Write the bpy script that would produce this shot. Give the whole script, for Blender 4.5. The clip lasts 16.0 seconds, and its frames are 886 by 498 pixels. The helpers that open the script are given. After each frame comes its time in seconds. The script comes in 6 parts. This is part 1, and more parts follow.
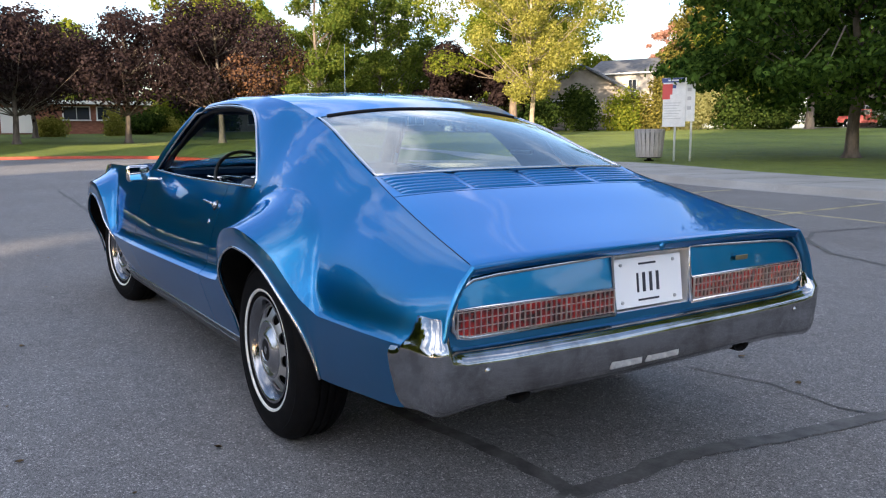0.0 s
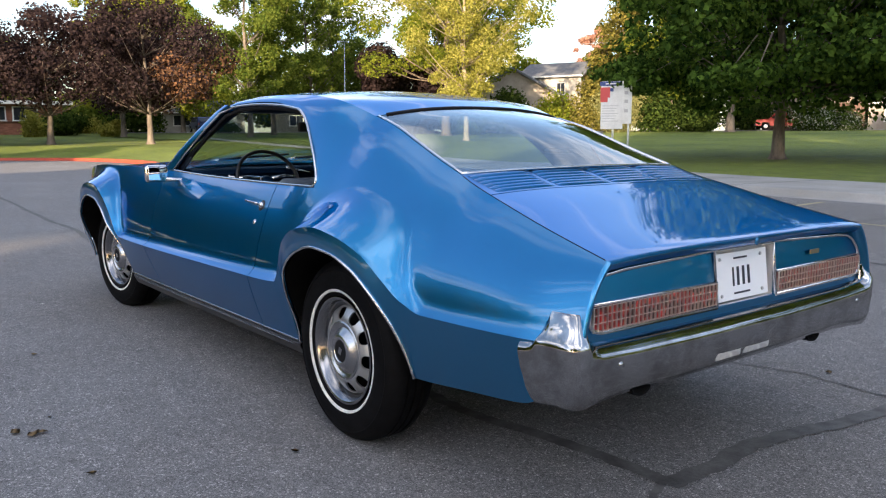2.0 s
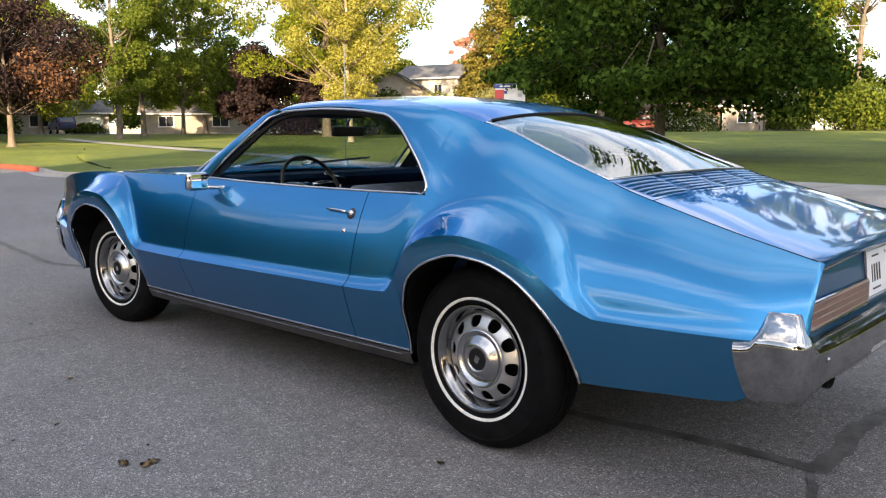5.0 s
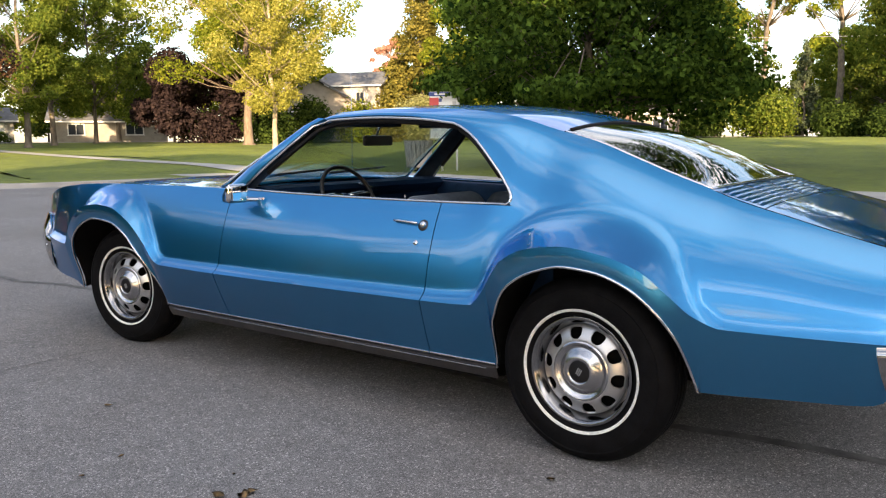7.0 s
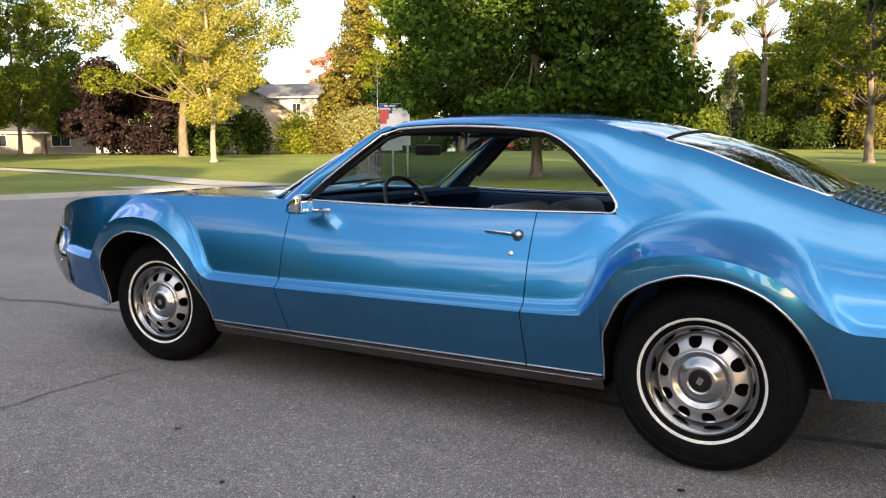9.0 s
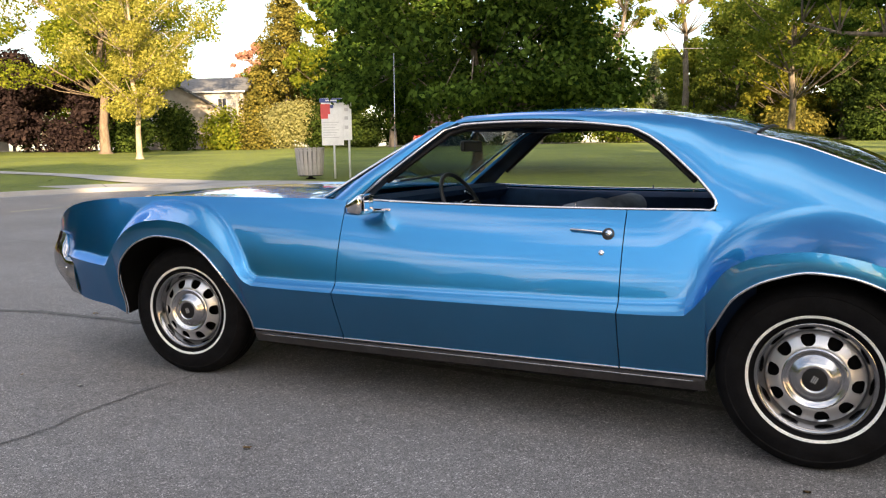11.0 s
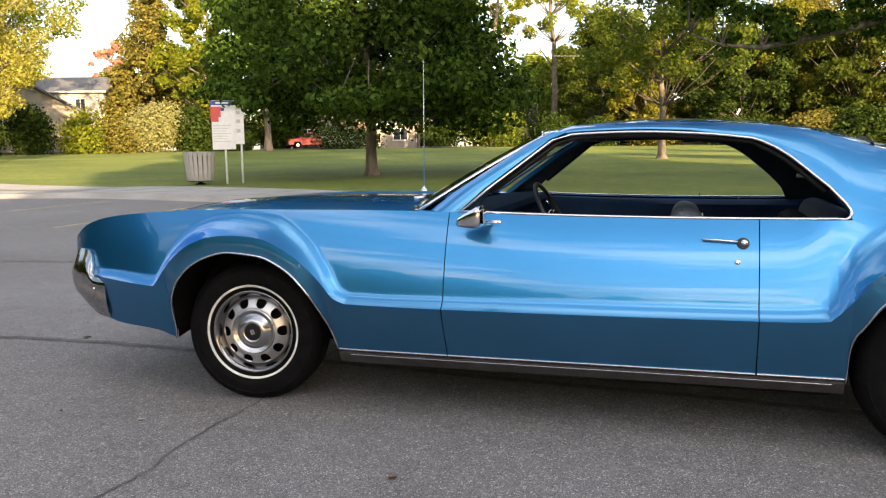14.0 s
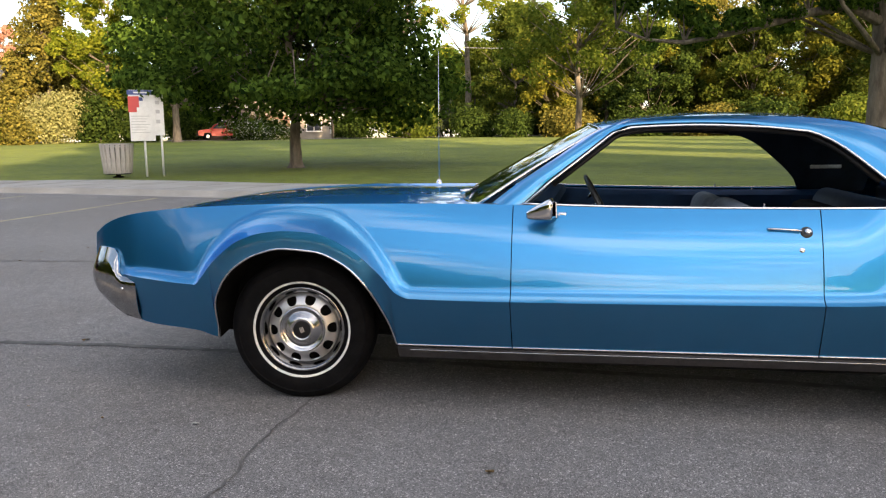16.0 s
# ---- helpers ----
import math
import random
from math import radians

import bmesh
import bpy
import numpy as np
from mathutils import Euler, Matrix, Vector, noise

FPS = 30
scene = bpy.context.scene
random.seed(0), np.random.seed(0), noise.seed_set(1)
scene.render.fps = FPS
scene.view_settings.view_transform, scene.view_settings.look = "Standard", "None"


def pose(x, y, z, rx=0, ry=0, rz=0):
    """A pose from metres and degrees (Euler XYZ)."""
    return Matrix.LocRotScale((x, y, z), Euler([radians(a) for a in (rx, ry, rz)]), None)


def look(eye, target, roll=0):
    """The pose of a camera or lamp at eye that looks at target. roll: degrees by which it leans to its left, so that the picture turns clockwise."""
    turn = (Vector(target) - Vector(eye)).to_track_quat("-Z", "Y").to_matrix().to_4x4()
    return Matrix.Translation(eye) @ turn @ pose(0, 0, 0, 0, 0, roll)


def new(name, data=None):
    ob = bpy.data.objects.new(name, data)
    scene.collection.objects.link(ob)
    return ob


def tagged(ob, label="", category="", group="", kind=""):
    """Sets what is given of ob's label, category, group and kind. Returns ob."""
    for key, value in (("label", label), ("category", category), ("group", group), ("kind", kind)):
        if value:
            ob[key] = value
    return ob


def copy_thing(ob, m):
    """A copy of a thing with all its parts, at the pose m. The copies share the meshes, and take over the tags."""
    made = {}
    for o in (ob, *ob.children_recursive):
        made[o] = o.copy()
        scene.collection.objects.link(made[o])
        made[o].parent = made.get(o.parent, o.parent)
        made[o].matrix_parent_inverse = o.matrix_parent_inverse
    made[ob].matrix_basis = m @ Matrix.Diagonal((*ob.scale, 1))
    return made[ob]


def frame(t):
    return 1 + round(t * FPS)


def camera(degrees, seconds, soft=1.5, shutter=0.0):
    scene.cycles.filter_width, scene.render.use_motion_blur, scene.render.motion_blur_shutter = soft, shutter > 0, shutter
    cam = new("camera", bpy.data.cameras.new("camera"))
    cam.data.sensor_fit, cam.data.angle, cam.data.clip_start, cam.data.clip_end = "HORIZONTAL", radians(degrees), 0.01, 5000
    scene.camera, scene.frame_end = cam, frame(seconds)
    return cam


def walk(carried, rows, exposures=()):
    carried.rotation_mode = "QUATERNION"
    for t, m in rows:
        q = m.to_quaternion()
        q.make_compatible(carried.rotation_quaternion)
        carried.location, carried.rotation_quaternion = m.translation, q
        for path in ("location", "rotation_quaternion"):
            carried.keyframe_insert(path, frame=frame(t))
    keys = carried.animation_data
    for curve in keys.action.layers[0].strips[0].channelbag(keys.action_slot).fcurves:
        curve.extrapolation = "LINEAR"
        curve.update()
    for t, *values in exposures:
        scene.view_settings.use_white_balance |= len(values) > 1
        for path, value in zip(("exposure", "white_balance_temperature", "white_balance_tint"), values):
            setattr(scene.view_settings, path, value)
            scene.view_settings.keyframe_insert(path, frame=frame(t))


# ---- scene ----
cam = camera(58.5, 16.0, 1.2)
# seconds, eye, target, roll
PATH = [
    (0, (4.313, -1.855, 1.142), (0.972, 0.268, 0.565), -0.37),
    (0.5, (4.240, -1.950, 1.140), (0.942, 0.239, 0.564), -0.46),
    (1, (4.166, -2.060, 1.139), (0.915, 0.199, 0.565), -0.45),
    (1.5, (4.086, -2.190, 1.135), (0.893, 0.150, 0.564), -0.37),
    (2, (4.006, -2.308, 1.132), (0.872, 0.112, 0.563), -0.24),
    (2.5, (3.905, -2.428, 1.135), (0.839, 0.077, 0.560), -0.10),
    (3, (3.801, -2.571, 1.138), (0.814, 0.027, 0.563), 0.18),
    (3.5, (3.689, -2.695, 1.144), (0.776, -0.015, 0.569), 0.20),
    (6, (3.099, -3.206, 1.166), (0.549, -0.175, 0.609), -0.60),
    (6.5, (2.953, -3.298, 1.170), (0.487, -0.197, 0.621), -0.59),
    (7, (2.811, -3.378, 1.170), (0.414, -0.221, 0.637), -0.51),
    (7.5, (2.646, -3.476, 1.168), (0.333, -0.254, 0.653), -0.42),
    (8, (2.502, -3.559, 1.162), (0.258, -0.285, 0.665), -0.48),
    (8.5, (2.364, -3.629, 1.153), (0.181, -0.312, 0.677), -0.53),
    (9, (2.223, -3.698, 1.161), (0.098, -0.343, 0.685), -0.48),
    (11.5, (1.419, -3.931, 1.178), (-0.284, -0.348, 0.671), -0.92),
    (12, (1.247, -3.989, 1.179), (-0.352, -0.357, 0.679), -0.88),
    (12.5, (1.083, -4.032, 1.179), (-0.421, -0.358, 0.690), -0.99),
    (13, (0.917, -4.084, 1.192), (-0.489, -0.370, 0.710), -0.78),
    (13.5, (0.726, -4.140, 1.213), (-0.567, -0.387, 0.721), -0.71),
    (14, (0.557, -4.186, 1.223), (-0.638, -0.401, 0.723), -0.86),
    (14.5, (0.402, -4.207, 1.226), (-0.704, -0.397, 0.716), -1.19),
    (15, (0.250, -4.253, 1.235), (-0.760, -0.418, 0.710), -1.25),
    (15.5, (0.065, -4.303, 1.238), (-0.823, -0.439, 0.704), -0.95),
    (16, (-0.114, -4.342, 1.240), (-0.870, -0.452, 0.690), -0.87),
]
walk(cam, [(t, look(eye, target, roll)) for t, eye, target, roll in PATH],
     [(0, 1.57, 5800, 16), (3.5, 1.71, 6350, 16), (7, 1.82, 6750, 16), (12, 1.86, 6950, 16), (14.5, 1.88, 7000, 16), (16, 1.80, 6850, 16)])
EXPOSURE = 1.92

# ---- light ----
SUN_ELEVATION, SUN_AZIMUTH = radians(12.5), radians(-51.0)   # azimuth of the sun from +x, towards +y
world = bpy.data.worlds.new("world")
scene.world = world
world.use_nodes = True
wn = world.node_tree
sky = wn.nodes.new("ShaderNodeTexSky")
sky.sky_type = "NISHITA"
sky.sun_disc = False
sky.sun_elevation = SUN_ELEVATION
sky.sun_rotation = radians(90) - SUN_AZIMUTH
sky.air_density, sky.dust_density, sky.ozone_density = 1.1, 0.9, 1.8
# thin streaked cloud over the whole sky, a flat layer seen from below
tc, sep = wn.nodes.new("ShaderNodeTexCoord"), wn.nodes.new("ShaderNodeSeparateXYZ")
wn.links.new(tc.outputs["Generated"], sep.inputs[0])
up = wn.nodes.new("ShaderNodeMath")
up.operation, up.inputs[1].default_value = "ADD", 0.10
wn.links.new(sep.outputs[2], up.inputs[0])
lid = wn.nodes.new("ShaderNodeMath")
lid.operation, lid.inputs[1].default_value = "MAXIMUM", 0.05
wn.links.new(up.outputs[0], lid.inputs[0])
comb = wn.nodes.new("ShaderNodeCombineXYZ")
for k in (0, 1):
    q = wn.nodes.new("ShaderNodeMath")
    q.operation = "DIVIDE"
    wn.links.new(sep.outputs[k], q.inputs[0])
    wn.links.new(lid.outputs[0], q.inputs[1])
    wn.links.new(q.outputs[0], comb.inputs[k])
stretch = wn.nodes.new("ShaderNodeMapping")
stretch.inputs["Rotation"].default_value = (0, 0, 0.35)
stretch.inputs["Scale"].default_value = (0.55, 1.5, 1.0)
wn.links.new(comb.outputs[0], stretch.inputs[0])
cloud = wn.nodes.new("ShaderNodeTexNoise")
cloud.inputs["Scale"].default_value, cloud.inputs["Detail"].default_value, cloud.inputs["Roughness"].default_value = 1.5, 8.0, 0.60
wn.links.new(stretch.outputs[0], cloud.inputs["Vector"])
veil = wn.nodes.new("ShaderNodeValToRGB")
veil.color_ramp.elements[0].position, veil.color_ramp.elements[0].color = 0.49, (0.05, 0.05, 0.05, 1)
veil.color_ramp.elements[1].position, veil.color_ramp.elements[1].color = 0.61, (0.70, 0.70, 0.70, 1)
wn.links.new(cloud.outputs["Fac"], veil.inputs["Fac"])
skymix = wn.nodes.new("ShaderNodeMix")
skymix.data_type = "RGBA"
wn.links.new(veil.outputs["Color"], skymix.inputs[0])
wn.links.new(sky.outputs[0], skymix.inputs[6])
# the cloud is brighter and warmer towards the sun
toward = wn.nodes.new("ShaderNodeVectorMath")
toward.operation = "DOT_PRODUCT"
toward.inputs[1].default_value = (math.cos(SUN_AZIMUTH) * math.cos(SUN_ELEVATION), math.sin(SUN_AZIMUTH) * math.cos(SUN_ELEVATION), math.sin(SUN_ELEVATION))
wn.links.new(tc.outputs["Generated"], toward.inputs[0])
cloud_tone = wn.nodes.new("ShaderNodeValToRGB")
cloud_tone.color_ramp.elements[0].position, cloud_tone.color_ramp.elements[0].color = 0.12, (7.0, 6.75, 6.4, 1)
cloud_tone.color_ramp.elements[1].position, cloud_tone.color_ramp.elements[1].color = 0.78, (17.0, 15.7, 13.3, 1)
wn.links.new(toward.outputs["Value"], cloud_tone.inputs["Fac"])
wn.links.new(cloud_tone.outputs["Color"], skymix.inputs[7])
wn.links.new(skymix.outputs[2], wn.nodes["Background"].inputs[0])
wn.nodes["Background"].inputs[1].default_value = 0.125

sun = new("sun", bpy.data.lights.new("sun", "SUN"))
sun.data.energy = 5.0
sun.data.angle = radians(0.55)
sun.data.color = (1.0, 0.78, 0.48)
sun_from = Vector((math.cos(SUN_AZIMUTH) * math.cos(SUN_ELEVATION), math.sin(SUN_AZIMUTH) * math.cos(SUN_ELEVATION), math.sin(SUN_ELEVATION)))
sun.matrix_world = look(sun_from * 120, (0, 0, 0))
scene.view_settings.exposure = EXPOSURE


# ---- materials ----
def shader(name, color, rough=0.5, metal=0.0, **more):
    m = bpy.data.materials.new(name)
    m.use_nodes = True
    b = m.node_tree.nodes["Principled BSDF"]
    b.inputs["Base Color"].default_value = (*color, 1)
    b.inputs["Roughness"].default_value = rough
    b.inputs["Metallic"].default_value = metal
    for key, value in more.items():
        b.inputs[key.replace("_", " ")].default_value = value
    return m


def add(m, kind, **values):
    n = m.node_tree.nodes.new(kind)
    for key, value in values.items():
        n.inputs[key.replace("_", " ")].default_value = value
    return n


def link(m, a, b):
    m.node_tree.links.new(a, b)


def coords(m, scale=1.0, stretch=(1, 1, 1)):
    tc = add(m, "ShaderNodeTexCoord")
    mp = add(m, "ShaderNodeMapping")
    mp.inputs["Scale"].default_value = [scale * s for s in stretch]
    link(m, tc.outputs["Object"], mp.inputs["Vector"])
    return mp.outputs["Vector"]


def noise_of(m, scale, detail=4.0, rough=0.55, stretch=(1, 1, 1)):
    n = add(m, "ShaderNodeTexNoise", Scale=scale, Detail=detail, Roughness=rough)
    link(m, coords(m, 1.0, stretch), n.inputs["Vector"])
    return n.outputs["Fac"]


def ramp_of(m, fac, stops):
    r = add(m, "ShaderNodeValToRGB")
    el = r.color_ramp.elements
    while len(el) < len(stops):
        el.new(0.5)
    for e, (p, c) in zip(el, stops):
        e.position, e.color = p, (*c, 1)
    link(m, fac, r.inputs["Fac"])
    return r.outputs["Color"]


def mixed(m, fac, a, b, mode="MIX"):
    n = m.node_tree.nodes.new("ShaderNodeMix")
    n.data_type, n.blend_type = "RGBA", mode
    for sock, v in ((n.inputs[0], fac), (n.inputs[6], a), (n.inputs[7], b)):
        if hasattr(v, "links"):
            link(m, v, sock)
        else:
            sock.default_value = v if isinstance(v, float) else (*v, 1)
    return n.outputs[2]


def bump_of(m, height, strength, distance):
    n = add(m, "ShaderNodeBump", Strength=strength, Distance=distance)
    link(m, height, n.inputs["Height"])
    link(m, n.outputs["Normal"], m.node_tree.nodes["Principled BSDF"].inputs["Normal"])


def tint(m, out, socket="Base Color"):
    link(m, out, m.node_tree.nodes["Principled BSDF"].inputs[socket])


def surface(name, dark, light, scale=6.0, rough=0.8, bump=0.3, depth=0.004, fine=90.0, metal=0.0, spread=(0.35, 0.65), stretch=(1, 1, 1), **more):
    """Two scales of colour change and a fine relief."""
    m = shader(name, light, rough, metal, **more)
    big = noise_of(m, scale, 5.0, 0.6, stretch)
    small = noise_of(m, fine, 3.0, 0.6, stretch)
    c = ramp_of(m, big, [(spread[0], dark), (spread[1], light)])
    g = ramp_of(m, small, [(0.3, (0.72, 0.72, 0.72)), (0.7, (1.12, 1.12, 1.12))])
    tint(m, mixed(m, 0.7, c, g, "MULTIPLY"))
    if bump:
        bump_of(m, small, bump, depth)
    return m


def leaf_stuff(name, dark, light, lit=0.45):
    """Leaves: a mix of reflected and let-through light, varied leaf by leaf."""
    m = bpy.data.materials.new(name)
    m.use_nodes = True
    nt = m.node_tree
    out = nt.nodes["Material Output"]
    nt.nodes.remove(nt.nodes["Principled BSDF"])
    geo = add(m, "ShaderNodeNewGeometry")
    c = ramp_of(m, geo.outputs["Random Per Island"], [(0.0, dark), (0.6, tuple(0.5 * (a + b) for a, b in zip(dark, light))), (1.0, light)])
    d, t, mx = add(m, "ShaderNodeBsdfDiffuse"), add(m, "ShaderNodeBsdfTranslucent"), add(m, "ShaderNodeMixShader")
    link(m, c, d.inputs["Color"])
    link(m, mixed(m, 0.5, c, (1.35, 1.25, 0.7), "MULTIPLY"), t.inputs["Color"])
    mx.inputs[0].default_value = lit
    link(m, d.outputs[0], mx.inputs[1])
    link(m, t.outputs[0], mx.inputs[2])
    link(m, mx.outputs[0], out.inputs["Surface"])
    return m


# car
PAINT = shader("blue_metallic_paint", (0.030, 0.165, 0.40), 0.33, 1.0, Coat_Weight=1.0, Coat_Roughness=0.03, Coat_IOR=1.52, Specular_Tint=(0.16, 0.46, 0.88, 1))
flake = noise_of(PAINT, 900.0, 1.0)
tint(PAINT, mixed(PAINT, 0.35, ramp_of(PAINT, noise_of(PAINT, 3.0), [(0.3, (0.022, 0.204, 0.425)), (0.7, (0.026, 0.219, 0.455))]),
                  ramp_of(PAINT, flake, [(0.35, (0.75, 0.75, 0.75)), (0.65, (1.2, 1.2, 1.2))]), "MULTIPLY"))
CHROME = shader("chrome", (0.62, 0.62, 0.64), 0.08, 1.0)
tint(CHROME, ramp_of(CHROME, noise_of(CHROME, 30.0), [(0.3, (0.05, 0.05, 0.05)), (0.75, (0.13, 0.13, 0.13))]), "Roughness")
BRUSHED = shader("bumper_chrome", (0.42, 0.42, 0.425), 0.10, 1.0)
tint(BRUSHED, ramp_of(BRUSHED, noise_of(BRUSHED, 14.0, 6.0), [(0.35, (0.045, 0.045, 0.045)), (0.75, (0.17, 0.17, 0.17))]), "Roughness")
tint(BRUSHED, ramp_of(BRUSHED, noise_of(BRUSHED, 9.0, 7.0, 0.7), [(0.36, (0.27, 0.265, 0.262)), (0.56, (0.42, 0.42, 0.425))]))
STEEL = shader("painted_wheel_silver", (0.47, 0.47, 0.48), 0.36, 0.85)
RECESS = shader("pale_recess_metal", (0.66, 0.66, 0.67), 0.4, 0.25)
LAMPBAR = shader("lamp_grid_metal", (0.66, 0.60, 0.56), 0.3, 0.8)
SATIN = shader("polished_wheel_metal", (0.44, 0.44, 0.455), 0.24, 1.0)
RING = shader("trim_ring_metal", (0.27, 0.27, 0.28), 0.18, 1.0)
RUBBER = surface("tyre_rubber", (0.0035, 0.0035, 0.004), (0.007, 0.007, 0.008), 20.0, 0.65, 0.25, 0.002, 160.0, Specular_IOR_Level=0.06)
WHITEWALL = surface("white_wall_rubber", (0.66, 0.66, 0.63), (0.78, 0.78, 0.76), 18.0, 0.55, 0.1, 0.001)
BLACK = shader("black_trim", (0.012, 0.012, 0.013), 0.45)
# near-black: deep shade under the body and in the wheel openings is in this colour
SHADE = surface("black_and_shade", (0.003, 0.003, 0.003), (0.006, 0.006, 0.006), 8.0, 0.9, 0.3, Specular_IOR_Level=0.1)
RUBBERSEAL = shader("window_seal", (0.008, 0.008, 0.009), 0.6, Specular_IOR_Level=0.2)
ROCKER = surface("rocker_grey_trim", (0.045, 0.042, 0.044), (0.075, 0.070, 0.072), 9.0, 0.42, 0.05, 0.001, metal=0.6)
GLASS = shader("car_glass", (0.46, 0.56, 0.56), 0.0, 0.0, Transmission_Weight=1.0, IOR=1.02, Specular_IOR_Level=0.5, Coat_Weight=1.0, Coat_Roughness=0.008, Coat_IOR=1.9)
DARKBLUE = surface("blue_vinyl", (0.004, 0.022, 0.064), (0.007, 0.032, 0.088), 14.0, 0.55, 0.25, 0.002, 240.0, Specular_IOR_Level=0.2)
DASHBLUE = surface("blue_dash_padding", (0.003, 0.012, 0.034), (0.005, 0.018, 0.046), 14.0, 0.7, 0.25, 0.002, 240.0, Specular_IOR_Level=0.05)
SEATBLUE = surface("dark_blue_seat_vinyl", (0.018, 0.030, 0.058), (0.032, 0.048, 0.088), 16.0, 0.6, 0.3, 0.002, 240.0, Specular_IOR_Level=0.3)
CLOTH = surface("pale_blue_seat_cloth", (0.070, 0.088, 0.118), (0.115, 0.138, 0.17), 20.0, 0.85, 0.4, 0.002, 320.0)
HEADLINER = surface("dark_headliner", (0.009, 0.021, 0.042), (0.015, 0.032, 0.060), 12.0, 0.9, 0.2, 0.002)
REDLENS = shader("red_lamp_lens", (0.42, 0.012, 0.010), 0.12, 0.0, Coat_Weight=0.8)
tint(REDLENS, ramp_of(REDLENS, noise_of(REDLENS, 26.0, 3.0), [(0.42, (0.045, 0.003, 0.003)), (0.66, (0.40, 0.014, 0.010))]))
CLEARLENS = surface("reversing_lamp_lens", (0.38, 0.38, 0.38), (0.55, 0.55, 0.54), 30.0, 0.25, 0.1, 0.001)
PLATE_WHITE = shader("plate_white", (0.86, 0.87, 0.90), 0.35)
INK = shader("dark_ink", (0.03, 0.03, 0.045), 0.5)
MIRROR = shader("mirror_silver", (0.9, 0.9, 0.9), 0.02, 1.0)


# ---- building helpers ----
def part(name, bm, material, parent=None, label="", smooth=None, m=None):
    """Links a bmesh as one mesh object, under parent if one is given. smooth: degrees under which edges are shaded round."""
    if smooth is not None:
        for f in bm.faces:
            f.smooth = True
        for e in bm.edges:
            if len(e.link_faces) == 2 and e.calc_face_angle(0.0) > radians(smooth):
                e.smooth = False
    me = bpy.data.meshes.new(name)
    bm.to_mesh(me)
    bm.free()
    me.materials.append(material)
    ob = new(name, me)
    if parent is not None:
        ob.parent = parent
    if m is not None:
        ob.matrix_basis = m
    if label:
        ob["label"] = label
    return ob


def thing(name, label, category, m=None, group="", kind=""):
    ob = new(name)
    ob.empty_display_size = 0.1
    if m is not None:
        ob.matrix_basis = m
    return tagged(ob, label, category, group, kind)


def pchip(xs, ys):
    """A smooth curve through points that never overshoots them."""
    xs, ys = np.array(xs, float), np.array(ys, float)
    h, d = np.diff(xs), np.diff(ys) / np.diff(xs)
    m = np.zeros(len(xs))
    for i in range(1, len(xs) - 1):
        if d[i - 1] * d[i] > 0:
            w1, w2 = 2 * h[i] + h[i - 1], h[i] + 2 * h[i - 1]
            m[i] = (w1 + w2) / (w1 / d[i - 1] + w2 / d[i])
    m[0], m[-1] = d[0], d[-1]

    def f(x):
        x = min(max(x, xs[0]), xs[-1])
        i = min(max(int(np.searchsorted(xs, x)) - 1, 0), len(h) - 1)
        t = (x - xs[i]) / h[i]
        return float((1 + 2 * t) * (1 - t) ** 2 * ys[i] + t * (1 - t) ** 2 * h[i] * m[i] + t * t * (3 - 2 * t) * ys[i + 1] + t * t * (t - 1) * h[i] * m[i + 1])
    return f


def sheet(rows, flip=False, bm=None, close=False):
    """A surface through rows of points, each row as long as the others."""
    bm = bm or bmesh.new()
    vs = [[bm.verts.new(p) for p in row] for row in rows]
    for a, b in zip(vs, vs[1:]):
        n = len(a)
        for i in range(n if close else n - 1):
            q = [a[i], a[(i + 1) % n], b[(i + 1) % n], b[i]]
            if flip:
                q.reverse()
            if len({v.co.to_tuple(6) for v in q}) > 2:
                bm.faces.new(q)
    return bm


def weld(bm, dist=0.0005):
    bmesh.ops.remove_doubles(bm, verts=bm.verts[:], dist=dist)
    return bm


def thick(bm, t):
    """Gives a sheet thickness against its normals."""
    bmesh.ops.recalc_face_normals(bm, faces=bm.faces[:])
    bmesh.ops.solidify(bm, geom=bm.faces[:], thickness=t)
    return bm


def box(size, at=(0, 0, 0), bevel=0.0, seg=2, bm=None, rot=None):
    b = bmesh.new()
    bmesh.ops.create_cube(b, size=1.0)
    for v in b.verts:
        v.co = Vector((v.co.x * size[0], v.co.y * size[1], v.co.z * size[2]))
    if bevel:
        bmesh.ops.bevel(b, geom=b.edges[:], offset=bevel, segments=seg, affect="EDGES", profile=0.5)
    if rot is not None:
        bmesh.ops.transform(b, matrix=rot.to_4x4(), verts=b.verts[:])
    bmesh.ops.translate(b, verts=b.verts[:], vec=at)
    return join(bm, b) if bm is not None else b


def join(bm, other):
    me = bpy.data.meshes.new("tmp")
    other.to_mesh(me)
    other.free()
    bm.from_mesh(me)
    bpy.data.meshes.remove(me)
    return bm


def lathe(profile, n=48, axis="y", bm=None):
    """Turns (radius, offset) pairs round an axis."""
    rows = []
    for i in range(n):
        a = 2 * math.pi * i / n
        c, s = math.cos(a), math.sin(a)
        rows.append([(r * c, o, r * s) if axis == "y" else (r * c, r * s, o) if axis == "z" else (o, r * c, r * s) for r, o in profile])
    rows.append(rows[0])
    bm = sheet(rows, bm=bm)
    weld(bm, 1e-5)
    bmesh.ops.recalc_face_normals(bm, faces=bm.faces[:])
    return bm


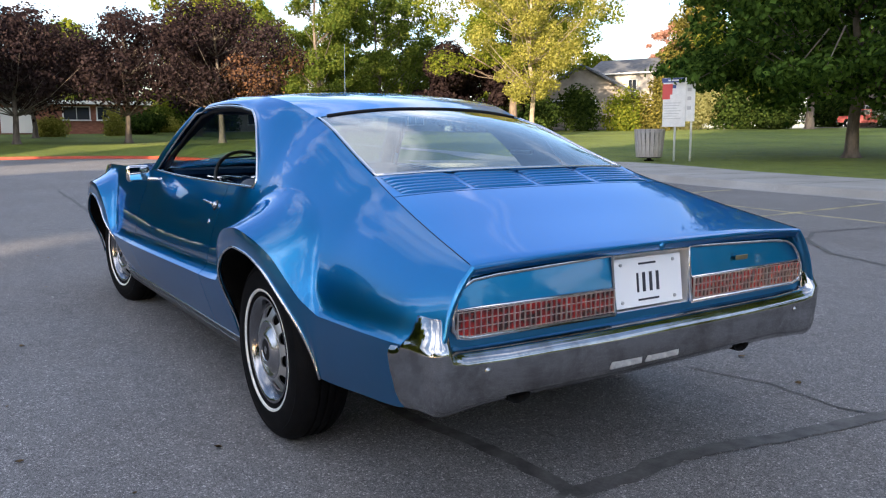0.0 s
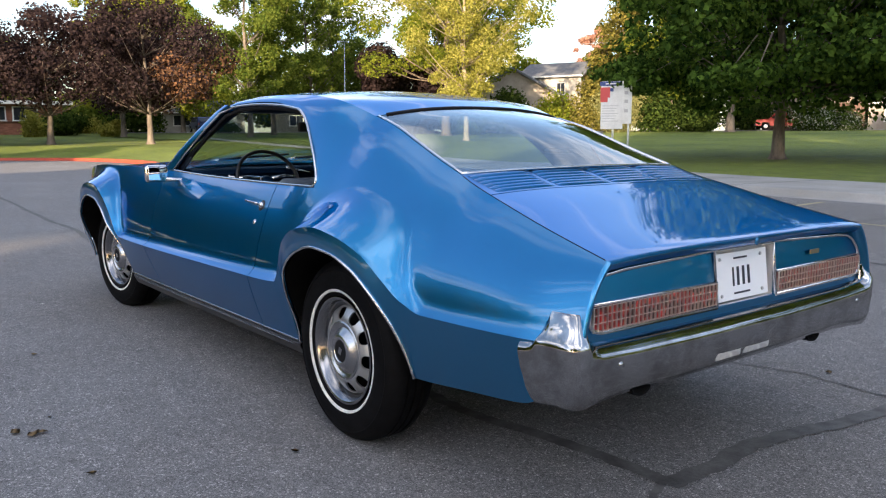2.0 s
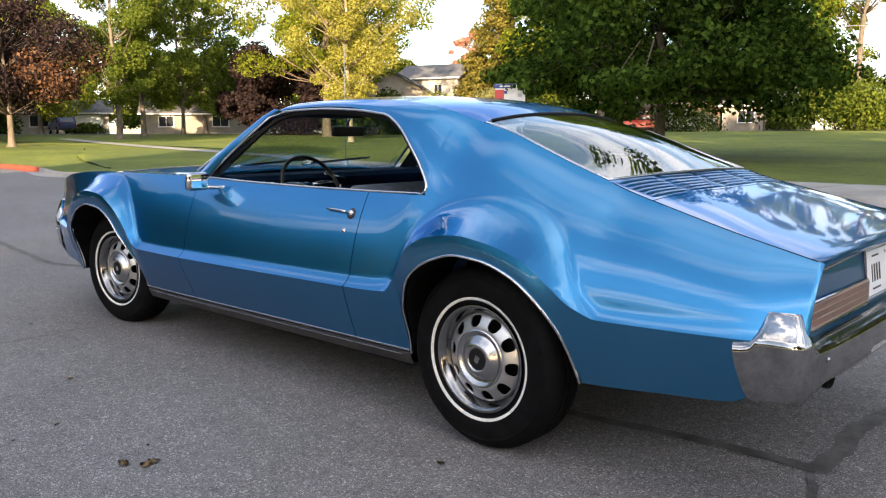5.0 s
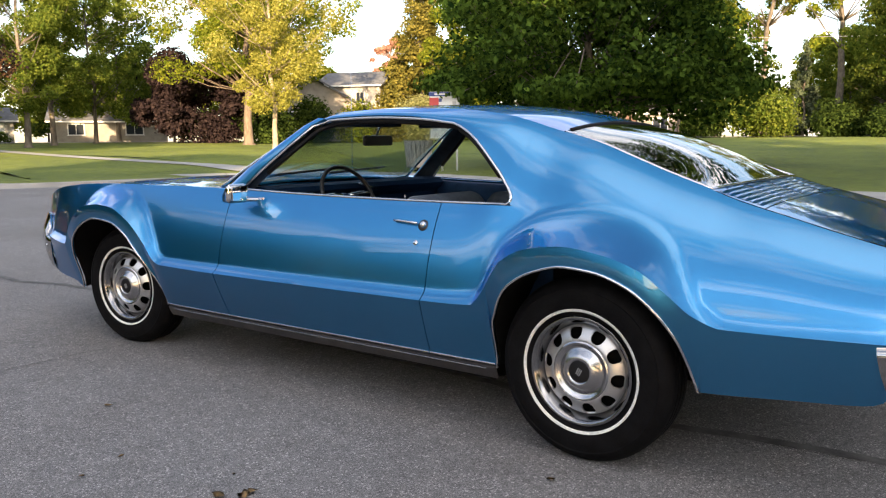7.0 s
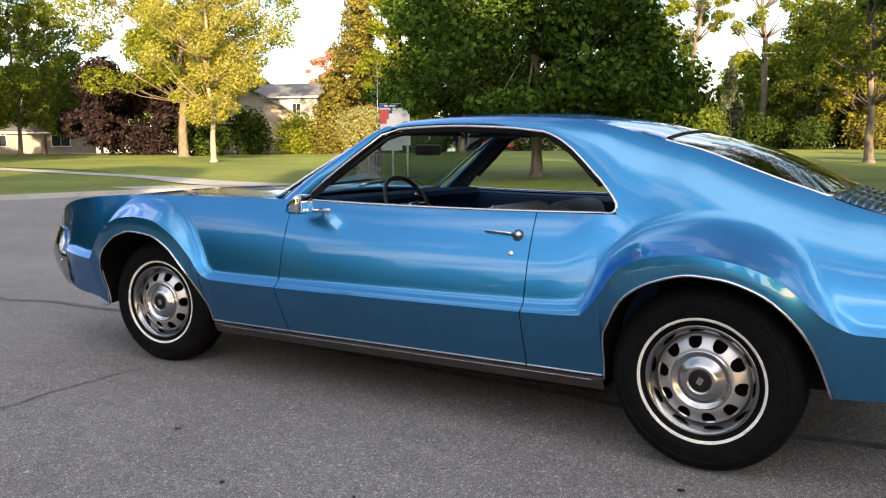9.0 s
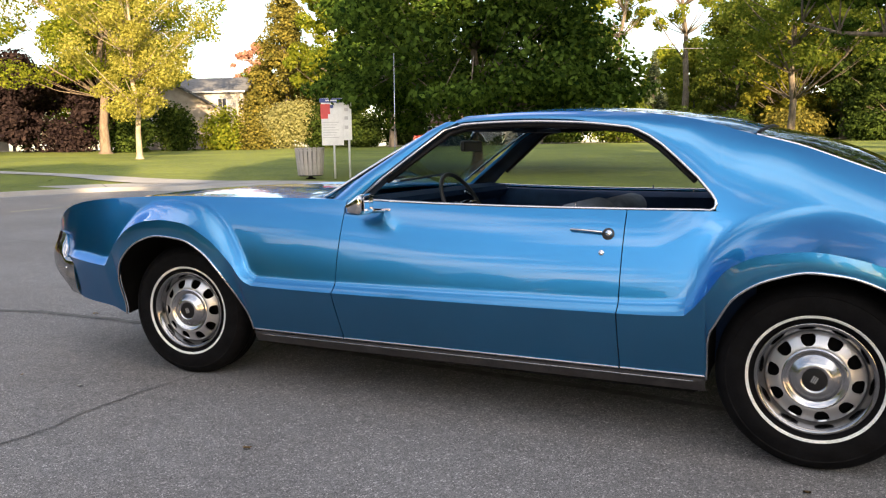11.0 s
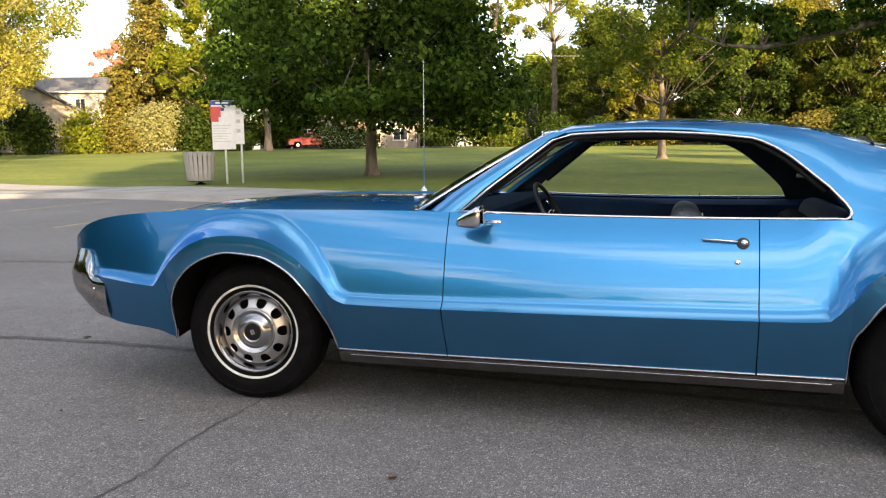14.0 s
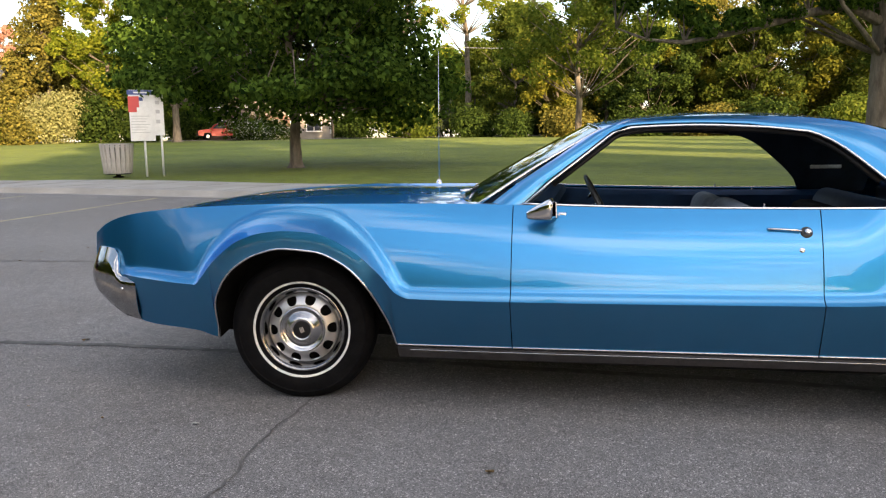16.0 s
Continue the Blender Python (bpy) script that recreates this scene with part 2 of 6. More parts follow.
def tube(points, radii, n=8, bm=None, caps=True):
    """A round bar along points; radii: one number or one for each point."""
    bm = bm or bmesh.new()
    pts = [Vector(p) for p in points]
    if not hasattr(radii, "__len__"):
        radii = [radii] * len(pts)
    rings, side = [], None
    for i, p in enumerate(pts):
        d = (pts[min(i + 1, len(pts) - 1)] - pts[max(i - 1, 0)]).normalized()
        if side is None:
            side = d.orthogonal().normalized()
        side = (side - d * side.dot(d)).normalized()
        up = d.cross(side)
        rings.append([bm.verts.new(p + radii[i] * (math.cos(2 * math.pi * k / n) * side + math.sin(2 * math.pi * k / n) * up)) for k in range(n)])
    for a, b in zip(rings, rings[1:]):
        for k in range(n):
            bm.faces.new((a[k], a[(k + 1) % n], b[(k + 1) % n], b[k]))
    if caps:
        bm.faces.new(rings[0][::-1])
        bm.faces.new(rings[-1])
    return bm


def strip(points, width, up, bm=None, depth=0.004):
    """A flat moulding along points: width across, up: the way out of the surface."""
    rows = []
    pts = [Vector(p) for p in points]
    for i, p in enumerate(pts):
        d = (pts[min(i + 1, len(pts) - 1)] - pts[max(i - 1, 0)]).normalized()
        o = Vector(up(p) if callable(up) else up).normalized()
        s = d.cross(o).normalized() * width / 2
        o = o * depth
        rows.append([p - s, p - s * 0.8 + o * 0.8, p + o, p + s * 0.8 + o * 0.8, p + s])
    return sheet(rows, bm=bm)


def lerp(a, b, t):
    return a + (b - a) * t


# ---- the car: nose towards -x, driver's side at -y ----
car = thing("car", "metallic blue two-door fastback coupe parked on the asphalt lot", "car")

F_ARCH = [(-1.905, 0.300), (-1.900, 0.43), (-1.86, 0.54), (-1.75, 0.67), (-1.64, 0.73), (-1.52, 0.757), (-1.36, 0.745), (-1.23, 0.69), (-1.12, 0.58), (-1.05, 0.42), (-1.015, 0.296)]
R_ARCH = [(1.150, 0.290), (1.153, 0.43), (1.19, 0.53), (1.26, 0.64), (1.38, 0.71), (1.50, 0.738), (1.60, 0.73), (1.72, 0.69), (1.81, 0.62), (1.88, 0.52), (1.945, 0.335)]
f_arch, r_arch = pchip(*zip(*F_ARCH)), pchip(*zip(*R_ARCH))
crease_z = pchip([-2.60, -2.33, -1.985, -1.955, -1.86, -1.72, -1.6, -1.5, -1.36, -1.2, -1.06, -0.985, -0.93, -0.49, 0.81, 1.07, 1.105, 1.15, 1.23, 1.35, 1.5, 1.63, 1.76, 1.86, 1.935, 2.02, 2.45, 2.70],
                 [0.60, 0.585, 0.572, 0.60, 0.70, 0.795, 0.83, 0.838, 0.828, 0.76, 0.64, 0.555, 0.535, 0.53, 0.535, 0.545, 0.575, 0.63, 0.735, 0.79, 0.808, 0.79, 0.745, 0.665, 0.60, 0.568, 0.58, 0.59])
crease_h = pchip([-2.69, -2.65, -2.575, -2.465, -2.385, -2.2, -1.98, -1.85, -1.7, -1.5, -1.3, -1.1, -0.94, -0.49, 0.82, 1.07, 1.2, 1.35, 1.5, 1.7, 1.85, 2.0, 2.45, 2.6, 2.70],
                 [0.655, 0.688, 0.734, 0.776, 0.818, 0.876, 0.928, 0.958, 0.973, 0.978, 0.978, 0.972, 0.965, 0.960, 0.920, 0.915, 0.945, 0.958, 0.962, 0.948, 0.915, 0.872, 0.852, 0.822, 0.79])
low_z = pchip([-2.70, -2.62, -2.5, -2.40, -2.33, -2.01, -1.905, -1.015, 0.8, 1.15, 1.985, 2.23, 2.44, 2.475, 2.54, 2.70], [0.58, 0.555, 0.47, 0.385, 0.355, 0.330, 0.305, 0.295, 0.300, 0.300, 0.340, 0.362, 0.382, 0.392, 0.47, 0.48])
low_h = pchip([-2.62, -2.33, -2.1, -1.9, -1.0, 0.8, 1.15, 2.0, 2.45, 2.70], [0.70, 0.800, 0.840, 0.862, 0.862, 0.848, 0.842, 0.835, 0.815, 0.79])
belt_z = pchip([-2.688, -2.64, -2.567, -2.44, -2.28, -1.98, -1.85, -1.5, -0.9, -0.5, 0.0, 0.5, 0.8, 1.17, 1.3, 1.5, 1.8, 2.0, 2.3, 2.64],
               [0.774, 0.811, 0.848, 0.884, 0.908, 0.932, 0.939, 0.950, 0.950, 0.944, 0.929, 0.922, 0.921, 0.924, 0.945, 0.965, 0.885, 0.815, 0.765, 0.72])
belt_h = pchip([-2.69, -2.63, -2.52, -2.3, -2.0, -1.5, -0.5, 0.2, 1.17, 1.5, 1.8, 2.0, 2.3, 2.64], [0.635, 0.662, 0.698, 0.742, 0.785, 0.826, 0.80, 0.778, 0.757, 0.755, 0.775, 0.765, 0.770, 0.752])
edge_z = pchip([0.0, 0.3, 0.75, 1.0, 1.257, 1.42, 1.57, 1.72, 1.88, 1.97, 2.16, 2.37, 2.64], [1.318, 1.328, 1.315, 1.285, 1.212, 1.168, 1.112, 1.055, 1.0, 0.968, 0.917, 0.862, 0.800])
edge_h = pchip([0.0, 0.75, 1.0, 1.257, 1.42, 1.57, 1.72, 1.88, 1.97, 2.16, 2.37, 2.64], [0.55, 0.555, 0.548, 0.530, 0.545, 0.560, 0.575, 0.592, 0.603, 0.635, 0.665, 0.704])
roof_z = pchip([-0.12, 0.0, 0.15, 0.4, 0.7, 0.95, 1.1, 1.26], [1.302, 1.330, 1.347, 1.357, 1.348, 1.322, 1.297, 1.252])
win_top_z = pchip([-0.05, 0.05, 0.3, 0.6, 0.79], [1.255, 1.280, 1.286, 1.273, 1.251])     # upper edge of the side window
WIN_REAR = [(0.79, 1.251), (0.83, 1.237), (0.88, 1.212), (0.93, 1.179), (0.98, 1.138), (1.08, 1.05), (1.135, 0.990), (1.152, 0.965), (1.156, 0.948), (1.150, 0.934), (1.136, 0.926), (1.115, 0.924)]
win_rear_z = pchip([0.79, 0.83, 0.88, 0.93, 0.98, 1.08, 1.135, 1.152, 1.158, 1.17], [1.251, 1.237, 1.212, 1.179, 1.138, 1.05, 0.990, 0.965, 0.926, 0.925])


def side_h(x, z):
    """Half width of the window's plane at a height, between belt and roof edge."""
    t = (z - 0.93) / (1.30 - 0.93)
    return lerp(belt_h(min(x, 1.17)), 0.605, t ** 1.15 if t > 0 else t)


base_z = pchip([-2.70, -2.33, -1.985, -0.94, -0.49, 0.81, 1.07, 2.02, 2.45, 2.70], [0.60, 0.585, 0.572, 0.537, 0.53, 0.535, 0.54, 0.568, 0.58, 0.59])
base_h = pchip([-2.69, -2.65, -2.575, -2.465, -2.385, -2.2, -1.98, -0.94, -0.49, 0.82, 1.07, 1.45, 1.75, 2.0, 2.45, 2.6, 2.70],
               [0.655, 0.688, 0.734, 0.776, 0.818, 0.876, 0.928, 0.965, 0.960, 0.920, 0.912, 0.910, 0.898, 0.872, 0.852, 0.822, 0.79])
inset = pchip([-2.70, -2.60, -2.40, -2.30, 1.10, 1.60, 2.30, 2.55, 2.70], [0.004, 0.008, 0.022, 0.033, 0.033, 0.020, 0.016, 0.012, 0.008])


def flank_ends(x):
    foot = Vector((x, -(base_h(x) - inset(x)), base_z(x)))
    b = Vector((x, -belt_h(x), belt_z(x)))
    lean = math.atan2(b.y - foot.y, b.z - foot.z)
    top = lean + lerp(0.02, SPREAD, min(max((x + 2.2) / 0.8, 0), 1))
    if x >= 1.17:
        d = Vector((x, -edge_h(x), edge_z(x))) - foot
        top = lerp(top, 0.4 * math.atan2(d.y, d.z) + 0.6 * (lean + 0.03), min((x - 1.17) / 0.3, 1))
    return foot, b, max(min(2 * lean - top, lean), 0.03), top


SPREAD = 0.19


def swell(x, z):
    """Half width of the rear quarter as one round sweep from the crease up to the deck's edge."""
    fy, fz, ey, ez = base_h(x) - inset(x), base_z(x), edge_h(x), edge_z(x)
    k = math.hypot(fy - ey, ez - fz)
    a0, a1 = lerp(0.22, 0.10, min(max((x - 1.2) / 0.6, 0), 1)), lerp(0.94, 0.84, min(max((x - 1.2) / 1.3, 0), 1))
    ts = np.linspace(0, 1, 41)
    h0, h1, h2, h3 = (1 + 2 * ts) * (1 - ts) ** 2, ts * (1 - ts) ** 2, ts * ts * (3 - 2 * ts), ts * ts * (ts - 1)
    ys = h0 * fy - h1 * k * math.sin(a0) + h2 * ey - h3 * k * math.sin(a1)
    zs = h0 * fz + h1 * k * math.cos(a0) + h2 * ez + h3 * k * math.cos(a1)
    return float(np.interp(z, zs, ys))


def swept(x):
    t = min(max((x - 0.94) / 0.22, 0), 1)
    return t * t * (3 - 2 * t)


def flank(x, z):
    """Half width of the plain side above the crease, as if it had no flares."""
    w = swept(x)
    return plain(x, z) if w == 0 else swell(x, z) if w == 1 else lerp(plain(x, z), swell(x, z), w)


def plain(x, z):
    foot, b, lean0, lean1 = flank_ends(x)
    H = b.z - foot.z
    t = min(max((z - foot.z) / H, 0), 1)
    m0, m1 = -math.tan(lean0) * H, -math.tan(lean1) * H
    return (1 + 2 * t) * (1 - t) ** 2 * -foot.y + t * (1 - t) ** 2 * m0 + t * t * (3 - 2 * t) * -b.y + t * t * (t - 1) * m1


LINE_X = np.arange(-2.70, 2.70, 0.006)
LINE_Z = np.array([crease_z(float(x)) for x in LINE_X])
LINE_A = np.array([crease_h(float(x)) - flank(float(x), crease_z(float(x))) for x in LINE_X])


def flared(x, z):
    """The side with the hollow run-out that follows the crease, over the wheels too."""
    d2 = (LINE_X - x) ** 2 + (LINE_Z - z) ** 2
    i = int(np.argmin(d2))
    d = math.sqrt(float(d2[i]))
    near = np.exp((d2[i] - d2) / 0.035 ** 2)
    rise = max(lerp(float(LINE_A[i]), float((LINE_A * near).sum() / near.sum()), min(d / 0.04, 1)), 0.0)
    w = 0.050 + 0.80 * max(rise - 0.033, 0)
    fade = min(max((belt_z(x) - z) / 0.03, 0), 1)
    return flank(x, z) + rise * max(1 - d / w, 0) ** 2 * fade


def column(x, n_low=5, n_mid=24, n_up=9, upto="belt"):
    """The skin at one place along the car, from the sill or the wheel opening up."""
    zc, hc = crease_z(x), crease_h(x)
    zl, hl = low_z(x), low_h(x)
    arch = None
    if F_ARCH[0][0] <= x <= F_ARCH[-1][0]:
        arch = f_arch(x)
    elif R_ARCH[0][0] <= x <= R_ARCH[-1][0]:
        arch = r_arch(x)
    if arch is not None:
        t = min(max((arch - 0.30) / 0.34, 0), 1)
        zl, hl = arch, min(lerp(hl, hc + 0.004, t * t * (3 - 2 * t)), hc + 0.004)
    pts = []
    for i in range(n_low):
        t = i / n_low
        bow = 0.003 * 4 * t * (1 - t)
        pts.append(Vector((x, -(lerp(hl, hc, t) + bow), lerp(zl, zc - 0.004, t))))
    pts.append(Vector((x, -hc, zc)))
    b = Vector((x, -belt_h(x), belt_z(x)))
    for i in range(1, n_mid):
        z = lerp(zc, b.z, (i / n_mid) ** 1.15)
        pts.append(Vector((x, -flared(x, z), z)))
    pts.append(Vector((x, -flank(x, b.z), b.z)))
    if upto == "edge":
        up = Vector((x, -edge_h(x), edge_z(x)))
        foot, _, _, lean1 = flank_ends(x)
        k2 = (up - b).length
        w = min(max((x - 1.17) / 0.35, 0), 1)
        n0 = Vector((0, math.sin(lean1), math.cos(lean1))) * k2
        n1 = Vector((0, 0.75, 0.4)).normalized().lerp(Vector((0, 0.55, 0.5)).normalized(), w) * k2
        for i in range(1, n_up + 1):
            t = i / n_up
            pts.append((1 + 2 * t) * (1 - t) ** 2 * b + t * (1 - t) ** 2 * n0 + t * t * (3 - 2 * t) * up + t * t * (t - 1) * n1)
            if t < 1:
                pts[-1].y = lerp(pts[-1].y, -swell(x, pts[-1].z), swept(x))
    return pts


def stations(a, b, step, extra=()):
    n = max(2, int((b - a) / step))
    s = {round(a + (b - a) * i / n, 4) for i in range(n + 1)}
    s |= {round(x, 4) for x in extra if a <= x <= b}
    out = sorted(s)
    keep = [out[0]]
    for x in out[1:]:
        if x - keep[-1] > 0.0009:
            keep.append(x)
    return keep


def arch_stations(tab, n=40):
    """Places along an opening, close together where its edge stands upright."""
    f = pchip(*zip(*tab))
    a, b = tab[0][0], tab[-1][0]
    fine = [a + (b - a) * i / 2000 for i in range(2001)]
    length = [0.0]
    for p, q in zip(fine, fine[1:]):
        length.append(length[-1] + math.hypot(q - p, f(q) - f(p)))
    return [float(np.interp(length[-1] * i / n, length, fine)) for i in range(n + 1)] + [a - 0.001, b + 0.001]


door_obs = {}
DOOR_A, DOOR_B, GAP = -0.478, 0.820, 0.0022


def skin(cols, name, label=""):
    bm = sheet(cols, flip=False)
    bmesh.ops.recalc_face_normals(bm, faces=bm.faces[:])
    return bm


arch_x = arch_stations(F_ARCH) + arch_stations(R_ARCH)
fender_x = stations(-2.67, DOOR_A - GAP, 0.03, arch_x + [-2.64, -2.655] + [-1.985, -1.955, -0.985, -0.93])
door_x = stations(DOOR_A + GAP, DOOR_B - GAP, 0.05)
quarter_a = stations(DOOR_B + GAP, 1.17, 0.03, arch_x + [1.07, 1.105])
quarter_b = stations(1.17, 2.636, 0.025, arch_x + [1.935, 2.02])
for side in (1, -1):
    for nm, bm in (("front_fender", sheet([column(x) for x in fender_x])),
                   ("door", sheet([column(x) for x in door_x])),
                   ("rear_quarter", sheet([column(x, upto="edge") for x in quarter_b], bm=sheet([column(x) for x in quarter_a])))):
        if nm == "rear_quarter":
            # the broad pillar behind the side window
            xs = stations(0.70, 1.17, 0.025, [1.146, 1.152, 1.156, 1.158])
            rows = []
            for x in xs:
                z0 = win_rear_z(x) if x > 0.79 else win_top_z(x)
                a = Vector((x, -side_h(x, z0), z0))
                u = Vector((x, -edge_h(x), edge_z(x)))
                k = (u - a).length
                lean = lerp(0.40, flank_ends(1.17)[3], min(max((x - 0.9) / 0.27, 0), 1))
                n0, n1 = Vector((0, math.sin(lean), math.cos(lean))) * k, Vector((0, 0.75, 0.4)).normalized() * k
                row = [(1 + 2 * t) * (1 - t) ** 2 * a + t * (1 - t) ** 2 * n0 + t * t * (3 - 2 * t) * u + t * t * (t - 1) * n1 for t in [i / 9 for i in range(10)]]
                if x > 0.98:
                    # towards the quarter the pillar follows the quarter's own section
                    w = min((x - 0.98) / 0.13, 1)
                    w = w * w * (3 - 2 * w)
                    full = column(x, upto="edge")[-10:]
                    fz, fy = [p.z for p in full], [p.y for p in full]
                    for p in row[:-1]:
                        p.y = lerp(p.y, float(np.interp(p.z, fz, fy)), w)
                rows.append(row)
            if rows:
                rows[-1] = column(1.17, upto="edge")[-10:]
            sheet(rows, bm=bm)
            weld(bm, 0.002)
        if side < 0:
            for v in bm.verts:
                v.co.y = -v.co.y
        bm.edges.ensure_lookup_table()
        for e in bm.edges:
            a, b = e.verts[0].co, e.verts[1].co
            if abs(a.z - crease_z(a.x)) < 0.0012 and abs(b.z - crease_z(b.x)) < 0.0012 and abs(abs(a.y) - crease_h(a.x)) < 0.002 and abs(abs(b.y) - crease_h(b.x)) < 0.002:
                e.smooth = False
        bmesh.ops.recalc_face_normals(bm, faces=bm.faces[:])
        out = sum((f.normal.y * f.calc_area() for f in bm.faces))
        if out * side > 0:
            bmesh.ops.reverse_faces(bm, faces=bm.faces[:])
        bmesh.ops.solidify(bm, geom=bm.faces[:], thickness=0.006)
        skin_ob = part(nm, bm, PAINT, car, "", 65)
        if nm == "door":
            door_obs[side] = skin_ob

# roof, from the windscreen's top edge to the rear window's
xs = stations(-0.10, 1.262, 0.03)
rows = []
for x in xs:
    r = max(x, 0.0)
    he, ze, zc = edge_h(r), edge_z(r), roof_z(x)
    if x < 0.02:
        ze -= (0.02 - x) * 0.42
        he += (0.02 - x) * 0.25
    row = []
    for i in range(-16, 17):
        s = i / 16
        row.append((x + (0.045 * (1 - s * s) * (1 if x > 1.0 else 0) * max(0, (x - 1.0) / 0.26) * 0.6) - (0.07 * (1 - s * s) if x < 0 else 0) * max(0, -x / 0.10), he * s, ze + (zc - ze) * (1 - abs(s) ** 2.3)))
    rows.append(row)
roof = sheet(rows)
# the strip between the roof's edge and the drip rail over the side windows
for side in (1, -1):
    rr = []
    for x in stations(-0.06, 0.702, 0.03):
        r = max(x, 0.0)
        ease = min(max((0.70 - x) / 0.15, 0), 1)
        z0 = win_top_z(x) + 0.012 * ease
        a, u = Vector((x, side_h(x, z0) + 0.004 * ease, z0)), Vector((x, edge_h(r) + max(0, 0.02 - x) * 0.25, edge_z(r) - max(0, 0.02 - x) * 0.42))
        k = (u - a).length
        n0, n1 = Vector((0, -0.39, 0.92)) * k, Vector((0, -0.75, 0.4)).normalized() * k
        rr.append([(1 + 2 * t) * (1 - t) ** 2 * a + t * (1 - t) ** 2 * n0 + t * t * (3 - 2 * t) * u + t * t * (t - 1) * n1 for t in [i / 9 for i in range(10)]])
    sheet([[(p.x, side * p.y, p.z) for p in row] for row in rr], bm=roof)
weld(roof, 0.004)
bmesh.ops.recalc_face_normals(roof, faces=roof.faces[:])
roof.faces.ensure_lookup_table()
if sum(f.normal.z for f in roof.faces) < 0:
    bmesh.ops.reverse_faces(roof, faces=roof.faces[:])
bmesh.ops.solidify(roof, geom=roof.faces[:], thickness=0.012)
part("roof", roof, PAINT, car, "", 40)

# windscreen pillars: a painted band from the cowl up to the roof's corner
PIL = [((-0.605, 0.772, 0.930), (-0.450, 0.793, 0.936)), ((-0.47, 0.737, 1.032), (-0.325, 0.752, 1.05)), ((-0.305, 0.678, 1.142), (-0.175, 0.705, 1.165)),
       ((-0.17, 0.615, 1.235), (-0.05, 0.655, 1.262)), ((-0.095, 0.585, 1.277), (0.02, 0.640, 1.290))]
for side in (1, -1):
    rows = []
    for a, b in PIL:
        a, b = Vector(a), Vector(b)
        rows.append([(lerp(a.x, b.x, t), side * (lerp(a.y, b.y, t) + 0.018 * math.sin(math.pi * t)), lerp(a.z, b.z, t) + 0.010 * math.sin(math.pi * t)) for t in [k / 5 for k in range(6)]])
    bm = thick(sheet(rows), 0.03)
    part("windscreen_pillar", bm, PAINT, car, "", 50)
    rows = [[(x + 0.012, y - side * 0.040, z - 0.026) for x, y, z in row] for row in rows]
    part("inner_pillar_trim", thick(sheet(rows), 0.006), HEADLINER, car, "dark inner pillar trim", 50)

# hood with its raised middle, sunk a little between the fender tops
rows = []
for x in stations(-2.67, -0.70, 0.05):
    he, ze = belt_h(x), belt_z(x)
    row = []
    for i in range(-20, 21):
        s = i / 20
        a = abs(s)
        dip = -0.014 * min(1, (1 - a) / 0.10)
        crown = 0.030 * (1 - (a / 0.9) ** 2) if a < 0.9 else 0
        row.append((x - (0.03 * (1 - s * s) if x < -2.3 else 0) * (-2.3 - x) / 0.37, he * s, ze + dip + crown * min(1, (x + 2.55) / 0.5)))
    rows.append(row)
bm = thick(sheet(rows), 0.008)
part("hood", bm, PAINT, car, "", 40)
# nose: the rounded front edge and the dark front behind the bumper
rows = []
for i in range(-20, 21):
    s = i / 20
    h = belt_h(-2.67) * s
    xo = -2.67 - 0.03 * (1 - s * s)
    z1 = belt_z(-2.67) - 0.014 * min(1, (1 - abs(s)) / 0.10)
    rows.append([(xo, h, z1), (xo - 0.010, h, z1 - 0.018), (xo - 0.012, h, z1 - 0.04), (xo - 0.006, h, z1 - 0.07), (xo + 0.03, h, 0.715)])
bm = thick(sheet(rows), 0.006)
part("nose_panel", bm, PAINT, car, "", 40)
for side in (1, -1):
    base = [p for p in column(-2.67) if p.z > 0.52]
    rows = [[(x, side * (p.y + k), p.z - 0.4 * k) for p in base] for x, k in ((-2.67, 0.0), (-2.680, 0.004), (-2.687, 0.014), (-2.687, 0.030), (-2.670, 0.05))]
    part("fender_tip", thick(sheet(rows), 0.005), PAINT, car, "", 40)
part("grille", box((0.10, 1.28, 0.32), (-2.57, 0, 0.56), 0.03), BLACK, car, "black front grille recess")

# deck: rear window sill, louvre panel and boot lid
def deck_row(x, drop=0.0, n=24, bow=0.0):
    he, ze = edge_h(x), edge_z(x)
    return [(x + bow * (1 - (i / n) ** 2), he * i / n, ze + 0.012 * (1 - (i / n) ** 4) - drop) for i in range(-n, n + 1)]


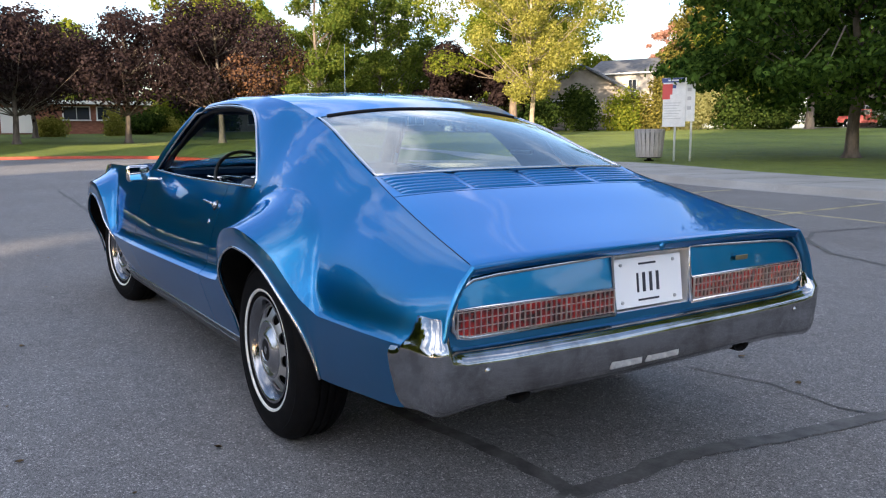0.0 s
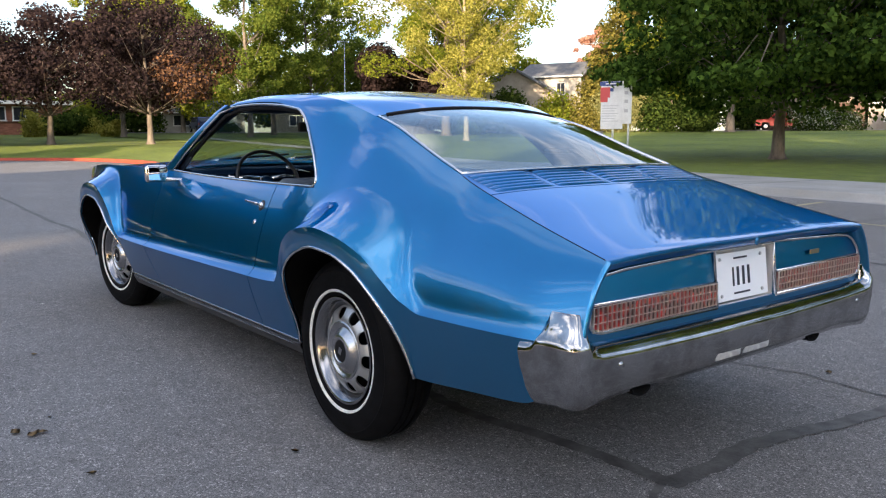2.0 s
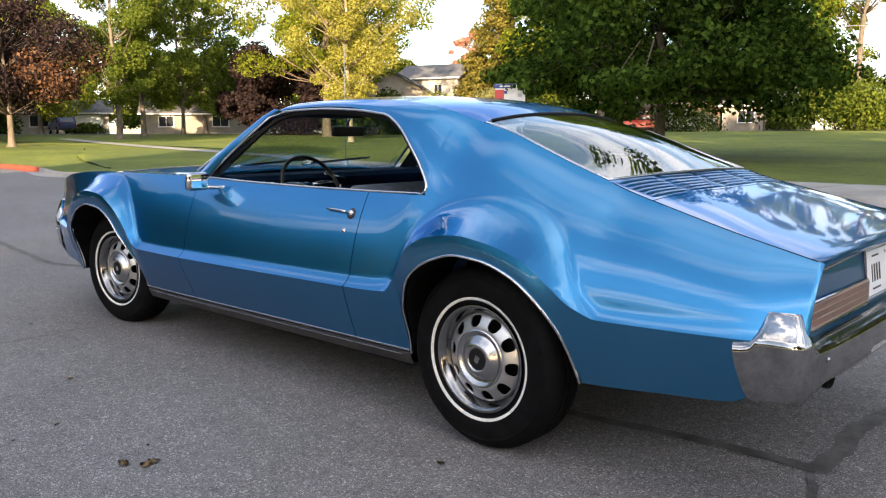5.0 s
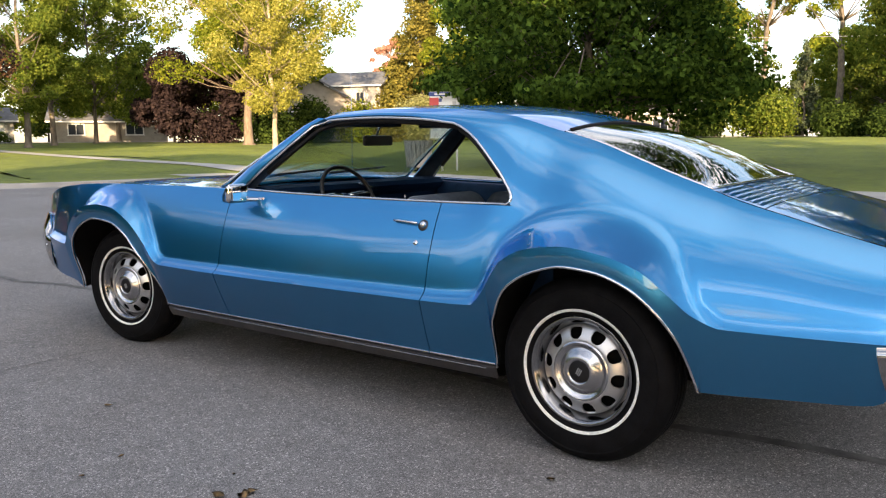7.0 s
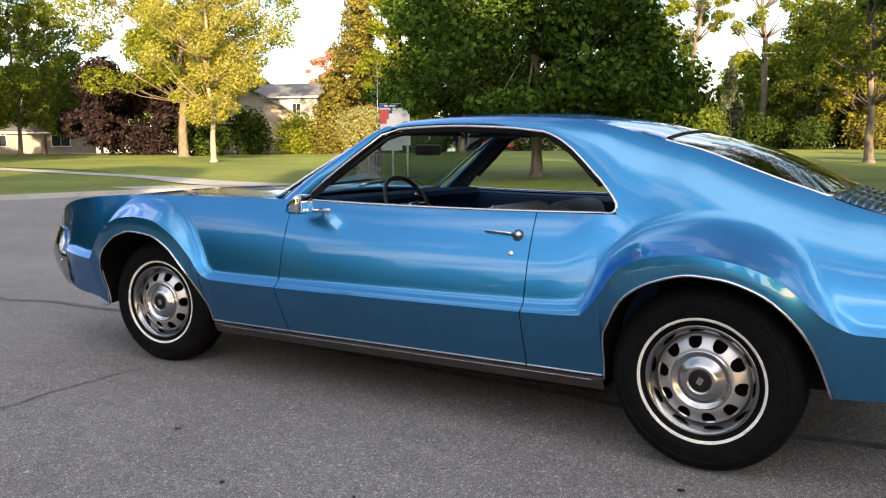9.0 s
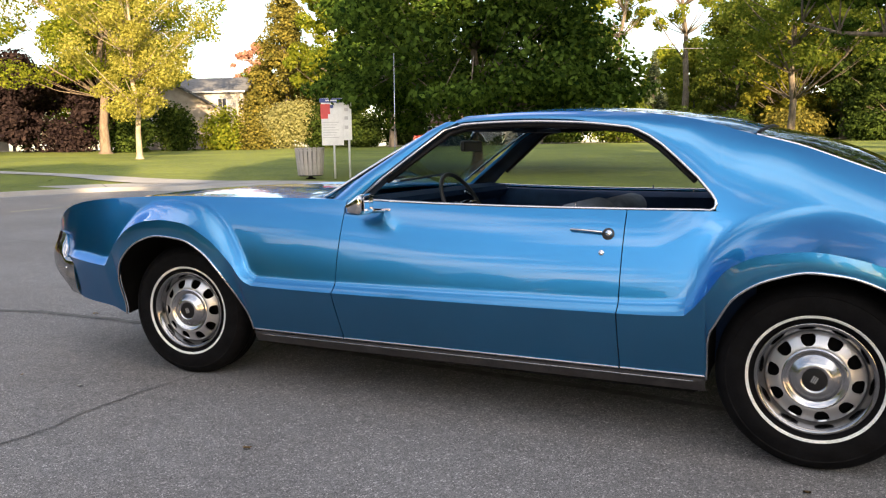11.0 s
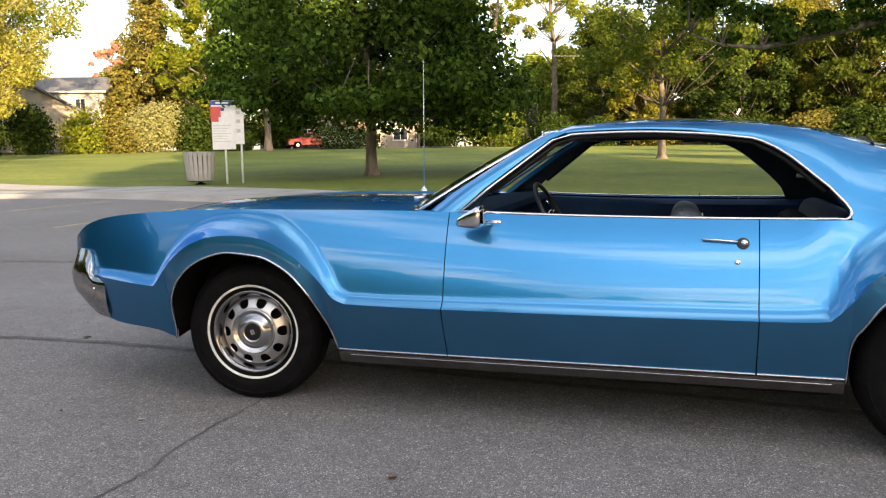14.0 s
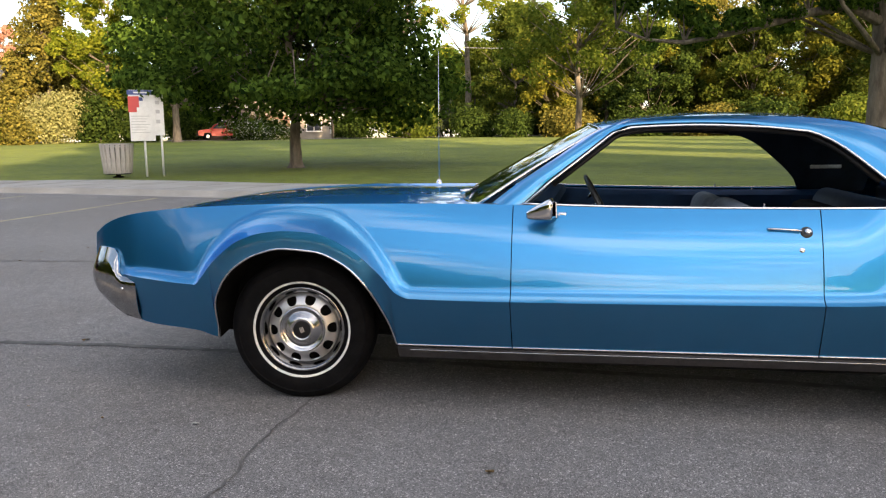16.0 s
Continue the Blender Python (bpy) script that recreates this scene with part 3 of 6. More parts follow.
bm = thick(sheet([deck_row(x) for x in stations(2.075, 2.60, 0.04)] + [deck_row(2.632), deck_row(2.644, 0.003), deck_row(2.649, 0.008), deck_row(2.641, 0.019), deck_row(2.624, 0.034)]), 0.006)
boot_lid = part("boot_lid", bm, PAINT, car, "", 30)
bm = thick(sheet([deck_row(x) for x in stations(1.885, 2.070, 0.03)]), 0.006)
louvre_panel = part("louvre_panel", bm, PAINT, car, "", 30)
for k in range(4):
    y0, y1 = -0.575 + k * 0.29, -0.575 + k * 0.29 + 0.27
    for j in range(6):
        x = 1.908 + j * 0.0255
        rows = []
        for i in range(11):
            y = lerp(y0, y1, i / 10)
            z = edge_z(x) + 0.012 * (1 - (y / edge_h(x)) ** 4)
            dz = (edge_z(x + 0.02) - edge_z(x))
            up = 0.0 if i in (0, 10) else 1.0
            rows.append([(x, y, z + 0.0005), (x + 0.003, y, z + 0.001 + 0.0045 * up + dz * 0.15), (x + 0.010, y, z + 0.001 + 0.0050 * up + dz * 0.5), (x + 0.017, y, z + 0.001 + 0.003 * up + dz * 0.85), (x + 0.021, y, z - 0.001 + dz)])
        part("louvre", sheet(rows), PAINT, louvre_panel, "", 60)
        part("louvre_slot", strip([(x - 0.0015, lerp(y0, y1, t), edge_z(x - 0.0015) + 0.012 * (1 - (lerp(y0, y1, t) / edge_h(x)) ** 4) + 0.0006) for t in [q / 10 for q in range(11)]], 0.004, (0, 0, 1), depth=0.0004), BLACK, louvre_panel, "dark louvre slot")

for side in (1, -1):
    part("boot_shut_line", tube([(x, side * edge_h(x), edge_z(x) + 0.0006) for x in stations(1.90, 2.63, 0.05)], 0.0014, 5), RUBBERSEAL, boot_lid, "dark shut line", 60)

# rear window
g_rows = []
for j in range(13):
    t = j / 12
    x0 = lerp(1.268, 1.880, t)
    he, ze = edge_h(x0) - 0.012, edge_z(x0)
    zc = lerp(roof_z(1.26) - 0.003, edge_z(1.88) + 0.012, t) + 0.035 * math.sin(math.pi * t)
    g_rows.append([(x0 + 0.030 * (1 - (i / 14) ** 2), he * i / 14, lerp(zc, ze, abs(i / 14) ** 2.4)) for i in range(-14, 15)])
ob = part("rear_window", thick(sheet(g_rows), 0.004), GLASS, car, "rear window glass reflecting the sky", 40)
ob.visible_shadow = False
rim = [r[0] for r in g_rows] + list(g_rows[-1]) + [r[-1] for r in reversed(g_rows)]
bm = tube(rim, 0.0065, 8)
part("rear_window_trim", bm, CHROME, car, "bright rear window moulding", 60)
part("rear_window_seal", tube([(x - 0.004, y, z + 0.001) for x, y, z in g_rows[0][1:-1]], 0.008, 8), RUBBERSEAL, car, "black rubber seal", 60)

# windscreen
w_rows = []
for j in range(11):
    t = j / 10
    a = Vector((lerp(-0.640, -0.095, t), lerp(0.765, 0.580, t), lerp(0.943, 1.274, t) + 0.02 * math.sin(math.pi * t) * 0.5))
    w_rows.append([(a.x - 0.20 * (1 - (i / 14) ** 2) * lerp(1.0, 0.35, t), a.y * i / 14, a.z + 0.035 * (1 - (i / 14) ** 2) * t) for i in range(-14, 15)])
ob = part("windscreen", thick(sheet(w_rows), 0.004), GLASS, car, "raked windscreen glass", 40)
ob.visible_shadow = False
rim = [r[0] for r in w_rows] + list(w_rows[-1]) + [r[-1] for r in reversed(w_rows)] + list(reversed(w_rows[0]))
part("windscreen_trim", tube(rim, 0.008, 6), CHROME, car, "bright windscreen moulding", 60)
# cowl between hood and windscreen
rows = []
for j in range(6):
    t = j / 5
    rows.append([(lerp(-0.70, w_rows[0][i + 14][0] + 0.02, t), lerp(belt_h(-0.7), 0.785, t) * i / 14, lerp(belt_z(-0.70) - 0.014 * min(1, (1 - abs(i) / 14) / 0.1) + (0.03 * (1 - (abs(i) / 14 / 0.9) ** 2) if abs(i) < 12.6 else 0), w_rows[0][i + 14][2] - 0.004, t)) for i in range(-14, 15)])
part("cowl", thick(sheet(rows), 0.006), PAINT, car, "", 40)
for side in (-1, 1):
    rows = []
    for x in stations(-0.705, -0.44, 0.04):
        rows.append([(x, side * belt_h(x), belt_z(x)), (x, side * lerp(belt_h(x), 0.755, 0.5), belt_z(x) + 0.004), (x, side * 0.745, lerp(0.938, 0.948, (x + 0.7) / 0.26))])
    part("cowl_corner", thick(sheet(rows), 0.006), PAINT, car, "", 40)
for y0 in (-0.42, 0.10):
    pts = [(-0.80 + 0.02, y0, 0.975), (-0.74, y0 + 0.02, 0.985), (-0.70, y0 + 0.22, 1.0), (-0.66, y0 + 0.44, 1.012)]
    wip = part("wiper", tube(pts, [0.014, 0.009, 0.007, 0.005], 6), CHROME, car, "chrome wiper arm", 60)
    part("wiper_blade", tube([(-0.72, y0 + 0.02, 0.992), (-0.655, y0 + 0.46, 1.018)], 0.006, 5), BLACK, wip, "black wiper blade")

# side windows are wound down: bright frames round the openings
for side in (1, -1):
    loop = []
    for x in stations(-0.44, 1.10, 0.06):
        loop.append((x, belt_h(x) - 0.006, belt_z(x) + 0.004))
    loop += [(x, side_h(x, z) + 0.004, z) for x, z in reversed(WIN_REAR[:-1])]
    loop += [(x, side_h(x, win_top_z(x)) + 0.006, win_top_z(x)) for x in reversed(stations(-0.02, 0.76, 0.06))]
    loop += [(b[0] + 0.008, b[1] - 0.002, b[2] - 0.008) for a, b in reversed(PIL[:4])]
    loop.append(loop[0])
    part("window_moulding", tube([(x, -side * y, z) for x, y, z in loop], 0.0065 if side > 0 else 0.0045, 8), CHROME, car, "bright side window moulding", 60)
    seal = [(x + (0.012 if x < 0.8 else -0.012), -side * (y - 0.026), z - 0.016) for x, y, z in loop if z > 1.0]
    part("window_seal", tube(seal, 0.012, 6), RUBBERSEAL, car, "black window seal", 60)

# wheel opening mouldings, wheel housings, sills
for side in (1, -1):
    for nm, tab in (("front", F_ARCH), ("rear", R_ARCH)):
        f = pchip(*zip(*tab))
        pts = []
        for x in sorted(arch_stations(tab, 44))[1:-1]:
            p = column(x)[0]
            pts.append((p.x, -side * (-p.y + 0.002), p.z))
        part("wheel_opening_moulding", tube(pts, 0.0055, 6), CHROME, car, "thin bright wheel opening moulding", 60)
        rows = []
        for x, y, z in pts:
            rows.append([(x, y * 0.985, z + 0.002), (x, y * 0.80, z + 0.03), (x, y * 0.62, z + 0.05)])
        part("wheel_housing", thick(sheet(rows), 0.004), SHADE, car, "wheel housing, near-black for its shade", 60)
    rows, edge = [], []
    for x in stations(-1.010, 1.145, 0.05):
        h, z = low_h(x), low_z(x)
        rows.append([(x, -side * (h - 0.004), z - 0.004), (x, -side * (h + 0.004), z - 0.012), (x, -side * (h - 0.002), z - 0.030), (x, -side * (h - 0.018), z - 0.060), (x, -side * (h - 0.09), z - 0.075)])
        edge.append((x, -side * (h + 0.006), z - 0.002))
    part("sill_trim", thick(sheet(rows), 0.004), ROCKER, car, "satin grey sill trim below the doors", 40)
    for a, b in ((-1.008, DOOR_A - 0.004), (DOOR_A + 0.004, DOOR_B - 0.004), (DOOR_B + 0.004, 1.143)):
        part("sill_moulding", strip([(x, -side * (low_h(x) + 0.003), low_z(x) + 0.004) for x in stations(a, b, 0.06)], 0.009, (0, -side, 0.1), depth=0.005), SATIN, car, "bright sill moulding", 60)
    part("sill_bead", strip([(x, -side * (low_h(x) + 0.0035), low_z(x) - 0.019) for x in stations(-0.95, 1.10, 0.06)], 0.004, (0, -side, 0.1), depth=0.003), SATIN, car, "thin bright bead along the sill", 60)
# boxes in near-black, which puts the shade of wells and underbody into colour
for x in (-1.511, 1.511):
    part("wheel_well", box((1.0, 1.31, 0.52), (x, 0, 0.60), 0.05), SHADE, car, "wheel well box, near-black for its shade")
part("floor_pan", box((2.1, 1.62, 0.12), (0.07, 0, 0.275), 0.03), SHADE, car, "underbody box, near-black for its shade")
part("under_front", box((1.2, 1.24, 0.26), (-1.60, 0, 0.40), 0.04), SHADE, car, "underbody box, near-black for its shade")
part("under_rear", box((1.20, 1.16, 0.26), (1.70, 0, 0.41), 0.04), SHADE, car, "underbody box, near-black for its shade")

# door furniture
for side in (1, -1):
    d = door_obs[side]
    s = -side
    zc = 0.832
    face = lambda x, z: s * flared(x, z)
    out = lambda x, z, k: (x, face(x, z) + s * k, z)
    handle = part("door_handle", tube([out(0.600, zc + 0.010, -0.004), out(0.608, zc + 0.011, 0.012), out(0.66, zc + 0.010, 0.016), out(0.71, zc + 0.007, 0.016), out(0.735, zc + 0.004, 0.012)], [0.004, 0.0055, 0.0048, 0.0055, 0.006], 8), CHROME, d, "chrome door handle lever", 60)
    tilt = 180 if s < 0 else 0
    lean = math.degrees(math.atan2(flared(0.75, 0.79) - flared(0.75, 0.86), 0.07)) * s
    # black stands for the shadow and dark reflection on the chrome escutcheon
    part("handle_plate", lathe([(0.0, 0.004), (0.018, 0.004), (0.025, 0.0), (0.0, 0.0)], 24), BLACK, d, "chrome handle escutcheon, blackened for its shadow", 60, Matrix.Translation(out(0.758, zc - 0.003, 0.001)) @ pose(0, 0, 0, lean, 0, 0) @ pose(0, 0, 0, 0, 0, tilt))
    part("handle_button", lathe([(0.0, 0.013), (0.010, 0.012), (0.0135, 0.008), (0.0145, 0.0), (0.0, 0.0)], 20), CHROME, d, "round chrome push button", 60, Matrix.Translation(out(0.762, zc - 0.001, 0.004)) @ pose(0, 0, 0, lean, 0, 0) @ pose(0, 0, 0, 0, 0, tilt))
    part("door_lock", lathe([(0.0, 0.003), (0.009, 0.003), (0.0115, 0.0), (0.0, 0.0)], 20), CHROME, d, "round chrome key lock", 60, Matrix.Translation(out(0.738, 0.757, 0.001)) @ pose(0, 0, 0, lean, 0, 0) @ pose(0, 0, 0, 0, 0, tilt))
# door mirror on the driver's side
bm = box((0.088, 0.130, 0.096), (-0.335, -0.920, 0.935), 0.024, 4)
for v in bm.verts:
    f = 1 - 0.60 * min(max((-0.305 - v.co.x) / 0.070, 0), 1)
    v.co.y, v.co.z = -0.910 + (v.co.y + 0.910) * f, 0.891 + (v.co.z - 0.891) * f
    v.co.x -= 0.03 * (1 - f) / 0.6
mir = part("door_mirror", bm, CHROME, car, "boxy chrome door mirror", 50)
part("mirror_glass", box((0.004, 0.104, 0.068), (0, 0, 0), 0.001), MIRROR, mir, "mirror glass", None, pose(-0.2905, -0.920, 0.936, 0, -1.5, 14))
part("mirror_foot", tube([(-0.272, -0.800, 0.898), (-0.280, -0.820, 0.900), (-0.300, -0.865, 0.902), (-0.325, -0.910, 0.912)], [0.006, 0.010, 0.011, 0.013], 10), CHROME, mir, "chrome mirror foot", 50)
part("mirror_pad", box((0.055, 0.012, 0.022), (-0.268, -0.806, 0.899), 0.005, 2), CHROME, mir, "chrome mirror foot", 50)
# aerial on the far fender
aer = part("aerial", tube([(-1.12, 0.74, 0.965), (-1.117, 0.742, 1.35), (-1.113, 0.745, 1.80)], [0.003, 0.002, 0.0013], 6), CHROME, car, "slim chrome radio aerial", 60)
part("aerial_base", lathe([(0.0, 0.03), (0.010, 0.026), (0.020, 0.006), (0.022, 0.0)], 16, "z"), CHROME, aer, "", 60, Matrix.Translation((-1.12, 0.74, 0.955)))

# tail: quarter ends, panel, lamps, plate recess
for side in (1, -1):
    base = [p for p in column(2.636, upto="edge") if p.z > 0.50]
    inward = []
    for i, p in enumerate(base):
        d = (base[min(i + 1, len(base) - 1)] - base[max(i - 1, 0)]).normalized()
        inward.append(Vector((0, d.z, -d.y)))
    rows = [[(x, side * (p.y + n.y * k), p.z + n.z * k) for p, n in zip(base, inward)] for x, k in ((2.636, 0.0), (2.644, 0.0015), (2.648, 0.006), (2.647, 0.014), (2.640, 0.020), (2.612, 0.024))]
    part("tail_corner", thick(sheet(rows), 0.003), PAINT, car, "", 40)
TAIL_X = 2.616


def panel(y0, y1, z0, z1, x=TAIL_X, t=0.01, bevel=0.0):
    bm = box((t, abs(y1 - y0), z1 - z0), (x - t / 2, (y0 + y1) / 2, (z0 + z1) / 2), bevel)
    for v in bm.verts:
        v.co.x -= max(0.0, v.co.z - 0.68) * 0.19
        lim = float(np.interp(v.co.z, (0.565, 0.64, 0.72, 0.79), (0.785, 0.764, 0.738, 0.690)))
        v.co.y = max(-lim, min(lim, v.co.y))
    return bm


for y0, y1 in ((-0.790, -0.168), (0.168, 0.790)):
    part("tail_panel", panel(y0, y1, 0.565, 0.680), PAINT, car)
    part("tail_panel", panel(y0, y1, 0.680, 0.790), PAINT, car)
part("tail_panel", panel(-0.168, 0.168, 0.772, 0.790), PAINT, car)
part("tail_panel", panel(-0.168, 0.168, 0.565, 0.598), PAINT, car)
for side in (1, -1):
    s = -side
    # the bright loop round panel and lamp
    loop = [(0.170, 0.600), (0.70, 0.604), (0.735, 0.612), (0.752, 0.632), (0.752, 0.662), (0.738, 0.708), (0.715, 0.740), (0.680, 0.757), (0.60, 0.764), (0.170, 0.779), (0.170, 0.600)]
    part("tail_moulding", tube([(TAIL_X + 0.006 - max(0.0, z - 0.68) * 0.19, s * y, z) for y, z in loop], 0.0075, 8), CHROME, car, "bright moulding round the tail lamp panel", 60)
    part("lamp_moulding", tube([(TAIL_X + 0.005, s * 0.172, 0.679), (TAIL_X + 0.005, s * 0.742, 0.683)], 0.005, 6), CHROME, car, "bright moulding above the lamp", 60)
    lamp = part("tail_lamp", panel(s * 0.176, s * 0.742, 0.609, 0.677, TAIL_X + 0.008, 0.008, 0.002), REDLENS, car, "wide red tail lamp behind a bright grid")
    for k in range(31):
        y = 0.178 + 0.562 * k / 30
        part("lamp_bar", box((0.006, 0.0034 if k % 10 == 0 else 0.0016, 0.070), (TAIL_X + 0.011, s * y, 0.643)), LAMPBAR, lamp)
    for z in (0.610, 0.632, 0.654, 0.676):
        part("lamp_bar", box((0.005, 0.566, 0.0015), (TAIL_X + 0.0105, s * 0.459, z)), LAMPBAR, lamp)
# plate recess
rec = part("plate_recess", box((0.004, 0.330, 0.172), (2.566, 0, 0.686)), RECESS, car, "bright metal number plate recess")
for y in (-0.167, 0.167):
    part("recess_wall", box((0.046, 0.003, 0.176), (2.588, y, 0.686)), RECESS, rec)
for z in (0.599, 0.7735):
    part("recess_wall", box((0.046, 0.334, 0.003), (2.588, 0, z)), RECESS, rec)
plate = part("number_plate", box((0.003, 0.305, 0.152), (0, 0, 0), 0.001), PLATE_WHITE, car, "white number plate with dark raised lettering", None, pose(2.603, -0.012, 0.684, 0, -7, 0))
for y, w in ((-0.045, 0.008), (-0.018, 0.012), (0.012, 0.012), (0.042, 0.012)):
    part("plate_bar", box((0.002, w, 0.060), (0.0022, y, -0.002)), INK, plate)
for y, z, w in ((0.0, 0.056, 0.075), (0.0, -0.056, 0.09)):
    part("plate_bar", box((0.002, w, 0.006), (0.0022, y, z)), INK, plate)
for y in (-0.115, 0.115):
    for z in (-0.058, 0.058):
        part("plate_bolt", lathe([(0.0, 0.005), (0.005, 0.004), (0.006, 0.0)], 10, "x"), STEEL, plate, "", 60, Matrix.Translation((0.0015, y, z)))
part("boot_badge", box((0.004, 0.06, 0.016), (TAIL_X + 0.004, 0.42, 0.722), 0.001), shader("badge_gold", (0.35, 0.30, 0.18), 0.3, 0.9), car, "small gilt badge")
part("boot_lock", lathe([(0.0, 0.004), (0.010, 0.003), (0.013, 0.0)], 18, "x"), PAINT, car, "", 60, Matrix.Translation((2.647, 0.0, 0.796)))

# rear bumper: a deep bar whose ends rise and wrap round the quarters
HALF = [(2.462, 0.868, 0.574, 0.404), (2.490, 0.866, 0.576, 0.405), (2.512, 0.863, 0.582, 0.405), (2.524, 0.861, 0.600, 0.408), (2.534, 0.859, 0.632, 0.408), (2.545, 0.857, 0.656, 0.408), (2.560, 0.855, 0.664, 0.408), (2.600, 0.852, 0.666, 0.407),
        (2.635, 0.848, 0.666, 0.407), (2.662, 0.840, 0.666, 0.406), (2.678, 0.828, 0.665, 0.405), (2.687, 0.814, 0.662, 0.405), (2.690, 0.804, 0.652, 0.405), (2.692, 0.797, 0.625, 0.405), (2.693, 0.791, 0.592, 0.405), (2.694, 0.783, 0.573, 0.405),
        (2.696, 0.74, 0.566, 0.404), (2.702, 0.60, 0.562, 0.403), (2.707, 0.40, 0.560, 0.402), (2.711, 0.20, 0.559, 0.401), (2.712, 0.0, 0.559, 0.401)]
HALF = [(x if x < 2.6 else 2.6 + (x - 2.6) * 0.66, y - 0.006, a, b) for x, y, a, b in HALF]
PLAN = [(x, -y, a, b) for x, y, a, b in HALF] + [(x, y, a, b) for x, y, a, b in reversed(HALF[:-1])]
rows = []
for i, (x, y, zt, zb) in enumerate(PLAN):
    p, q = PLAN[max(i - 1, 0)], PLAN[min(i + 1, len(PLAN) - 1)]
    n = Vector((q[1] - p[1], -(q[0] - p[0]))).normalized()
    if n.dot(Vector((x - 2.2, y))) < 0:
        n = -n
    row = []
    mid = abs(y) < 0.782
    cap = (n + 1.4 * Vector((0.6, math.copysign(0.8, y)))).normalized() if x > 2.55 and abs(y) > 0.75 else n
    inner = 0.075 if mid else 0.045
    low = [(-inner, zt + (0.018 if mid else -0.010)), (-0.030, zt + (0.010 if mid else 0.001)), (-0.024, zt + 0.007), (-0.010, zt - 0.004), (-0.004, zt - 0.012), (0.0, zt - 0.022), (0.0005, zt - 0.030)]
    # the raised ends: an upright face with a sloping cap over it
    zf = min(zt, 0.588)
    high = [(-0.050, zt - 0.012), (-0.042, zt + 0.001), (-0.036, zt - 0.005), (-0.020, lerp(zt, zf, 0.55)), (-0.007, zf + 0.007), (-0.001, zf - 0.003), (0.0005, zf - 0.014)]
    w = min((zt - zf) / 0.04, 1)
    prof = [(lerp(p[0], q[0], w), lerp(p[1], q[1], w)) for p, q in zip(low, high)]
    zf = lerp(zt, zf, w)
    back = max(0.0, 1 - (x - 2.462) / 0.14) if x < 2.602 else 0.0
    for k, (o, z) in enumerate(prof + [(-0.001, lerp(zf, zb, 0.40)), (-0.005, lerp(zf, zb, 0.55)), (-0.014, lerp(zf, zb, 0.72)), (-0.034, lerp(zf, zb, 0.89)), (-0.060, lerp(zf, zb, 0.98)), (-0.080, zb), (-0.11, zb + 0.012)]):
        m = cap if k < 5 else n
        if z < lerp(zf, zb, 0.6):
            o *= float(np.interp(abs(y), (0.66, 0.77), (1.0, 0.42)))
        fall = min(max((zf - z) / (zf - zb), 0), 1)
        row.append((x + m.x * o + 0.050 * back * fall ** 1.6, y + m.y * o, z))
    rows.append(row)
bumper = part("rear_bumper", thick(sheet(rows), 0.002), BRUSHED, car, "deep wrap-round chrome rear bumper", 50)
for s in (1, -1):
    part("bumper_bolt", lathe([(0.0, 0.006), (0.008, 0.005), (0.012, 0.0)], 14, "x"), BRUSHED, bumper, "", 60, Matrix.Translation((2.664, s * 0.668, 0.518)))
for y, w in ((-0.155, 0.135), (0.0, 0.150)):
    rl = part("reversing_lamp", box((0.014, w, 0.056), (0, 0, 0), 0.006), CLEARLENS, bumper, "pale reversing lamp lens", None, pose(2.6605, y, 0.472, 0, 8, 0))
for y in (-0.54, 0.42):
    part("exhaust_tip", lathe([(0.0, -0.10), (0.022, -0.10), (0.024, 0.02), (0.030, 0.024), (0.031, -0.10)], 18, "x"), SHADE, car, "dark oval exhaust outlet", 60, Matrix.Translation((2.612, y, 0.422)) @ Matrix.Diagonal((1, 1.35, 0.8, 1)))
# near-black box that stands in for the shade behind the bumper
part("bumper_filler", box((0.03, 1.5, 0.16), (2.575, 0, 0.485), 0.01), SHADE, car, "near-black filler for the shaded gap behind the bumper")

# front bumper ends and bar
FH = [(-2.362, 0.823, 0.574, 0.350), (-2.41, 0.815, 0.575, 0.358), (-2.455, 0.807, 0.579, 0.366), (-2.482, 0.798, 0.598, 0.374), (-2.498, 0.793, 0.640, 0.380), (-2.512, 0.788, 0.690, 0.388), (-2.532, 0.781, 0.714, 0.398), (-2.58, 0.764, 0.719, 0.424),
      (-2.63, 0.744, 0.720, 0.455), (-2.665, 0.717, 0.720, 0.482), (-2.686, 0.684, 0.716, 0.490), (-2.697, 0.62, 0.70, 0.488), (-2.702, 0.50, 0.66, 0.48), (-2.71, 0.25, 0.60, 0.45), (-2.712, 0.0, 0.60, 0.45)]
PLAN = [(x, -y, a, b) for x, y, a, b in FH] + [(x, y, a, b) for x, y, a, b in reversed(FH[:-1])]
rows = []
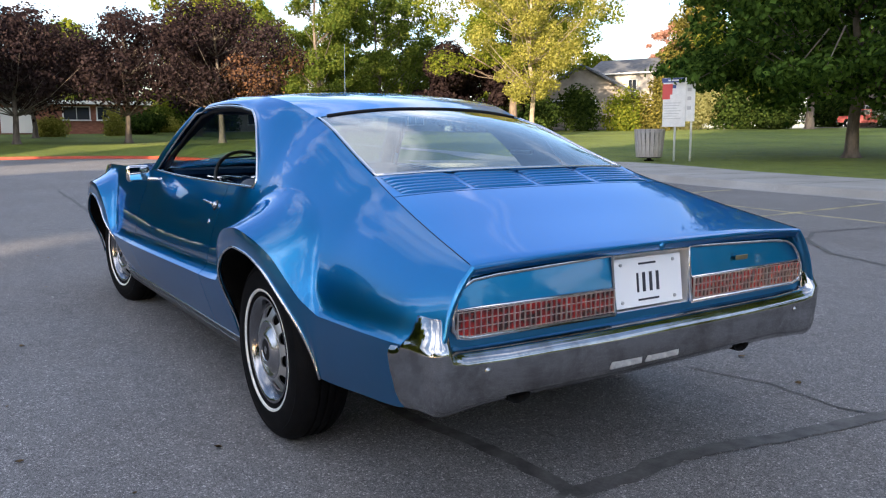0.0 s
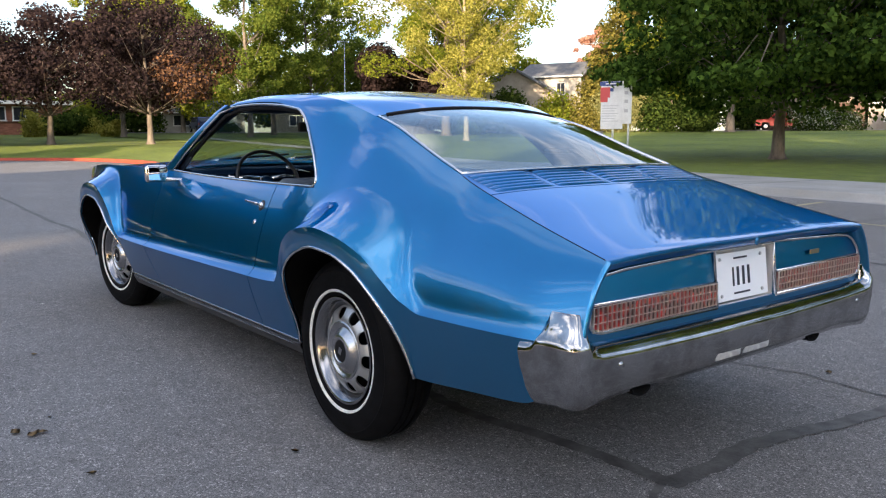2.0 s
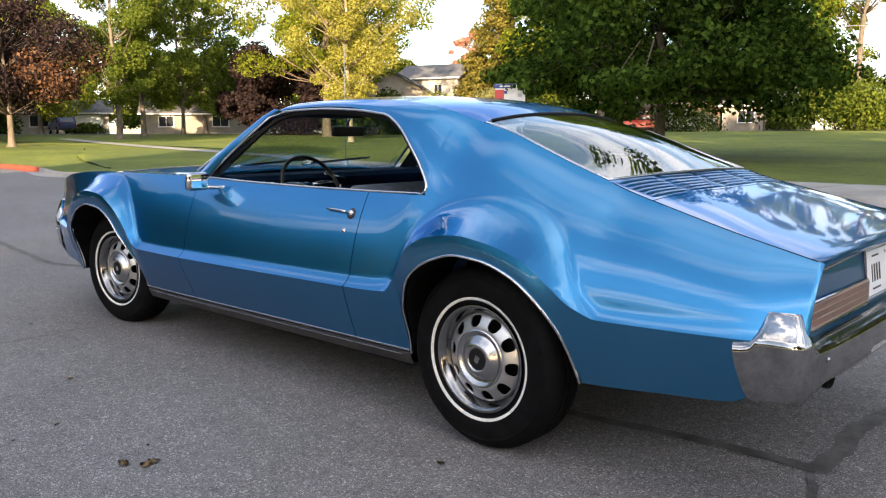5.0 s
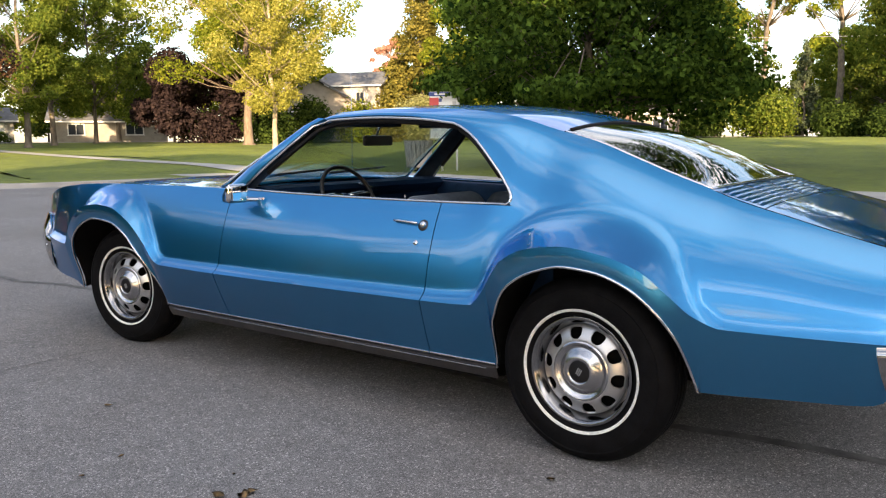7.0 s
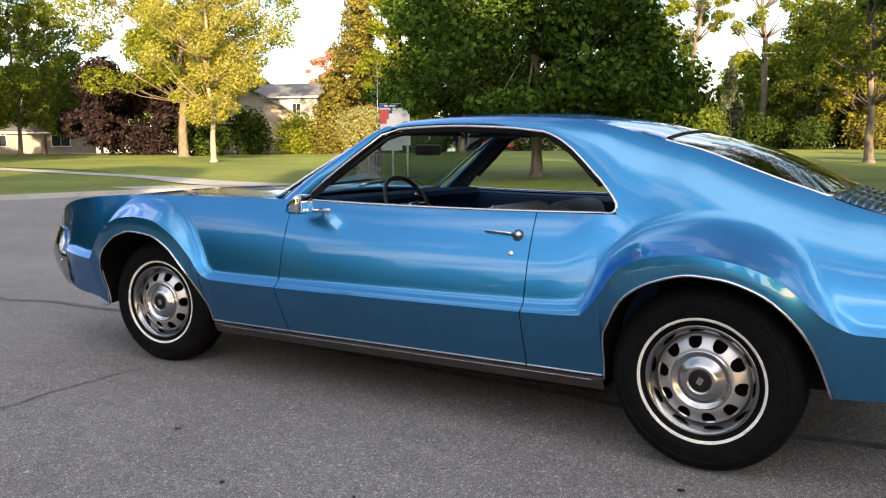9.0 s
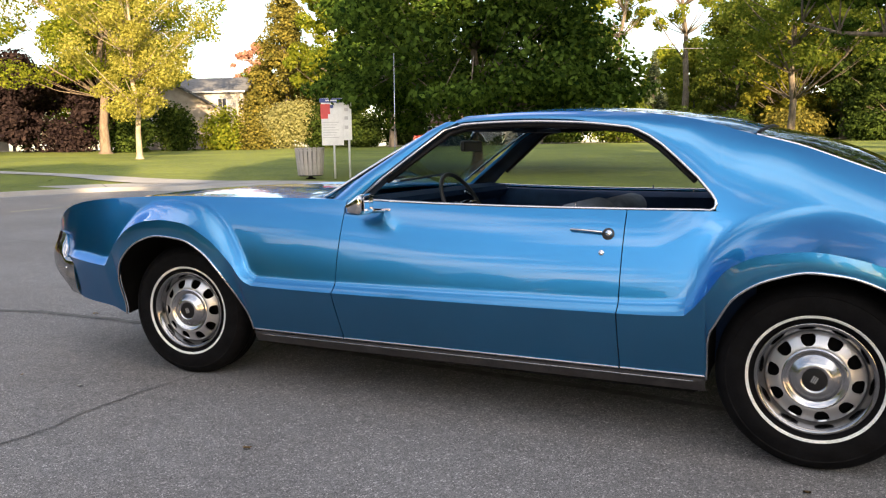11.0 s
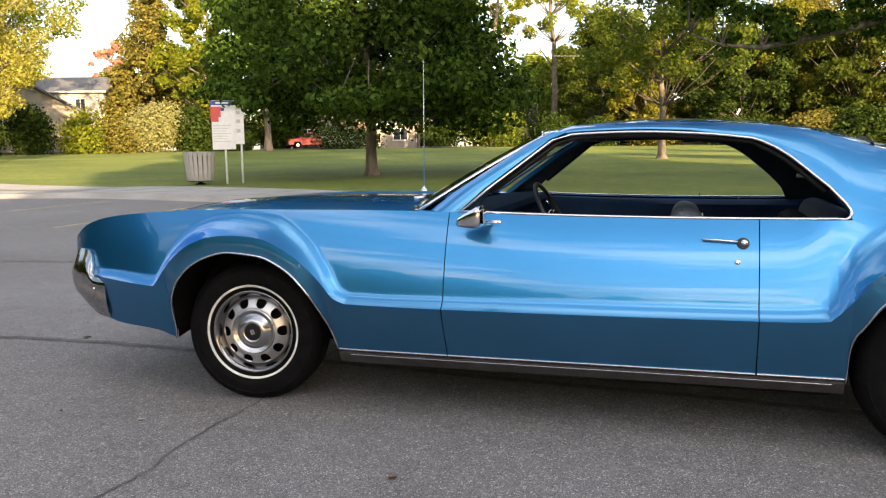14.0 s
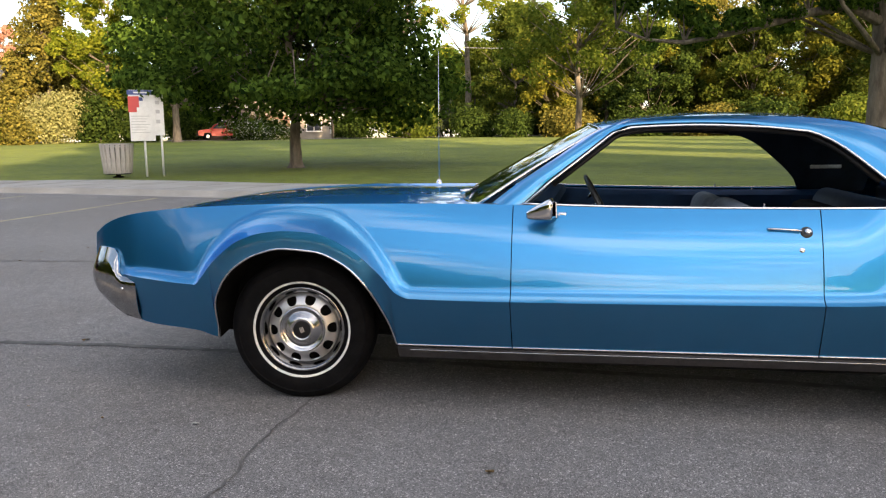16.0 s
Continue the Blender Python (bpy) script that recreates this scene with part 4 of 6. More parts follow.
for i, (x, y, zt, zb) in enumerate(PLAN):
    p, q = PLAN[max(i - 1, 0)], PLAN[min(i + 1, len(PLAN) - 1)]
    n = Vector((q[1] - p[1], -(q[0] - p[0]))).normalized()
    if n.dot(Vector((x + 2.1, y))) < 0:
        n = -n
    zf = min(zt, 0.612)
    w = min((zt - zf) / 0.05, 1)
    low = [(-0.032, zt - 0.006), (-0.016, zt + 0.001), (-0.004, zt - 0.012), (0.0, zt - 0.024)]
    high = [(-0.054, zt - 0.008), (-0.042, zt + 0.001), (-0.020, lerp(zt, zf, 0.55)), (-0.003, zf + 0.004)]
    prof = [(lerp(p[0], q[0], w), lerp(p[1], q[1], w)) for p, q in zip(low, high)]
    zf = lerp(zt, zf, w)
    rows.append([(x + n.x * o, y + n.y * o, z) for o, z in prof + [(0.002, lerp(zf, zb, 0.20)), (0.0, lerp(zf, zb, 0.5)), (-0.008, lerp(zf, zb, 0.75)), (-0.030, lerp(zf, zb, 0.95)), (-0.06, zb)]])
fbumper = part("front_bumper", thick(sheet(rows), 0.004), BRUSHED, car, "chrome wrap-round front bumper", 50)
for s in (1, -1):
    part("bumper_bolt", lathe([(0.0, 0.006), (0.007, 0.004), (0.009, 0.0)], 12), CHROME, fbumper, "", 60, Matrix.Translation((-2.445, s * 0.811, 0.520)) @ pose(0, 0, 0, 0, 0, 180 if s < 0 else 0))

# wheels
TREAD = [(0.337, -0.052), (0.337, -0.036), (0.330, -0.034), (0.330, -0.027), (0.337, -0.025), (0.337, -0.005), (0.330, -0.004), (0.330, 0.004), (0.337, 0.005), (0.337, 0.025), (0.330, 0.027), (0.330, 0.034), (0.337, 0.036), (0.337, 0.052)]
TYRE = [(0.196, -0.080), (0.206, -0.090), (0.222, -0.0985), (0.245, -0.1035), (0.268, -0.104), (0.292, -0.099), (0.296, -0.1005), (0.300, -0.0985), (0.314, -0.090), (0.326, -0.077), (0.332, -0.064)] + TREAD + [(0.332, 0.064), (0.314, 0.090), (0.268, 0.104), (0.222, 0.098), (0.196, 0.080)]


def rim_face():
    """The slotted disc: ten rounded openings near its edge."""
    bm = bmesh.new()
    prof = [(0.172, -0.050), (0.168, -0.060), (0.160, -0.0665), (0.152, -0.0715), (0.144, -0.076), (0.136, -0.080), (0.128, -0.0835), (0.120, -0.086), (0.112, -0.086)]
    prof = [(lerp(p[0], q[0], j / 4), lerp(p[1], q[1], j / 4)) for p, q in zip(prof, prof[1:]) for j in range(4)] + prof[-1:]
    n = 480
    ring = [[bm.verts.new((r * math.cos(2 * math.pi * k / n), o, r * math.sin(2 * math.pi * k / n))) for k in range(n)] for r, o in prof]
    for j in range(len(prof) - 1):
        for k in range(n):
            u = (k % 48 + 0.5 - 24) / 24
            rr = (prof[j][0] + prof[j + 1][0]) / 2
            half = lerp(0.50, 0.60, (rr - 0.12) / 0.048)
            v = (rr - 0.1450) / 0.0235
            if abs(u / half) ** 2.6 + abs(v) ** 2.6 < 1.0:
                continue
            bm.faces.new((ring[j][k], ring[j][(k + 1) % n], ring[j + 1][(k + 1) % n], ring[j + 1][k]))
    bmesh.ops.recalc_face_normals(bm, faces=bm.faces[:])
    bmesh.ops.solidify(bm, geom=bm.faces[:], thickness=0.006)
    return bm


def make_wheel():
    w = new("wheel")
    w.parent = car
    part("tyre", lathe(TYRE, 72), RUBBER, w, "black tyre with a thin white wall line", 28)
    part("white_wall", lathe([(0.2165, -0.0965), (0.2170, -0.0995), (0.2215, -0.1012), (0.2262, -0.1024), (0.2270, -0.1008)], 72), WHITEWALL, w, "white wall ring", 60)
    small = Matrix.Diagonal((0.955, 1, 0.955, 1))
    part("trim_ring", lathe([(0.208, -0.088), (0.207, -0.094), (0.201, -0.096), (0.194, -0.090), (0.186, -0.080), (0.178, -0.066), (0.174, -0.056), (0.170, -0.050)], 72), RING, w, "chrome trim ring", 60, small)
    part("rim", rim_face(), STEEL, w, "silver slotted wheel disc", 40, small)
    part("rim_barrel", lathe([(0.196, -0.075), (0.165, -0.02), (0.165, 0.08), (0.0, 0.08), (0.0, -0.018), (0.165, -0.018)], 48), SHADE, w, "dark wheel barrel", 40, small)
    part("wheel_dome", lathe([(0.113, -0.0865), (0.108, -0.0895), (0.102, -0.088), (0.096, -0.082), (0.088, -0.080), (0.078, -0.086), (0.066, -0.096), (0.056, -0.1020), (0.050, -0.1025), (0.045, -0.1020), (0.042, -0.0985)], 64), SATIN, w, "polished wheel centre", 45, small)
    part("cap", lathe([(0.0, -0.1000), (0.036, -0.1000), (0.0425, -0.098)], 40), RUBBERSEAL, w, "black wheel cap", 40, small)
    bm = bmesh.new()
    for k, dx in enumerate((-0.007, 0.0, 0.007)):
        box((0.0040, 0.002, 0.026), (dx, -0.1010, 0.0), bm=bm)
    part("cap_emblem", bm, STEEL, w, "plain bright bars", None, small)
    return w


first = make_wheel()
first.matrix_basis = pose(1.520, -0.770, 0.343, 0, 25, 0) @ Matrix.Scale(1.02, 4)
for x, y, spin, turn in ((1.520, 0.770, 10, 180), (-1.508, -0.726, -20, 8), (-1.508, 0.726, 40, 188)):
    c = copy_thing(first, Matrix.Translation((x, y, 0.343)) @ pose(0, 0, 0, 0, spin * (1 if y < 0 else -1), turn) @ Matrix.Scale(1.02, 4))
    c.parent = car

# cabin
rows = []
for y in [i * 0.08 - 0.72 for i in range(19)]:
    f = 1 - (abs(y) / 0.74) ** 4 * 0.25
    rows.append([(-0.66, y, 0.925), (-0.52, y, 0.948), (-0.38, y, 0.955), (-0.315, y, 0.945), (-0.295, y, 0.920), (-0.315, y, 0.885), (-0.345, y, 0.865), (-0.35, y, 0.78), (-0.38, y, 0.66), (-0.55, y, 0.62)])
dash = part("dashboard", thick(sheet(rows), 0.01), DASHBLUE, car, "padded dark blue dashboard", 40)
part("instrument_panel", box((0.03, 0.62, 0.085), (-0.325, -0.38, 0.825), 0.012), BLACK, dash, "black instrument panel")
for y in (-0.56, -0.47, -0.24, -0.16):
    part("dash_knob", lathe([(0.0, 0.022), (0.012, 0.020), (0.014, 0.0), (0.0, 0.0)], 14, "x"), CHROME, dash, "small chrome dashboard knob", 50, Matrix.Translation((-0.310, y, 0.835)))
part("instrument_bezel", tube([(-0.308, -0.52, 0.79), (-0.308, -0.52, 0.862), (-0.308, -0.25, 0.862), (-0.308, -0.25, 0.79), (-0.308, -0.52, 0.79)], 0.004, 6), CHROME, dash, "thin chrome instrument bezel", 50)
part("turn_lever", tube([(-0.13, -0.42, 0.87), (-0.15, -0.52, 0.90), (-0.155, -0.58, 0.915)], [0.004, 0.005, 0.008], 8), CHROME, car, "chrome turn signal lever", 60)
SW = Matrix.Translation((-0.080, -0.375, 0.888)) @ pose(0, 0, 0, 0, 62, 0)
wheel_rim = [(0.180 * math.cos(2 * math.pi * k / 40), 0.180 * math.sin(2 * math.pi * k / 40), 0) for k in range(41)]
steering = part("steering_wheel", tube(wheel_rim, 0.0105, 8), BLACK, car, "thin black steering wheel", 60, SW)
for s in (1, -1):
    part("spoke", tube([(-0.02, s * 0.03, -0.02), (-0.03, s * 0.11, -0.016), (-0.02, s * 0.176, 0.0)], [0.014, 0.012, 0.009], 8), CHROME, steering, "chrome horn spoke", 60)
part("hub", lathe([(0.0, 0.012), (0.03, 0.010), (0.045, -0.01), (0.045, -0.04), (0.0, -0.04)], 24, "z"), DARKBLUE, steering, "", 40, Matrix.Translation((0, 0, -0.02)))
part("column", tube([(0, 0, -0.04), (0, 0, -0.32)], 0.035, 12), DARKBLUE, steering, "", 40)
part("shift_lever", tube([(-0.06, 0.03, 0.945), (-0.035, -0.14, 0.985)], [0.006, 0.009], 8), CHROME, car, "chrome column lever", 60, Matrix.Translation((-0.10, -0.10, -0.03)))


def seat(y, x, w, top, back_x, name, mats):
    st = part(name, box((0.50, w, 0.16), (x, y, 0.50), 0.05, 4), mats[0], car, "blue vinyl seat")
    h = top - 0.45
    bm = box((0.15, w, h), (0, 0, 0), 0.062, 5)
    for v in bm.verts:
        f = max(0.0, v.co.z / h)
        v.co.y *= 1 - 0.30 * f * f
        v.co.z -= 0.10 * (2 * v.co.y / w) ** 2 * (f > 0)
    bmesh.ops.transform(bm, matrix=Matrix.Translation((back_x, y, 0.45 + h / 2)) @ pose(0, 0, 0, 0, 14, 0), verts=bm.verts[:])
    part("backrest", bm, mats[1], st, "pale blue-grey seat back", 50)


seat(-0.36, 0.24, 0.60, 0.985, 0.50, "front_seat", (DARKBLUE, CLOTH))
seat(0.36, 0.24, 0.60, 0.965, 0.49, "front_seat", (DARKBLUE, CLOTH))
seat(0.0, 0.95, 1.26, 1.005, 1.16, "rear_seat", (DARKBLUE, SEATBLUE))
for s in (1, -1):
    rows = []
    for x in stations(-0.55, 1.30, 0.12):
        h = belt_h(min(x, 1.17)) - 0.035
        rows.append([(x, s * (h + 0.012), belt_z(min(x, 1.17)) - 0.012), (x, s * (h - 0.02), belt_z(min(x, 1.17)) - 0.016), (x, s * (h - 0.045), 0.88), (x, s * (h - 0.05), 0.70), (x, s * (h - 0.06), 0.45), (x, s * (h - 0.06), 0.32)])
    trim = part("door_trim", thick(sheet(rows), 0.006), DARKBLUE, car, "dark blue door trim panel", 40)
    part("lock_knob", lathe([(0.0, 0.022), (0.005, 0.020), (0.004, 0.0)], 10, "z"), CHROME, trim, "", 60, Matrix.Translation((0.60, s * 0.735, 0.925)))
    rows = []
    lap = 0.09 if s > 0 else 0.0
    for x in stations(0.74 - lap, 1.44, 0.035):
        z0 = win_rear_z(x + lap) - 0.01 if x + lap < 1.17 else 0.90
        ze = edge_z(x) - 0.035
        rows.append([(x, s * lerp(side_h(min(x, 1.17), z0) - 0.03, edge_h(x) - 0.02, t), lerp(z0, ze, t)) for t in [k / 5 for k in range(6)]])
    part("pillar_trim", thick(sheet(rows), 0.006), HEADLINER, car, "dark inner pillar trim", 40)
rows = []
for x in stations(-0.06, 1.24, 0.1):
    r = max(x, 0.0)
    rows.append([(x, (edge_h(r) + 0.02) * i / 8, edge_z(r) - 0.035 + (roof_z(x) - edge_z(r)) * (1 - abs(i / 8) ** 2.3)) for i in range(-8, 9)])
part("headliner", thick(sheet(rows), 0.006), HEADLINER, car, "dark headliner", 40)
part("parcel_shelf", box((0.42, 1.12, 0.03), (1.68, 0, 0.945), 0.01), DARKBLUE, car, "dark blue parcel shelf")
part("rear_bulkhead", box((0.04, 1.3, 0.55), (1.50, 0, 0.66), 0.01), HEADLINER, car)
part("front_bulkhead", box((0.04, 1.45, 0.52), (-0.70, 0, 0.66), 0.01), SHADE, car)
rv = part("inner_mirror", box((0.028, 0.235, 0.058), (-0.21, 0, 1.185), 0.012, 3), BLACK, car, "black interior mirror")
part("mirror_stalk", tube([(-0.225, 0, 1.20), (-0.20, 0, 1.25), (-0.16, 0, 1.285)], 0.007, 8), CHROME, rv, "", 60)
part("sun_visor", box((0.15, 0.40, 0.018), (0.03, -0.36, 1.262), 0.006), HEADLINER, car, "dark sun visor", None)
part("sun_visor", box((0.15, 0.40, 0.018), (0.03, 0.36, 1.262), 0.006), HEADLINER, car, "dark sun visor", None)

for s in (1, -1):
    part("pillar_lamp", box((0.17, 0.012, 0.022), (1.19, s * 0.592, 1.05), 0.005), CLEARLENS, car, "slim pale courtesy lamp")


# ---- ground ----
ASPHALT = shader("asphalt", (0.08, 0.08, 0.085), 0.82)
a_big = ramp_of(ASPHALT, noise_of(ASPHALT, 0.35, 6.0, 0.62), [(0.30, (0.142, 0.131, 0.125)), (0.50, (0.168, 0.160, 0.157)), (0.70, (0.193, 0.188, 0.187))])
a_mid = ramp_of(ASPHALT, noise_of(ASPHALT, 7.0, 6.0, 0.75), [(0.30, (0.82, 0.82, 0.82)), (0.72, (1.15, 1.15, 1.15))])
a_fine = noise_of(ASPHALT, 240.0, 3.0, 0.8)
a_grit = ramp_of(ASPHALT, a_fine, [(0.37, (0.26, 0.26, 0.27)), (0.50, (0.94, 0.94, 0.94)), (0.62, (1.75, 1.75, 1.77))])


def stones(scale, stops):
    """Single stones in the surface, each with its own tone."""
    v = add(ASPHALT, "ShaderNodeTexVoronoi", Scale=scale)
    link(ASPHALT, coords(ASPHALT), v.inputs["Vector"])
    return ramp_of(ASPHALT, v.outputs["Color"], stops)


a_stone = stones(170.0, [(0.10, (0.44, 0.44, 0.45)), (0.50, (0.95, 0.95, 0.95)), (0.78, (1.10, 1.10, 1.10)), (0.84, (2.1, 2.08, 2.05))])
a_chip = stones(46.0, [(0.80, (1.0, 1.0, 1.0)), (0.86, (1.30, 1.29, 1.27)), (0.90, (0.74, 0.74, 0.74))])
a_all = mixed(ASPHALT, 1.0, mixed(ASPHALT, 1.0, a_big, a_mid, "MULTIPLY"), a_grit, "MULTIPLY")
tint(ASPHALT, mixed(ASPHALT, 0.85, mixed(ASPHALT, 1.0, a_all, a_stone, "MULTIPLY"), a_chip, "MULTIPLY"))
bump_of(ASPHALT, a_fine, 0.6, 0.004)
TAR = surface("crack_sealant", (0.050, 0.048, 0.047), (0.125, 0.120, 0.116), 9.0, 0.8, 0.5, 0.004, 110.0)
CONCRETE = surface("concrete", (0.27, 0.26, 0.245), (0.36, 0.35, 0.335), 0.7, 0.85, 0.3, 0.003, 70.0)
KERB_RED = surface("red_kerb_paint", (0.30, 0.045, 0.020), (0.44, 0.075, 0.032), 2.2, 0.7, 0.4, 0.003, 40.0)
YELLOW = surface("worn_yellow_paint", (0.17, 0.155, 0.115), (0.42, 0.36, 0.20), 3.5, 0.75, 0.3, 0.002, 26.0, spread=(0.36, 0.56))
LAWN = shader("lawn", (0.07, 0.13, 0.02), 0.9)
g1 = ramp_of(LAWN, noise_of(LAWN, 0.16, 6.0, 0.6), [(0.30, (0.080, 0.122, 0.013)), (0.70, (0.185, 0.228, 0.028))])
g2 = ramp_of(LAWN, noise_of(LAWN, 3.0, 6.0, 0.75), [(0.28, (0.54, 0.60, 0.52)), (0.74, (1.42, 1.34, 1.2))])
g_fine = noise_of(LAWN, 26.0, 4.0, 0.8)
g3 = ramp_of(LAWN, g_fine, [(0.3, (0.6, 0.62, 0.6)), (0.72, (1.35, 1.32, 1.2))])
tint(LAWN, mixed(LAWN, 1.0, mixed(LAWN, 1.0, g1, g2, "MULTIPLY"), g3, "MULTIPLY"))
bump_of(LAWN, g_fine, 1.0, 0.05)


def gz(x, y):
    """Height of the lawn: level near the lot, then gently rising."""
    return min(0.12 + 0.024 * max(0.0, math.hypot(x, y) - 25), 1.5)


bm = bmesh.new()
bmesh.ops.create_grid(bm, x_segments=8, y_segments=8, size=700)
ground = tagged(part("ground", bm, ASPHALT), "weathered grey asphalt of the parking lot", "ground", kind="structure")

# edge of the lot, anticlockwise as seen from above
KERB = [(60, 1.4), (20, 7.9), (-2.7, 11.6), (-6.4, 12.1), (-10.1, 13.1), (-14, 14.2), (-16.8, 14.5), (-18.8, 13.6), (-19.5, 11.6), (-19.8, 9.4), (-20.0, 7.6), (-20.9, 6.6), (-22.6, 6.7), (-25, 7.4), (-29, 8.2), (-33.5, 8.1), (-37.2, 7.0), (-39.6, 5.0), (-40.8, 1.8), (-41.8, -3), (-42.5, -14), (-43, -60)]


def rounded(line, times=2):
    pts = [Vector(p) for p in line]
    for _ in range(times):
        out = [pts[0]]
        for a, b in zip(pts, pts[1:]):
            out += [a.lerp(b, 0.25), a.lerp(b, 0.75)]
        pts = out + [pts[-1]]
    return pts


edge = rounded(KERB)
away = []
for i, p in enumerate(edge):
    d = (edge[min(i + 1, len(edge) - 1)] - edge[max(i - 1, 0)]).normalized()
    away.append(Vector((d.y, -d.x)))
away = [-n if n.dot(Vector((-12, 22))) < 0 and p.x > -22 else n for n, p in zip(away, edge)]
away = [n if n.dot(p) > 0 else -n for n, p in zip(away, edge)]


def kerb_run(name, ids, mat, label):
    rows = []
    for i in ids:
        p, n = edge[i], away[i]
        rows.append([(p.x + n.x * o, p.y + n.y * o, z) for o, z in ((-0.42, 0.004), (-0.40, 0.008), (0.0, 0.002), (0.015, 0.10), (0.04, 0.13), (0.16, 0.132), (0.17, 0.06))])
    return tagged(part(name, sheet(rows), mat, None, "", 40), label, "kerb", kind="structure")


split = [i for i, p in enumerate(edge) if p.x < -25.4]
kerb_run("kerb", range(0, split[0] + 1), CONCRETE, "pale concrete kerb and gutter along the lot")
kerb_run("kerb_red", split, KERB_RED, "red-painted kerb along the lawn")
# concrete walk behind the kerb
rows = []
for i, p in enumerate(q for q in edge if q.x > -19.0 or q.y > 12.2):
    n = away[i]
    w = lerp(3.0, 3.9, min(1, max(0, (-9.5 - p.x) / 6)))
    rows.append([(p.x + n.x * o, p.y + n.y * o, 0.131 + 0.004 * (o > 0.2)) for o in (0.165, 0.3, 1.5, 2.9, w)])
walk_way = tagged(part("pavement", sheet(rows), CONCRETE, None, "", 40), "wide pale concrete walk along the lot", "pavement", kind="structure")
joints = bmesh.new()
for i in range(2, len(rows) - 1, 2):
    a, b = Vector(rows[i][0]), Vector(rows[i][-1])
    strip([a + Vector((0, 0, 0.004)), b + Vector((0, 0, 0.004))], 0.02, (0, 0, 1), joints, 0.001)
tagged(part("pavement_joint", joints, SHADE, walk_way), kind="stuff")
# a path across the lawn
rows = []
for x, y in rounded([(-17.2, 16.4), (-21.3, 16.6), (-25.7, 18.0), (-29.2, 18.3), (-34, 18.5), (-45, 19.6), (-60, 22)], 2):
    w = lerp(1.2, 0.55, min(1, (-17.2 - x) / 10))
    rows.append([(x - 0.1, y - w, gz(x, y - w) + 0.03), (x, y, gz(x, y) + 0.03), (x + 0.1, y + w, gz(x, y + w) + 0.03)])
tagged(part("path", sheet(rows), CONCRETE, None, "", 40), "narrow concrete path across the lawn", "path", kind="structure")

# the lawn: from the kerb out to the horizon
rows = []
for i, p in enumerate(edge):
    n = away[i]
    ray = Vector(p) + n * 0.16
    out = Vector(p).normalized()
    row = []
    for o in (0.0, 0.6, 1.5, 3, 5, 8, 12, 17, 23, 30, 38, 46, 55, 65, 80, 110, 170, 300, 600):
        q = ray + (n * max(0, 1 - o / 30) + out * min(1, o / 30)).normalized() * o
        row.append((q.x, q.y, lerp(0.126, gz(q.x, q.y), min(1, o / 5))))
    rows.append(row)
lawn = tagged(part("lawn", sheet(rows), LAWN, None, "", 60), "mown green lawn under the park trees", "lawn", kind="structure")
rows = []
for k in range(0, 181):
    a = radians(60 + k)
    rows.append([(r * math.cos(a), r * math.sin(a), gz(r * math.cos(a), r * math.sin(a)) + 0.04) for r in (80.0, 83, 86.5)])
tagged(part("street", sheet(rows), ASPHALT, None, "", 60), "grey asphalt street beyond the park", "street", kind="structure")


# sealed cracks and worn parking lines
def ribbon(name, line, width, mat, label, z=0.004, jag=0.0, seed=0):
    rnd = random.Random(seed)
    pts = []
    for a, b in zip(line, line[1:]):
        a, b = Vector(a), Vector(b)
        n = max(2, int((b - a).length / 0.03))
        pts += [a.lerp(b, i / n) for i in range(n)]
    pts.append(Vector(line[-1]))
    rows, drift = [], 0.0
    for i, p in enumerate(pts):
        d = (pts[min(i + 1, len(pts) - 1)] - pts[max(i - 1, 0)]).normalized()
        s = Vector((-d.y, d.x))
        drift = drift * 0.94 + rnd.uniform(-jag, jag)
        row = []
        for o in (-0.5, 0.5):
            w = o * width * (rnd.uniform(0.25, 1.4) if jag and width < 0.02 else rnd.uniform(0.82, 1.12) if jag else 1) + drift
            row.append((p.x + s.x * w, p.y + s.y * w, z))
        rows.append(row)
    return tagged(part(name, sheet(rows), mat), label, name.replace("_", " "), kind="structure")


ribbon("crack", [(-14, 0.25), (-7.8, 0.0), (-6.3, 0.0), (-4.3, -0.2), (-3.8, -0.06), (-3.0, -0.02), (-2.3, -0.06), (0, -0.2), (1.6, -0.31), (2.04, -0.25), (2.34, -0.23), (2.5, -0.22)], 0.066, TAR, "dark sealed crack along the lot", jag=0.006, seed=1)
ribbon("crack", [(2.52, -0.24), (2.53, 0.0), (2.51, 0.27), (2.55, 0.53), (2.60, 0.79), (2.63, 1.04), (2.68, 1.31), (2.8, 2.2), (2.7, 4.5)], 0.080, TAR, "dark sealed crack across the lot", 0.0045, jag=0.006, seed=2)
ribbon("crack", [(2.5, -0.22), (2.62, -0.5), (2.8, -0.8), (3.2, -1.2)], 0.03, TAR, "dark sealed crack across the lot", 0.0050, jag=0.008, seed=12)
ribbon("crack", [(-1.50, 0.3), (-1.47, -0.85), (-1.47, -1.35), (-1.43, -1.7), (-1.45, -2.1), (-1.40, -3.2), (-1.5, -5)], 0.012, TAR, "thin dark crack across the lot", 0.0042, jag=0.010, seed=3)
ribbon("crack", [(1.78, 1.17), (2.15, 1.25), (2.54, 1.23), (2.7, 1.3)], 0.014, TAR, "thin dark crack in asphalt", 0.0043, jag=0.008, seed=4)
ribbon("crack", [(-0.97, 6.5), (-0.64, 5.88), (0.07, 5.15), (0.7, 4.94), (2.7, 4.5)], 0.06, TAR, "dark sealed crack across the lot", 0.0044, jag=0.006, seed=5)
